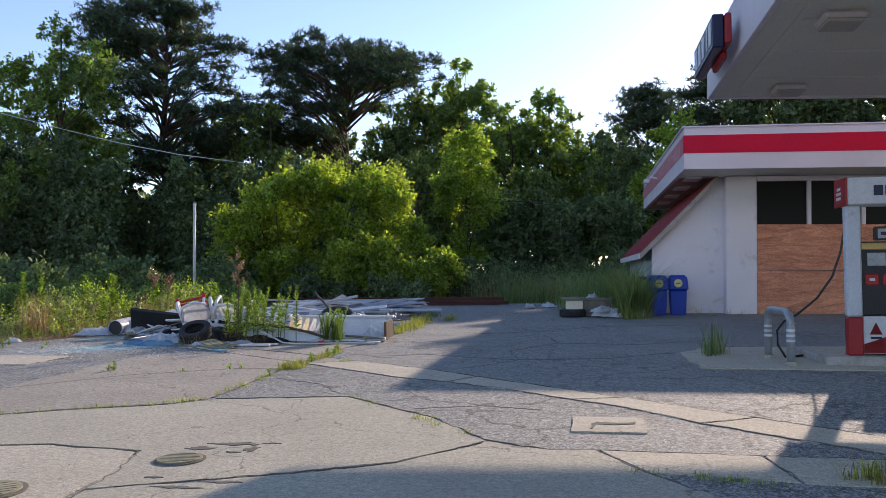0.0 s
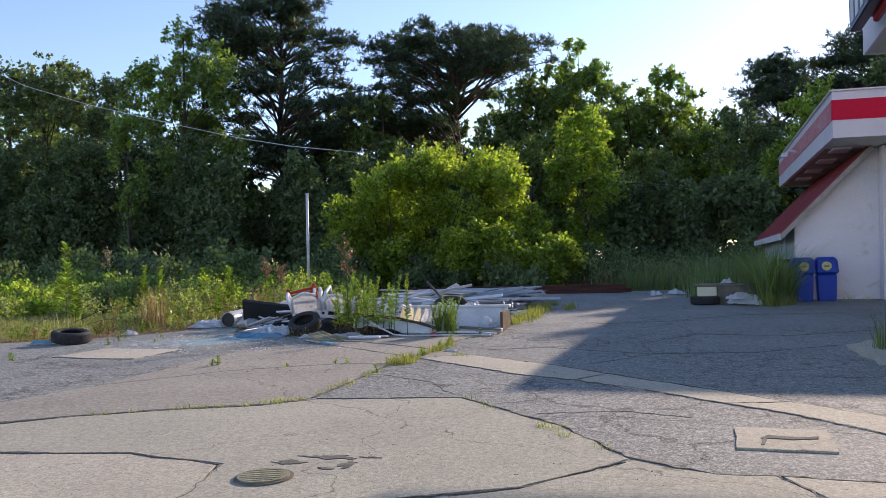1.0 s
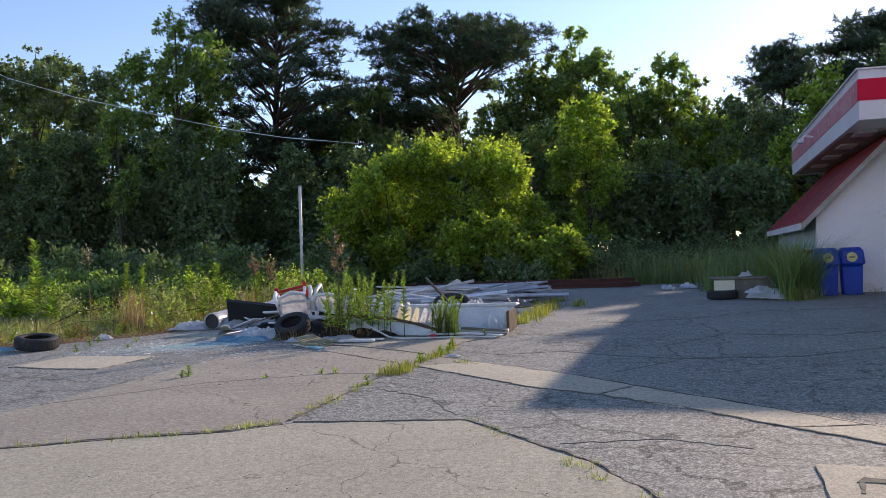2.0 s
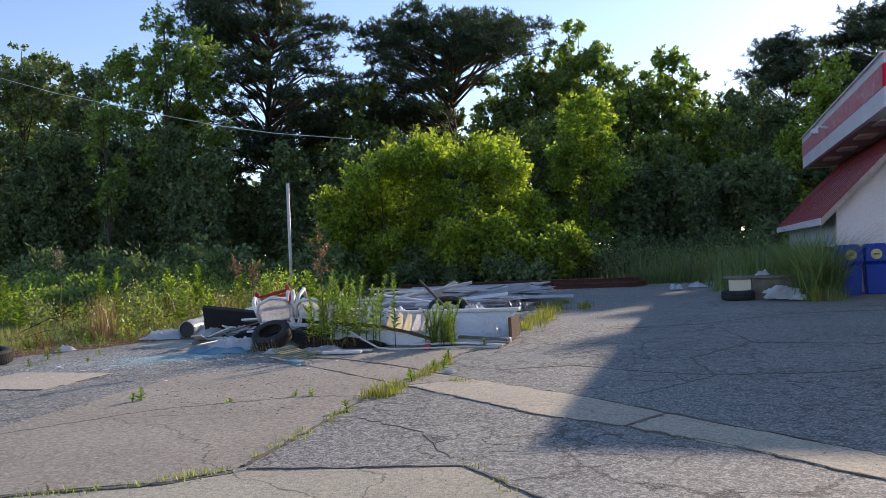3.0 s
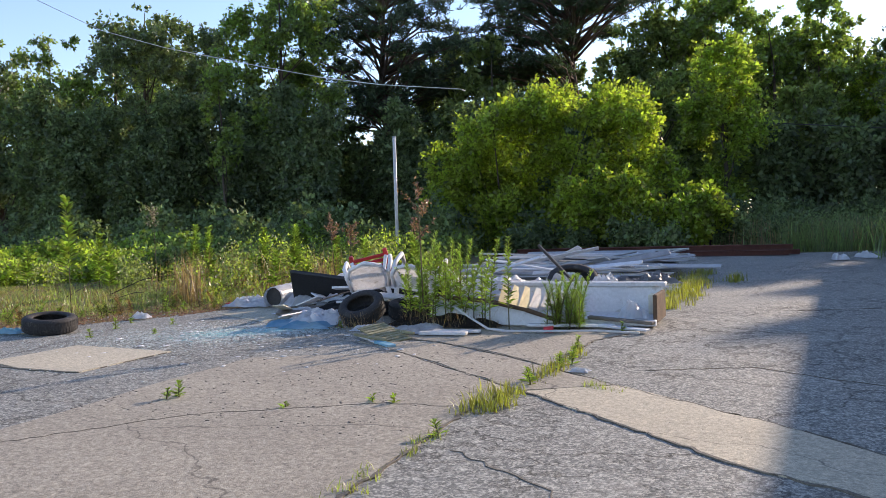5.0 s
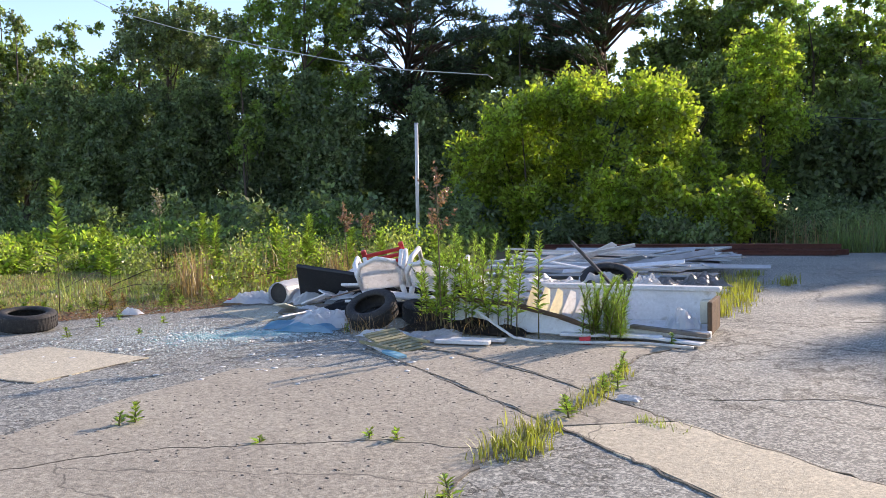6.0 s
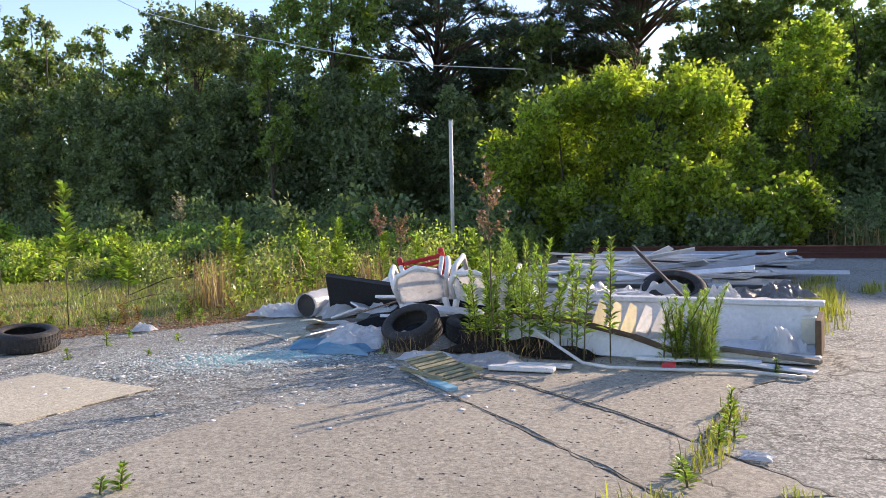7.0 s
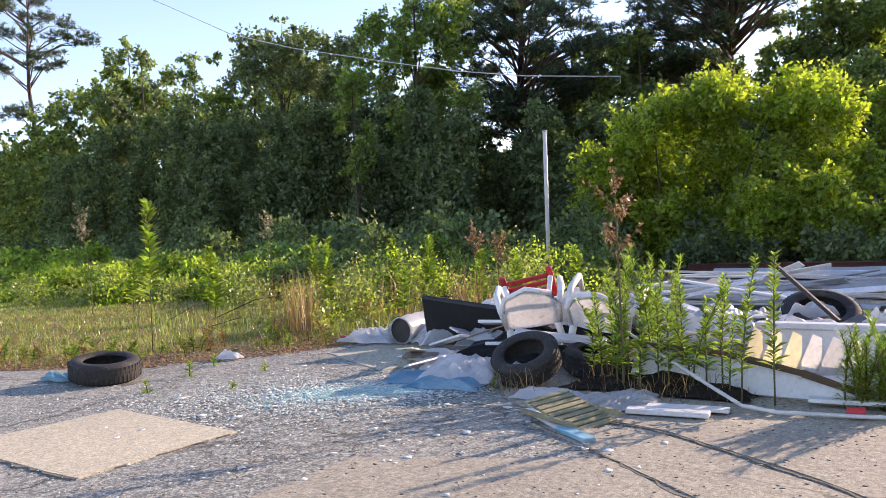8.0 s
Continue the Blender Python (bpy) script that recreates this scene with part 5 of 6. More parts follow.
def crumpled(name, x, y, z, sx, sy, height, seed, mat, label, turn=0.0, n=18, category="sheet", sharp=1.5):
    """A crumpled thin sheet that sags to its support at the edges."""
    rr = random.Random(seed)
    off = Vector((rr.uniform(-50, 50), rr.uniform(-50, 50), rr.uniform(-50, 50)))
    bm = bmesh.new()
    g = []
    for j in range(n + 1):
        row = []
        for i in range(n + 1):
            u, v = i / n * 2 - 1, j / n * 2 - 1
            edge = max(abs(u), abs(v))
            wob = 1 + 0.25 * noise.noise(Vector((u * 1.7, v * 1.7, 0)) + off)
            q = Vector((u * sharp * 0.6 + 0.25 * v, v * sharp * 1.35, 0)) + off
            puff = [min(1, 2.2 * abs(noise.noise(q * k + Vector((0, 0, 9 * k))))) for k in (1.1, 2.3, 4.6)]
            h = 0.35 * (0.5 + 0.5 * noise.noise(q * 0.7)) + 0.32 * puff[0] + 0.22 * puff[1] + 0.11 * puff[2]
            row.append(bm.verts.new((u * sx * wob / 2, v * sy * wob / 2, 0.012 + height * h * (1.15 - edge ** 3))))
        g.append(row)
    for r0, r1 in zip(g, g[1:]):
        for i in range(n):
            bm.faces.new((r0[i], r0[i + 1], r1[i + 1], r1[i]))
    bmesh.ops.solidify(bm, geom=bm.faces[:], thickness=0.006)
    ob = part(name, bm, mat)
    ob.matrix_world = pose(x, y, z, 0, 0, turn)
    return tagged(ob, label, category)


def plank(name, a, b, w, h, mat, label, category="board", roll=0.0):
    """A long board from a to b."""
    a, b = Vector(a), Vector(b)
    ob = part(name, box(-0.5 * w, 0.5 * w, 0, (b - a).length, -0.5 * h, 0.5 * h, min(w, h) * 0.15), mat)
    d = (b - a).normalized()
    side = d.cross(Vector((0, 0, 1))).normalized()
    up = side.cross(d)
    m = Matrix((side, d, up)).transposed().to_4x4()
    ob.matrix_world = Matrix.Translation(a) @ m @ Matrix.Rotation(radians(roll), 4, "Y")
    return tagged(ob, label, category)


# white open cabinet lying on its back, with a torn front
cab = tagged(empty("broken_cabinet", pose(-3.05, 15.35, 0.02, 0, 0, 1)), "broken white cabinet lying open on its back", "cabinet")
part("back_panel", box(0, 1.62, 0.60, 0.64, 0.02, 0.33, 0.006), WHITE_BOARD, cab)
part("top_rail", box(-0.05, 1.66, 0.56, 0.70, 0.332, 0.375, 0.008), WHITE_PLASTIC, cab)
part("floor_panel", box(0.0, 1.62, -0.02, 0.60, 0.02, 0.05, 0.006), WHITE_BOARD, cab)
part("front_lip", box(0.85, 1.66, -0.10, -0.02, 0.0, 0.06, 0.008), WHITE_PLASTIC, cab)
part("end_board", box(1.62, 1.66, 0.0, 0.56, 0.02, 0.30, 0.005), CHIPBOARD, cab)
part("end_post", box(1.50, 1.61, 0.45, 0.59, 0.052, 0.26, 0.01), CREAM, cab)
bm = bmesh.new()
pts = [(-0.75, -0.16, 0.01), (0.70, -0.30, 0.01), (0.74, -0.27, 0.06), (0.4, -0.20, 0.15), (0.0, -0.12, 0.22), (-0.35, -0.06, 0.25), (-0.72, -0.04, 0.26)]
f = bm.faces.new([bm.verts.new(p) for p in pts])
bmesh.ops.triangulate(bm, faces=[f])
bmesh.ops.solidify(bm, geom=bm.faces[:], thickness=0.025)
part("torn_front", bm, WHITE_BOARD, cab)
for p, q in zip(pts[2:], pts[3:]):
    a, b = Vector(p), Vector(q)
    part("torn_edge", tube([a + Vector((0, -0.012, 0.006)), b + Vector((0, -0.012, 0.006))], [0.022, 0.028], 6), CHIPBOARD, cab)
for k in range(6):
    x = 0.02 + 0.115 * k
    bm = bmesh.new()
    fin = [(0, 0, 0.0), (0.16, 0.02, 0.0), (0.19, 0.05, 0.26 - 0.012 * k), (0.13, 0.06, 0.30 - 0.015 * k)]
    bm.faces.new([bm.verts.new(p) for p in fin])
    bmesh.ops.solidify(bm, geom=bm.faces[:], thickness=0.008)
    o = part("cream_fin", bm, CREAM if k < 3 else WHITE_PLASTIC, cab)
    o.matrix_local = pose(x - 0.05, -0.02 + 0.015 * k, 0.10, 0, -8, -18)
plank("white_board", (-2.25, 15.22, 0.05), (-1.40, 14.94, 0.035), 0.09, 0.018, WHITE_BOARD, "narrow white board with frayed end")
plank("white_board", (-2.05, 15.30, 0.10), (-1.38, 15.12, 0.075), 0.07, 0.03, OLD_WOOD, "weathered narrow wooden board")
plank("white_board", (-2.6, 15.02, 0.045), (-1.75, 15.12, 0.045), 0.09, 0.025, WHITE_BOARD, "narrow white board on the paving")
plank("white_board", (-3.49, 14.37, 0.03), (-3.02, 14.44, 0.03), 0.09, 0.03, WHITE_PLASTIC, "short white plastic trim piece on the paving")
plank("white_board", (-3.42, 14.52, 0.03), (-2.95, 14.60, 0.03), 0.10, 0.02, WHITE_PLASTIC, "short white plastic trim piece on the paving")
crumpled("plastic_bag", -1.66, 15.52, 0.06, 0.26, 0.36, 0.22, 71, SHEET, "crumpled white plastic bag in the cabinet", 20, 12, "bag")
crumpled("plastic_bag", -2.32, 15.48, 0.06, 0.30, 0.26, 0.12, 72, SHEET, "crumpled white plastic sheet in the cabinet", 0, 12, "bag")
pipe = tagged(part("long_pipe", tube([(-4.05, 15.55, 0.40), (-3.6, 15.20, 0.26), (-3.15, 14.86, 0.12), (-2.90, 14.68, 0.045), (-2.70, 14.66, 0.03), (-2.3, 14.74, 0.028), (-1.85, 14.86, 0.028), (-1.45, 14.80, 0.026)], 0.012, 8), PIPE_WHITE, smooth=True), "long bent white plastic pipe across the paving", "pipe")


def slatted_panel(m):
    t = empty("slatted_panel", m)
    for k in range(9):
        x = -0.28 + 0.07 * k
        part("slat", box(x - 0.026, x + 0.026, -0.24, 0.24, 0.0, 0.02, 0.004, Matrix.Rotation(radians(14), 4, "Y") @ Matrix.Translation((0, 0, 0.02 + 0.0))), OLIVE, t)
    for y in (-0.25, 0.25):
        part("rail", box(-0.33, 0.33, y - 0.02, y + 0.02, 0.0, 0.035, 0.004), OLIVE, t)
    return tagged(t, "olive slatted louvre panel lying on the paving", "panel")


slatted_panel(pose(-3.72, 14.07, 0.045, 3, 2, -20) @ Matrix.Scale(0.70, 4))
plank("white_strip", (-4.05, 14.16, 0.02), (-3.68, 13.86, 0.015), 0.06, 0.02, SHEET, "bluish broken plastic strip on the paving")
plank("white_strip", (-3.66, 13.84, 0.02), (-3.42, 13.68, 0.015), 0.08, 0.025, BLUE_SHEET, "bluish broken plastic strip on the paving")


# plastic garden chairs
def garden_chair(m, label, mat=WHITE_PLASTIC):
    t = empty("garden_chair", m)
    bm, n = bmesh.new(), 8
    g = [[bm.verts.new((0.22 * u, 0.22 * v, 0.42 - 0.03 * (1 - u * u) * (1 - v * v))) for u in np.linspace(-1, 1, n + 1)] for v in np.linspace(-1, 1, n + 1)]
    for r0, r1 in zip(g, g[1:]):
        for i in range(n):
            bm.faces.new((r0[i], r0[i + 1], r1[i + 1], r1[i]))
    bmesh.ops.solidify(bm, geom=bm.faces[:], thickness=0.018)
    part("seat", bm, mat, t, smooth=True)
    bm = bmesh.new()
    g = [[bm.verts.new((0.22 * u * (1 - 0.25 * max(0, v - 0.6)), 0.215 + 0.09 * v + 0.03 * (1 - u * u), 0.42 + (0.40 - 0.08 * u * u) * v)) for u in np.linspace(-1, 1, 9)] for v in np.linspace(0, 1, 8)]
    for j, (r0, r1) in enumerate(zip(g, g[1:])):
        for i in range(8):
            bm.faces.new((r0[i], r0[i + 1], r1[i + 1], r1[i]))
    bmesh.ops.solidify(bm, geom=bm.faces[:], thickness=0.012)
    part("backrest", bm, mat, t, smooth=True)
    rim = [(-0.23, 0.21, 0.42), (-0.25, 0.26, 0.62), (-0.19, 0.30, 0.76), (0, 0.31, 0.83), (0.19, 0.30, 0.76), (0.25, 0.26, 0.62), (0.23, 0.21, 0.42)]
    part("back_rim", tube(rim, 0.024, 7), mat, t, smooth=True)
    for s in (-1, 1):
        part("armrest", tube([(s * 0.25, 0.26, 0.62), (s * 0.29, 0.0, 0.64), (s * 0.28, -0.2, 0.62), (s * 0.26, -0.24, 0.45)], [0.025, 0.03, 0.03, 0.024], 7), mat, t, smooth=True)
        for yy in (-0.22, 0.22):
            part("leg", tube([(s * 0.21, yy, 0.42), (s * 0.26, yy * 1.2, 0.0)], [0.032, 0.022], 7), mat, t, smooth=True)
    return tagged(t, label, "chair", "dumped chairs")


garden_chair(pose(-5.05, 16.25, 0.02, -24, 8, 205), "white plastic garden chair tipped over on the heap")
garden_chair(pose(-4.42, 16.2, 0.06, -30, -10, 192), "white plastic garden chair lying upside down on the heap")
stool = tagged(empty("red_crate_chair", pose(-5.5, 17.0, 0.34, 20, -12, 22)), "red and white plastic chair frame on the heap", "chair")
for x in (-0.24, 0.24):
    part("side_post", box(x - 0.03, x + 0.03, -0.03, 0.03, 0, 0.42, 0.012), RED_PLASTIC, stool)
    part("knob", tube([(x, -0.05, 0.33), (x * 0.7, -0.3, 0.16)], [0.028, 0.02], 8), WHITE_PLASTIC, stool)
for z in (0.10, 0.17, 0.24, 0.31):
    part("slat", box(-0.21, 0.21, -0.015, 0.015, z, z + 0.045, 0.006), RED_PLASTIC, stool)
part("seat", box(-0.26, 0.26, -0.36, -0.02, 0.02, 0.07, 0.015), RED_PLASTIC, stool)
# black panel, white roll and cloths at the heap's end
tv = tagged(empty("old_television", pose(-6.0, 16.5, 0.24, -58, 8, 14)), "black plastic television back leaning on the heap", "television")
part("shell", box(-0.48, 0.48, -0.26, 0.28, -0.03, 0.03, 0.015), DARK_PLASTIC, tv)
part("rear_hump", box(-0.30, 0.28, -0.15, 0.16, 0.031, 0.12, 0.03), DARK_PLASTIC, tv)
roll = tagged(empty("white_duct", pose(0, 0, 0)), "white flexible duct lying open-ended on the paving", "duct")
bm = bmesh.new()
path = [Vector((-6.74, 16.30, 0.15)), Vector((-6.745, 16.34, 0.15))] + [Vector((-6.755 - 0.012 * k, 16.42 + 0.10 * k, 0.155 + 0.003 * k)) for k in range(10)]
add_tube(bm, path, [0.135, 0.145] + [0.135 + 0.012 * (k % 2) for k in range(10)], 22, False)
bmesh.ops.solidify(bm, geom=bm.faces[:], thickness=0.008)
part("skin", bm, SHEET, roll, smooth=True)
# added black disc that paints the shade inside the open duct
part("inner_plug", tube([(-6.747, 16.36, 0.152), (-6.752, 16.39, 0.152)], 0.131, 18), DARK_PLASTIC, roll)
cl = [
    (-7.20, 16.42, 0.0, 0.55, 0.40, 0.22, SHEET, "crumpled white plastic sheet at the heap's end", 10),
    (-6.38, 16.85, 0.0, 0.95, 0.6, 0.36, SHEET, "crumpled white sheet wrapped along the duct", 60),
    (-5.95, 17.25, 0.28, 0.8, 0.45, 0.22, SHEET, "crumpled white sheet on the heap", -10),
    (-5.05, 15.05, 0.0, 0.55, 0.60, 0.22, SHEET, "crumpled white plastic sheet beside a tyre", 15),
    (-5.35, 15.35, 0.0, 0.5, 0.45, 0.16, SHEET, "crumpled white plastic sheet beside a tyre", 50),
    (-4.98, 14.62, 0.0, 0.50, 0.24, 0.10, BLUE_SHEET, "crumpled teal plastic film on the paving", 5),
    (-5.35, 14.80, 0.0, 0.45, 0.30, 0.08, BLUE_SHEET, "crumpled pale blue plastic film on the paving", 30),
    (-5.75, 15.75, 0.0, 0.8, 0.45, 0.10, SHEET, "flattened white sheet on the paving", -12),
    (-4.75, 16.75, 0.25, 1.0, 0.8, 0.40, SHEET, "crumpled white sheeting over the heap", 12),
    (-3.9, 16.9, 0.05, 1.0, 0.9, 0.40, SHEET, "crumpled white sheeting behind the weeds", 40),
    (-3.2, 17.2, 0.02, 1.2, 0.7, 0.42, SHEET, "crumpled white sheeting behind the cabinet", 5),
    (-2.35, 17.55, 0.02, 0.95, 0.55, 0.34, GREY_SHEET, "grey plastic sheeting rolled in a heap", -8),
    (-2.6, 16.6, 0.02, 1.3, 0.6, 0.26, SHEET, "crumpled white sheet behind the cabinet", 0),
    (-1.95, 19.0, 0.0, 0.75, 0.4, 0.10, SHEET, "flat white plastic sheet on the paving", 10),
    (-3.9, 18.3, 0.05, 1.0, 0.8, 0.30, SHEET, "crumpled white sheet on the heap", 70),
    (-3.62, 14.60, 0.0, 0.42, 0.34, 0.10, WHITE_PLASTIC, "cracked white plastic shell on the paving", 30),
    (-4.15, 14.60, 0.0, 0.34, 0.24, 0.09, SHEET, "torn white foam piece on the paving", 0),
    (-1.52, 13.00, 0.0, 0.12, 0.09, 0.03, SHEET, "small torn paper on the joint", 0),
]
for i, (x, y, z, sx, sy, h, mat, label, turn) in enumerate(cl):
    crumpled("plastic_sheet", x, y, z, sx * 1.2, sy * 1.25, h * 0.9, 200 + i, mat, label, turn, 34 if sx > 0.5 else 22)
tagged(part("red_scrap", box(-7.66, -7.52, 16.38, 16.48, 0.0, 0.05, 0.015), RED_PLASTIC), "small red plastic scrap on the paving", "scrap")
tagged(part("red_cup", tube([(-2.36, 14.78, 0.035), (-2.27, 14.80, 0.035)], [0.03, 0.038], 10), RED_PLASTIC), "crushed red drink cup on the paving", "cup")
crumpled("paper_cup", -7.75, 14.9, 0.0, 0.24, 0.13, 0.11, 460, SHEET, "squashed white paper cup lying by the verge", 15, 12, "cup")
crumpled("plastic_bag", -8.25, 13.5, 0.0, 0.34, 0.2, 0.10, 461, BLUE_SHEET, "pale blue plastic bag under a flat tyre", 10, 14, "bag")
# white boards under the chairs
for i, (a, b, w) in enumerate([((-5.6, 16.1, 0.30), (-4.9, 16.0, 0.33), 0.10), ((-5.3, 15.75, 0.16), (-4.55, 15.72, 0.20), 0.14), ((-5.1, 15.85, 0.12), (-4.3, 15.9, 0.10), 0.12), ((-4.9, 15.5, 0.30), (-4.2, 15.75, 0.22), 0.18), ((-6.1, 15.55, 0.04), (-5.2, 15.75, 0.05), 0.10), ((-6.0, 15.9, 0.06), (-5.1, 15.9, 0.09), 0.07)]):
    plank("white_board", a, b, w, 0.03, WHITE_BOARD if i < 4 else OLD_WOOD, "white trim board thrown on the heap" if i < 4 else "grey wooden stick under the heap", roll=8 * i - 16)
crumpled("dark_refuse", -4.75, 16.15, 0.0, 1.7, 1.0, 0.42, 300, DARK_PLASTIC, "dark rubbish bags beneath the heap", 8, 22, "rubbish")
crumpled("dark_refuse", -3.5, 15.25, 0.0, 1.3, 0.7, 0.14, 301, LITTER, "dark mouldering litter beneath the weeds", 0, 18, "rubbish")
crumpled("dark_refuse", -3.3, 18.1, 0.0, 2.2, 1.4, 0.22, 302, OLD_WOOD, "grey mouldering litter in the heap", 0, 18, "rubbish")
plank("black_rod", (-2.75, 17.35, 0.25), (-3.35, 17.7, 0.75), 0.035, 0.035, DARK_PLASTIC, "black rod sticking out of the heap", "rod")
# loose broken boards and strips all through the heap
sr = random.Random(57)
for k in range(64):
    x, y = (-6.1 + 2.2 * sr.random(), 15.7 + 1.5 * sr.random()) if k < 24 else (-4.3 + 1.9 * sr.random(), 16.3 + 2.6 * sr.random())
    L, w = sr.uniform(0.25, 0.95), sr.uniform(0.035, 0.16)
    a, tilt = sr.uniform(0, 6.28), sr.uniform(0.0, 0.24)
    dx, dy, dz = math.cos(a) * L * math.cos(tilt), math.sin(a) * L * math.cos(tilt), L * math.sin(tilt)
    z = sr.uniform(0.02, 0.16)
    mat, what = ((WHITE_BOARD, "broken white board"), (WHITE_PLASTIC, "snapped white plastic trim"), (OLD_WOOD, "grey weathered stick"), (ALUMINIUM, "bent aluminium strip"), (CREAM, "cream plastic strip"))[(0, 1, 2, 0, 3, 1, 4, 0)[k % 8]]
    plank("scrap_board", (x, y, z), (x + dx, y + dy, z + dz), w, sr.uniform(0.012, 0.03), mat, what + " sticking out of the rubbish heap", "board", sr.uniform(-35, 35))
for k in range(16):
    x, y = (-6.0 + 2.0 * sr.random(), 16.3 + 1.1 * sr.random()) if k < 6 else (-4.0 + 2.3 * sr.random(), 16.3 + 2.4 * sr.random())
    crumpled("plastic_bag", x, y, sr.uniform(0.0, 0.2), sr.uniform(0.3, 0.65), sr.uniform(0.25, 0.5), sr.uniform(0.14, 0.3), 420 + k, (SHEET, SHEET, GREY_SHEET, SHEET)[k % 4], "crumpled grey plastic bag in the heap" if k % 4 == 2 else "crumpled white plastic bag in the heap", sr.uniform(0, 180), 20, "bag")
# stack of metal frames and sheets
rr = random.Random(12)
for k in range(20):
    x0, y0 = -6.2 + rr.uniform(0, 1.0), 19.3 + 0.26 * k
    L = rr.uniform(2.6, 3.9)
    a = radians(rr.uniform(-26, 16))
    z = 0.08 + 0.022 * k * (1 - k / 34) + rr.uniform(0, 0.05)
    if k % 4 == 0:
        fr = tagged(empty("window_frame_scrap", pose(x0 + L / 2, y0 + 0.4, z, rr.uniform(-3, 3), rr.uniform(-3, 3), math.degrees(a))), "flat aluminium window frame on a scrap stack", "frame", "scrap frames")
        for yy in (-0.5, 0.5):
            part("long_rail", box(-L / 2, L / 2, yy - 0.03, yy + 0.03, -0.02, 0.02, 0.004), ALUMINIUM, fr)
        for xx in (-L / 2 + 0.04, 0.0, L / 2 - 0.04):
            part("cross_rail", box(xx - 0.03, xx + 0.03, -0.47, 0.47, -0.018, 0.018, 0.004), ALUMINIUM, fr)
        part("sheet", box(-L / 2 + 0.08, -0.04, -0.46, 0.46, -0.006, 0.004), GREY_SHEET, fr)
    else:
        plank("metal_strip", (x0, y0, z), (x0 + L * math.cos(a), y0 + L * math.sin(a), z + rr.uniform(-0.05, 0.08)), rr.uniform(0.06, 0.28), 0.025, ALUMINIUM if k % 3 else WHITE_BOARD, "weathered aluminium strip on a scrap stack", "metal strip", roll=rr.uniform(-30, 30))
for k in range(7):
    x0, y0 = -6.0 + rr.uniform(0, 0.8), 19.9 + 0.75 * k
    tagged(part("metal_sheet", box(-1.5, 1.5, -0.42, 0.42, 0, 0.008, 0, pose(x0 + 1.7, y0, 0.10 + 0.045 * min(k, 4), rr.uniform(-3, 3), rr.uniform(-2, 3), rr.uniform(-12, 8))), GREY_SHEET if k % 2 else ALUMINIUM), "weathered flat metal sheet on a scrap stack", "metal sheet")
plank("metal_strip", (-5.2, 20.4, 0.42), (-2.9, 19.6, 0.14), 0.09, 0.03, WHITE_BOARD, "long white strip slanting over the scrap stack", "metal strip")
plank("metal_strip", (-5.9, 21.8, 0.46), (-2.6, 21.3, 0.36), 0.08, 0.03, ALUMINIUM, "long aluminium strip across the scrap stack", "metal strip")
for k in range(12):
    x0, y0, L = -5.6 + 2.0 * rr.random(), 19.4 + 3.4 * rr.random(), rr.uniform(1.1, 2.6)
    a = radians(rr.uniform(-60, 40))
    plank("metal_strip", (x0, y0, 0.12 + 0.1 * rr.random()), (x0 + L * math.cos(a), y0 + L * math.sin(a), rr.uniform(0.3, 0.58)), rr.uniform(0.04, 0.16), 0.02, (ALUMINIUM, WHITE_BOARD, GREY_SHEET)[k % 3], "bent metal strip slanting out of the scrap stack", "metal strip", roll=rr.uniform(-40, 40))
plank("yellow_pipe", (-2.5, 18.9, 0.05), (-1.7, 20.0, 0.04), 0.04, 0.04, CREAM, "thin cream pipe on the grass", "pipe")
# rusty beams at the back of the lot
for i, (y, z, x0, x1) in enumerate(((28.2, 0.07, -8.2, -0.5), (28.55, 0.07, -7.6, -0.25), (28.9, 0.07, -7.9, -0.9), (28.4, 0.20, -7.5, -0.4), (28.7, 0.20, -6.4, -1.6))):
    beam = tagged(empty("steel_beam", pose(x0, y, z, 0, 0, 2.0 + 0.4 * i)), "long red-brown steel beam stacked on the paving", "beam", "stacked beams")
    L = x1 - x0
    part("top_flange", box(0, L, -0.07, 0.07, 0.045, 0.06), BEAM_RUST, beam)
    part("bottom_flange", box(0, L, -0.07, 0.07, -0.06, -0.045), BEAM_RUST, beam)
    part("web", box(0, L, -0.008, 0.008, -0.045, 0.045), BEAM_RUST, beam)
# dumped board and bags by the shop
tbl = tagged(empty("dumped_table", pose(2.3, 22.35, -0.01, 0, 0, -4)), "dumped dark cabinet under a pale board top", "table")
part("board", box(-0.82, 0.72, -0.35, 0.35, 0.42, 0.455, 0.006), OLD_WOOD, tbl)
part("box", box(-0.30, 0.66, -0.28, 0.28, 0.01, 0.418, 0.01), CRUST, tbl)
part("panel", box(-0.72, -0.31, -0.30, -0.27, 0.13, 0.40, 0.006), CREAM, tbl)
for i, (x, y, z, sx, sy, h) in enumerate(((2.55, 21.75, 0.0, 0.75, 0.45, 0.22), (2.85, 21.6, 0.0, 0.6, 0.4, 0.16), (2.45, 21.7, 0.12, 0.6, 0.35, 0.14), (3.35, 21.8, 0.0, 0.28, 0.2, 0.16), (2.2, 22.3, 0.44, 0.4, 0.25, 0.10), (0.55, 26.2, 0.0, 0.5, 0.3, 0.12), (1.1, 26.9, 0.0, 0.5, 0.3, 0.12))):
    crumpled("plastic_bag", x, y, z, sx, sy, h * 1.5, 330 + i, SHEET, "crumpled white bags dumped near the shop", 20 * i, 13, "bag")

# broken glass and grit
rng = np.random.default_rng(8)


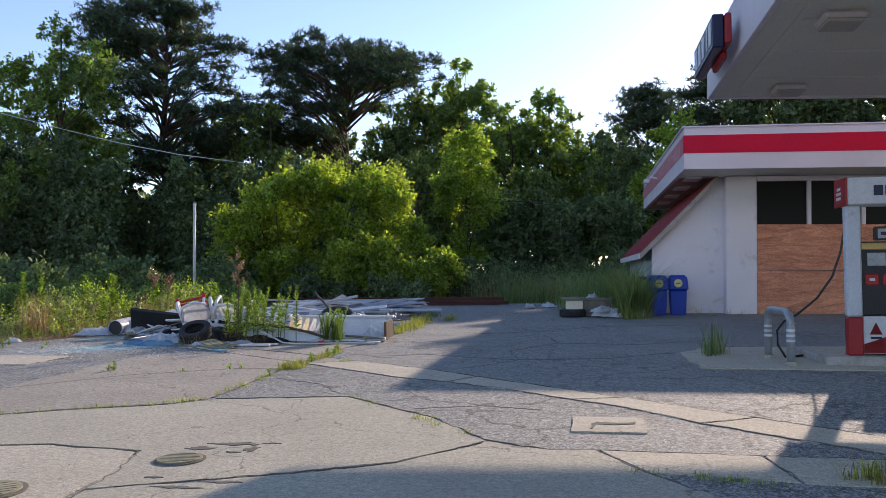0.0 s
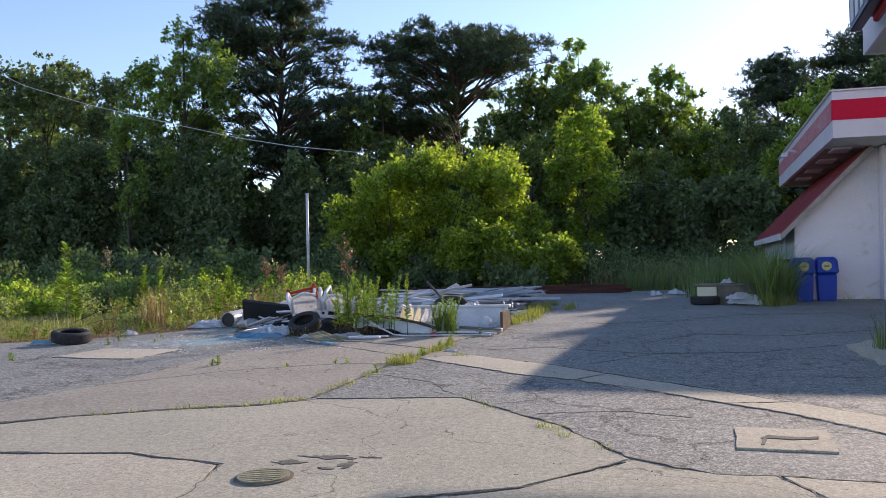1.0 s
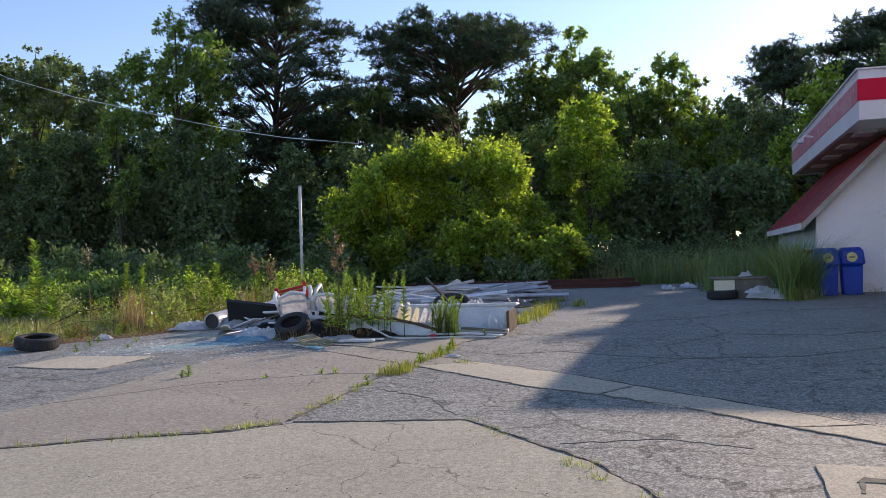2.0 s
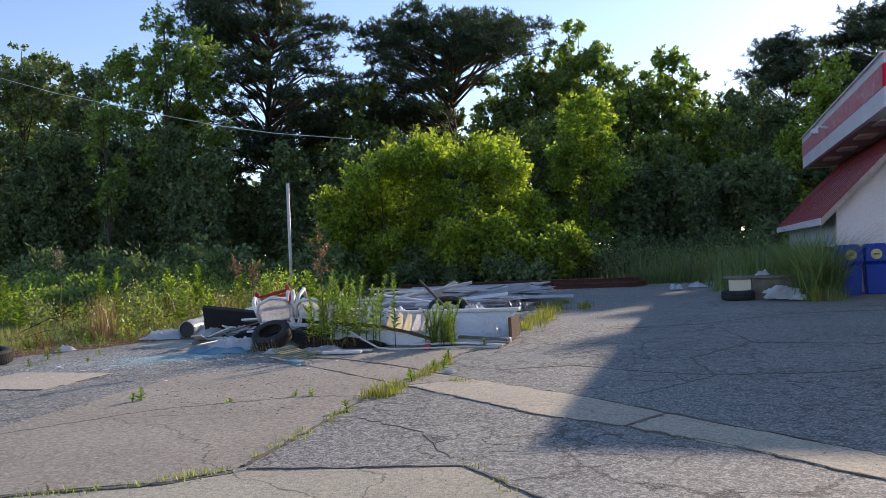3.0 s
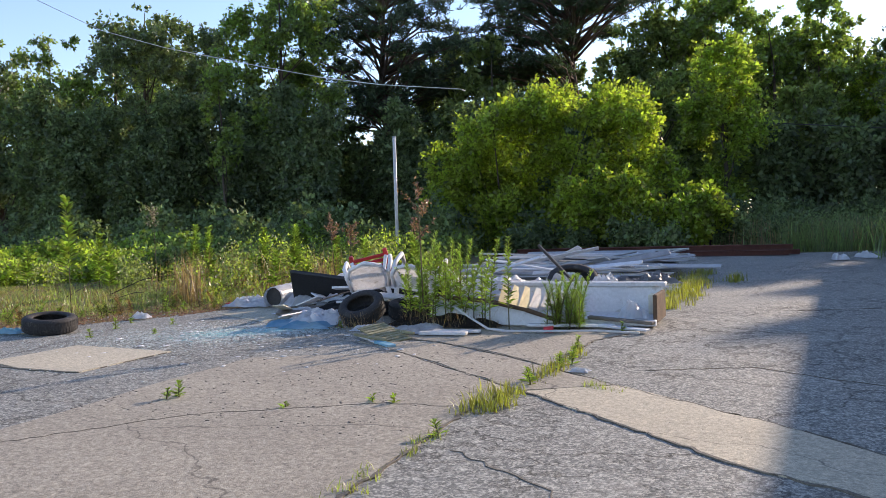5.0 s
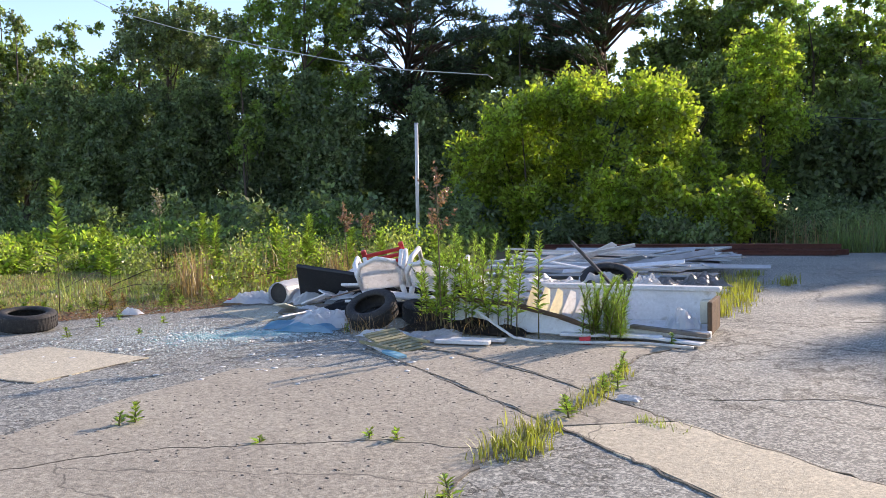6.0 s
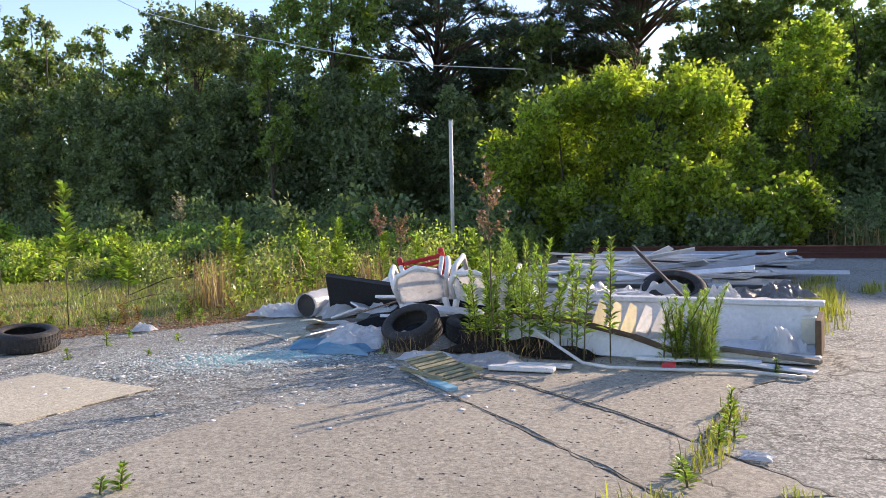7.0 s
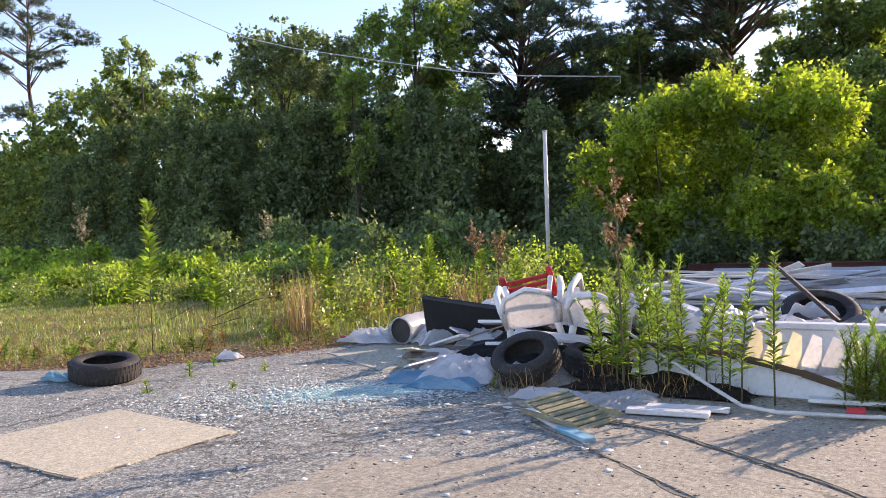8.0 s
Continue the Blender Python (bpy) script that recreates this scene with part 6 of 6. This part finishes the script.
def shards(name, n, places, size, mat, label):
    c = places(n)
    a = rng.uniform(0, 2 * math.pi, (n, 1))
    k = size * (0.35 + rng.random((n, 1)) ** 2 * 1.3)
    corners = []
    for j in range(4):
        b = a + j * 1.5708 + rng.normal(size=(n, 1)) * 0.3
        corners.append(np.c_[c + k * np.c_[np.cos(b), np.sin(b)] * (0.6 + 0.5 * rng.random((n, 1))), 0.0082 + k[:, 0] * 0.22 * rng.random(n) ** 3])
    low = [np.c_[q[:, :2], np.full(n, 0.0062)] for q in corners]
    v = np.stack(corners + low, 1).reshape(-1, 3)
    b = np.arange(n)[:, None] * 8
    f = np.concatenate([b + [0, 1, 2, 3]] + [b + [j, 4 + j, 4 + (j + 1) % 4, (j + 1) % 4] for j in range(4)])
    return tagged(quads(name, v, f, mat), label, "debris", kind="stuff")


def drift(spread):
    """Places along the drift of glass from the heap to the verge."""
    def go(n):
        f = rng.random((n, 1)) ** 1.2
        mid = np.array([[-5.0, 14.7]]) + f * np.array([[-1.4, -1.35]])
        return mid + rng.normal(size=(n, 2)) * spread * (0.4 + f)
    return go


def field(x0, x1, y0, y1):
    return lambda n: np.c_[rng.uniform(x0, x1, n), rng.uniform(y0, y1, n)]


# glass bits painted pale, so that the colour carries their white glints
GLASS_GLINT = surface("glinting_broken_glass", (0.74, 0.79, 0.76), (0.36, 0.44, 0.42), 0.18, 30, 7, bump=0.0)
GLASS_TEAL = surface("teal_broken_glass", (0.30, 0.60, 0.62), (0.50, 0.72, 0.70), 0.15, 30, 9, bump=0.0)
GRIT = surface("loose_grit", (0.16, 0.14, 0.12), (0.30, 0.27, 0.23), 0.95, 30, 9, bump=0.4)
shards("glass_shards", 9000, drift(0.46), 0.0105, GLASS_GLINT, "drift of small pale broken glass")
shards("glass_shards", 2600, lambda n: drift(0.26)(n) * 0.55 + np.array([[-5.1, 14.45]]) * 0.45, 0.014, GLASS_TEAL, "drift of teal broken safety glass")
shards("glass_shards", 1900, field(-8.6, -4.4, 11.8, 15.8), 0.0095, GLASS_GLINT, "scattered bits of glass and paper")
shards("loose_grit", 1600, field(-4.3, 3.0, 7.0, 15.6), 0.0035, GRIT, "loose grit scattered over the paving")
shards("loose_grit", 3000, field(-8.5, -2.0, 11.0, 16.5), 0.009, GRIT, "loose rubble scattered round the heap")
LEAF_LITTER = surface("dead_leaf_litter", (0.26, 0.13, 0.065), (0.17, 0.085, 0.045), 0.9, 30, 5, bump=0.2)


def edge_band(n):
    """Places on the soil just off the broken edge of the paving."""
    y = 12.7 + 8.0 * rng.random(n) ** 1.3
    edge = np.interp(y, [12.6, 13.5, 14.2, 15.3, 16.6, 18.6, 22], [-11.5, -9.6, -8.3, -7.6, -7.3, -6.9, -6.2])
    return np.c_[edge + 0.15 - np.abs(rng.normal(size=n)) * 0.8, y]


shards("leaf_litter", 5200, edge_band, 0.02, LEAF_LITTER, "reddish dead leaves and twigs along the paving's edge")
shards("paper_scraps", 150, field(-6.9, -3.0, 12.4, 15.2), 0.026, SHEET, "scraps of paper and foam on the paving")

# thin post, overhead wires
post = tagged(part("metal_post", tube([(-8.98, 24.06, -0.1), (-8.975, 24.06, 1.6), (-8.965, 24.06, 3.16)], 0.042, 10), PIPE_WHITE, smooth=True), "thin grey metal post at the wood's edge", "post")
part("cap", tube([(-8.965, 24.06, 3.155), (-8.965, 24.06, 3.19)], 0.05, 10), STEEL_WORN, post)
tagged(part("overhead_cable", tube([(-46, 28, 18.5), (-36, 28, 14.0), (-30, 28, 11.8), (-26, 28, 9.9), (-22.9, 28, 8.4), (-19.9, 28, 7.4), (-15.7, 28, 6.25), (-13.6, 28, 5.7), (-11.5, 28, 5.25), (-8.9, 28.0, 4.85), (-10.5, 32.0, 5.5), (-13.9, 40, 7.0)], 0.013, 6), PIPE_WHITE, smooth=True), "sagging pale overhead cable running into the trees", "cable")
tagged(part("overhead_cable", tube([(-6, 45.2, 5.5), (-2.4, 45, 5.07), (2.4, 45, 4.45), (7, 45, 4.03), (13, 45, 3.9)], 0.02, 5), DARK_PLASTIC, smooth=True), "thin dark overhead cable before the wood", "cable")

# ---- weeds ----
def weed(name, x, y, h, seed, label, leaf=WEED, per=90, size=0.10, lean=0.06, low=0.18, fat=0.3, group=""):
    """An upright weed: a stem ringed by narrow leaves that shorten to the tip."""
    rng = np.random.default_rng(seed)
    t = empty(name, pose(x, y, -0.01, 0, 0, rng.uniform(0, 360)))
    lx, ly = rng.normal() * lean * h, rng.normal() * lean * h
    pts = [(lx * f * f, ly * f * f, h * f) for f in (0, 0.3, 0.6, 0.85, 1.0)]
    part("stem", tube(pts, [0.0065, 0.006, 0.005, 0.0035, 0.002], 5), STEM, t, smooth=True)
    n = int(per * h)
    f = low + (1 - low) * rng.random(n) ** 0.8
    pos = np.c_[lx * f * f, ly * f * f, h * f]
    a = rng.uniform(0, 2 * math.pi, n)
    out = np.c_[np.cos(a), np.sin(a), 0.35 + 0.9 * f]
    out /= np.linalg.norm(out, axis=1, keepdims=True)
    side = np.cross(out, (0, 0, 1.0))
    side /= np.linalg.norm(side, axis=1, keepdims=True)
    ln = (size * (0.6 + 0.7 * rng.random(n)) * (1.15 - 0.55 * f))[:, None]
    wd = ln * 0.5 * fat
    tip = pos + out * ln - np.array([0, 0, 1.0]) * ln * 0.25
    mid = pos + out * ln * 0.5
    v = np.stack([pos, mid + side * wd, tip, mid - side * wd], 1).reshape(-1, 3)
    quads("foliage", v, np.arange(4 * n).reshape(-1, 4), leaf, t)
    return tagged(t, label, "weed", group)


rr = random.Random(31)
tall = [(-2.94, 14.83, 0.92), (-2.77, 14.93, 0.93), (-3.12, 15.08, 0.80), (-3.30, 15.02, 0.72), (-3.42, 15.22, 0.78), (-3.55, 15.10, 0.66), (-3.66, 15.30, 0.80), (-3.76, 15.05, 0.62), (-3.86, 15.22, 0.74), (-3.95, 15.08, 0.66), (-3.20, 15.30, 0.74), (-3.50, 15.42, 0.80), (-3.72, 15.50, 0.84), (-4.0, 15.42, 0.70), (-3.05, 14.98, 0.55), (-3.62, 14.92, 0.46), (-3.80, 14.98, 0.56), (-3.92, 15.16, 0.64), (-3.70, 15.16, 0.70), (-3.46, 15.04, 0.60), (-3.58, 15.26, 0.72), (-3.34, 15.16, 0.66), (-3.84, 15.32, 0.76), (-3.98, 15.26, 0.62), (-3.24, 15.14, 0.64), (-4.06, 15.18, 0.54)]
for i, (x, y, h) in enumerate(tall):
    weed("tall_weed", x, y, h, 500 + i, "tall green horseweed growing out of the rubbish", WEED, (210, 150, 180)[i % 3], (0.09, 0.105, 0.08)[i % 3], 0.15, 0.22, 0.24, "weeds in the heap")
for i in range(24):
    weed("feathery_weed", -2.24 + rr.uniform(-0.17, 0.17), 15.10 + rr.uniform(-0.1, 0.12), rr.uniform(0.34, 0.58), 540 + i, "fine-leaved upright weed beside the cabinet", WEED, 420, 0.09, 0.16, 0.06, 0.13, "feathery weeds")
for i in range(7):
    weed("feathery_weed", -4.05 + rr.uniform(-0.3, 0.25), 16.35 + rr.uniform(-0.2, 0.3), rr.uniform(0.75, 1.0), 560 + i, "fine-leaved upright weed behind the chairs", WEED, 300, 0.12, 0.10, 0.1, 0.16, "feathery weeds")
small = [(-1.65, 14.96, 0.26), (-1.76, 13.81, 0.34), (-1.72, 13.52, 0.30), (-1.70, 13.10, 0.30), (-1.66, 13.3, 0.22), (-1.72, 12.5, 0.30), (-1.78, 12.62, 0.22), (-4.62, 14.72, 0.22), (-3.83, 11.5, 0.26), (-3.86, 11.42, 0.2), (-2.36, 11.79, 0.14), (-2.5, 11.76, 0.12), (-2.95, 11.48, 0.1), (-7.35, 14.15, 0.3), (-7.0, 13.5, 0.24), (-7.6, 14.6, 0.26), (-6.5, 13.9, 0.14), (-6.9, 14.6, 0.16), (-1.78, 11.2, 0.2), (-6.95, 11.7, 0.25)]
for i, (x, y, h) in enumerate(small):
    weed("small_weed", x, y, h * 0.42, 600 + i, "small green weed sprouting from a joint", WEED, 380, 0.06, 0.16, 0.0, 0.3, "joint weeds")
verge_weeds = [(-9.8, 18.46, 1.15), (-9.63, 19.83, 1.1), (-9.58, 20.86, 1.15), (-8.3, 18.4, 0.7), (-11.3, 17.6, 0.9), (-12.6, 18.5, 1.1), (-14.0, 18.0, 0.9), (-7.4, 18.9, 0.9), (-7.0, 19.3, 0.85), (-10.8, 19.2, 1.2), (-6.6, 20.4, 0.9), (-8.9, 19.8, 1.1)]
for i, (x, y, h) in enumerate(verge_weeds):
    weed("tall_weed", x, y, h, 640 + i, "tall green horseweed on the grassy verge", WEED, 240, 0.18, 0.05, group="verge weeds")
for i in range(34):
    f = rr.random()
    x, y = -10.2 + 2.9 * f, 13.5 + 3.2 * f ** 1.4
    weed("edge_weed", x - abs(rr.gauss(0, 0.35)), y + rr.gauss(0, 0.25), rr.uniform(0.10, 0.28), 720 + i, "low straggling weed at the paving's broken edge", (GRASS, GRASS_DRY, WEED)[i % 3], 420, 0.07, 0.3, 0.0, 0.3, "edge weeds")
# young sapling
sap = weed("sapling", -9.19, 15.06, 1.6, 690, "slender green sapling growing at the paving's edge", WEED, 120, 0.21, 0.02, 0.34, 0.32)


def dead_stalk(x, y, h, seed, mat, label, plume=0.4):
    """A dry stalk with a branched plume of seed."""
    rng = np.random.default_rng(seed)
    t = empty("dead_stalk", pose(x, y, -0.02))
    bm = bmesh.new()
    top = Vector((rng.normal() * 0.06 * h - 0.05, rng.normal() * 0.05 * h, h))
    add_tube(bm, [(0, 0, 0), (top.x * 0.3, top.y * 0.3, h * 0.5), top], [0.010, 0.007, 0.003], 5)
    pos = []
    for k in range(16):
        f = 1 - plume * rng.random()
        s = Vector((top.x * f * f, top.y * f * f, h * f))
        e = s + Vector((rng.normal() * 0.07, rng.normal() * 0.07, 0.05 + 0.12 * rng.random())) * (h / 1.2)
        add_tube(bm, [s, e], [0.004, 0.002], 4)
        for _ in range(22):
            q = s.lerp(e, rng.uniform(0.3, 1.05))
            pos.append((q.x + rng.normal() * 0.012, q.y + rng.normal() * 0.012, q.z + rng.normal() * 0.012))
    part("stem", bm, STEM, t)
    v, f = leaf_quads(np.array(pos), rng, 0.032, 0.019)
    quads("seed_plume", v, f, mat, t)["kind"] = "stuff"
    return tagged(t, label, "weed")


RUSTY_SEED = leafy("rusty_seed", (0.29, 0.15, 0.10), (0.22, 0.11, 0.075), 0.35, 4.0)
FLUFF = leafy("grey_fluff", (0.30, 0.25, 0.20), (0.24, 0.19, 0.16), 0.4, 4.0)
dead_stalk(-3.76, 15.0, 1.42, 701, RUSTY_SEED, "rust-coloured dead dock stalk behind the heap", 0.36)
dead_stalk(-14.6, 17.6, 1.75, 702, FLUFF, "grey fluffy dead thistle stalk on the verge", 0.25)
dead_stalk(-11.5, 18.9, 1.5, 703, FLUFF, "grey fluffy dead thistle stalk on the verge", 0.2)
dead_stalk(-7.2, 18.6, 1.2, 704, RUSTY_SEED, "brown dead stalk behind the rubbish", 0.3)
dead_stalk(-7.0, 18.8, 1.1, 705, RUSTY_SEED, "brown dead stalk behind the rubbish", 0.3)
# grass in the joints and along edges
rng = np.random.default_rng(78)


def line_points(a, b, n, wide):
    f = rng.random((n, 1))
    return np.c_[np.array([a]) + f * (np.array([b]) - np.array([a])) + rng.normal(size=(n, 2)) * wide, np.zeros(n)]


joint = np.concatenate([line_points((-1.77, 11.55), (-1.80, 12.25), 30, 0.06), line_points((-1.75, 12.5), (-1.72, 13.9), 18, 0.03)])
low_joint = np.concatenate([line_points((-1.78, 9.8), (-1.80, 11.2), 16, 0.03), line_points((-2.05, 9.33), (-1.75, 9.66), 12, 0.02), line_points((-3.2, 8.70), (-2.0, 9.32), 12, 0.012), line_points((-0.5, 9.86), (0.9, 8.14), 10, 0.015), line_points((-1.5, 12.7), (-1.1, 12.4), 6, 0.02), line_points((1.75, 7.44), (2.6, 7.22), 10, 0.02)])
blades("joint_grass", rng, low_joint, 14, 0.045, 0.003, 1.2, GRASS, "low moss and grass in the paving joints", 0.03)
blades("joint_grass", rng, joint, 16, 0.10, 0.0035, 0.9, GRASS_YELLOW, "yellow-green grass growing in the paving joints", 0.035)
tufts = np.concatenate([line_points((-1.58, 16.8), (-1.62, 20.6), 60, 0.12), line_points((-3.3, 20.2), (-1.7, 20.6), 50, 0.2), line_points((-1.12, 20.6), (-1.1, 21.1), 8, 0.06), line_points((-2.0, 21.6), (-1.7, 22.4), 16, 0.1)])
blades("joint_grass", rng, tufts, 16, 0.17, 0.005, 0.7, GRASS_YELLOW, "bright yellow-green grass along the broken edge", 0.05)
near = line_points((3.0, 7.42), (3.6, 7.3), 16, 0.05)
blades("joint_grass", rng, near, 26, 0.13, 0.0035, 1.1, GRASS_YELLOW, "green tuft of grass at the pad's edge", 0.04)
bin_side = np.concatenate([line_points((2.9, 22.9), (3.25, 24.0), 50, 0.2), line_points((3.1, 24.0), (3.3, 26.5), 40, 0.2)])
# shade by the shop wall is painted in through the darker grass
blades("rank_grass", rng, bin_side, 20, 0.85, 0.008, 1.0, GRASS_SHADE, "tall rank grass beside the shop wall", 0.08)
back = np.concatenate([line_points((2.2, 24.2), (3.3, 24.6), 40, 0.3), line_points((2.2, 25), (3.3, 30), 160, 0.5), line_points((-0.5, 30.2), (3.4, 30.8), 90, 0.3)])
blades("rank_grass", rng, back, 13, 1.0, 0.010, 1.1, GRASS_SHADE, "tall rank grass along the side of the shop", 0.12)
corner = np.concatenate([line_points((3.0, 21.6), (3.3, 22.2), 55, 0.12), line_points((2.95, 22.4), (3.15, 23.2), 45, 0.14)])
blades("rank_grass", rng, corner, 17, 1.2, 0.010, 1.3, GRASS_SHADE, "tall rank grass and weeds growing beside the bins", 0.09)
blades("rank_grass", rng, line_points((2.9, 21.3), (3.3, 21.5), 22, 0.1), 26, 0.28, 0.006, 1.2, GRASS, "low grass at the foot of rank weeds", 0.08)
blades("rank_grass", rng, line_points((3.35, 13.5), (3.5, 13.75), 6, 0.06), 20, 0.42, 0.006, 0.8, GRASS_SHADE, "dark tuft of grass beside the pump island", 0.05)
shop_foot = line_points((3.9, 22.95), (7.4, 22.75), 16, 0.05)
blades("joint_grass", rng, shop_foot, 8, 0.16, 0.004, 0.8, GRASS, "thin weeds at the foot of the shop wall", 0.03)
dry = np.concatenate([line_points((-9.0, 16.9), (-8.6, 17.0), 11, 0.12), line_points((-7.4, 18.3), (-7.0, 18.5), 9, 0.1), line_points((-10.8, 18.4), (-8.0, 18.6), 12, 0.4)])
blades("dry_grass", rng, np.concatenate([line_points((-4.1, 15.0), (-3.0, 14.95), 24, 0.1), line_points((-4.5, 14.75), (-4.2, 14.7), 10, 0.08)]), 8, 0.2, 0.003, 1.4, GRASS_DRY, "withered brown grass at the foot of the weeds", 0.08)
blades("dry_grass", rng, dry, 30, 0.75, 0.004, 0.5, GRASS_DRY, "clump of tall dry brown grass on the verge", 0.08)
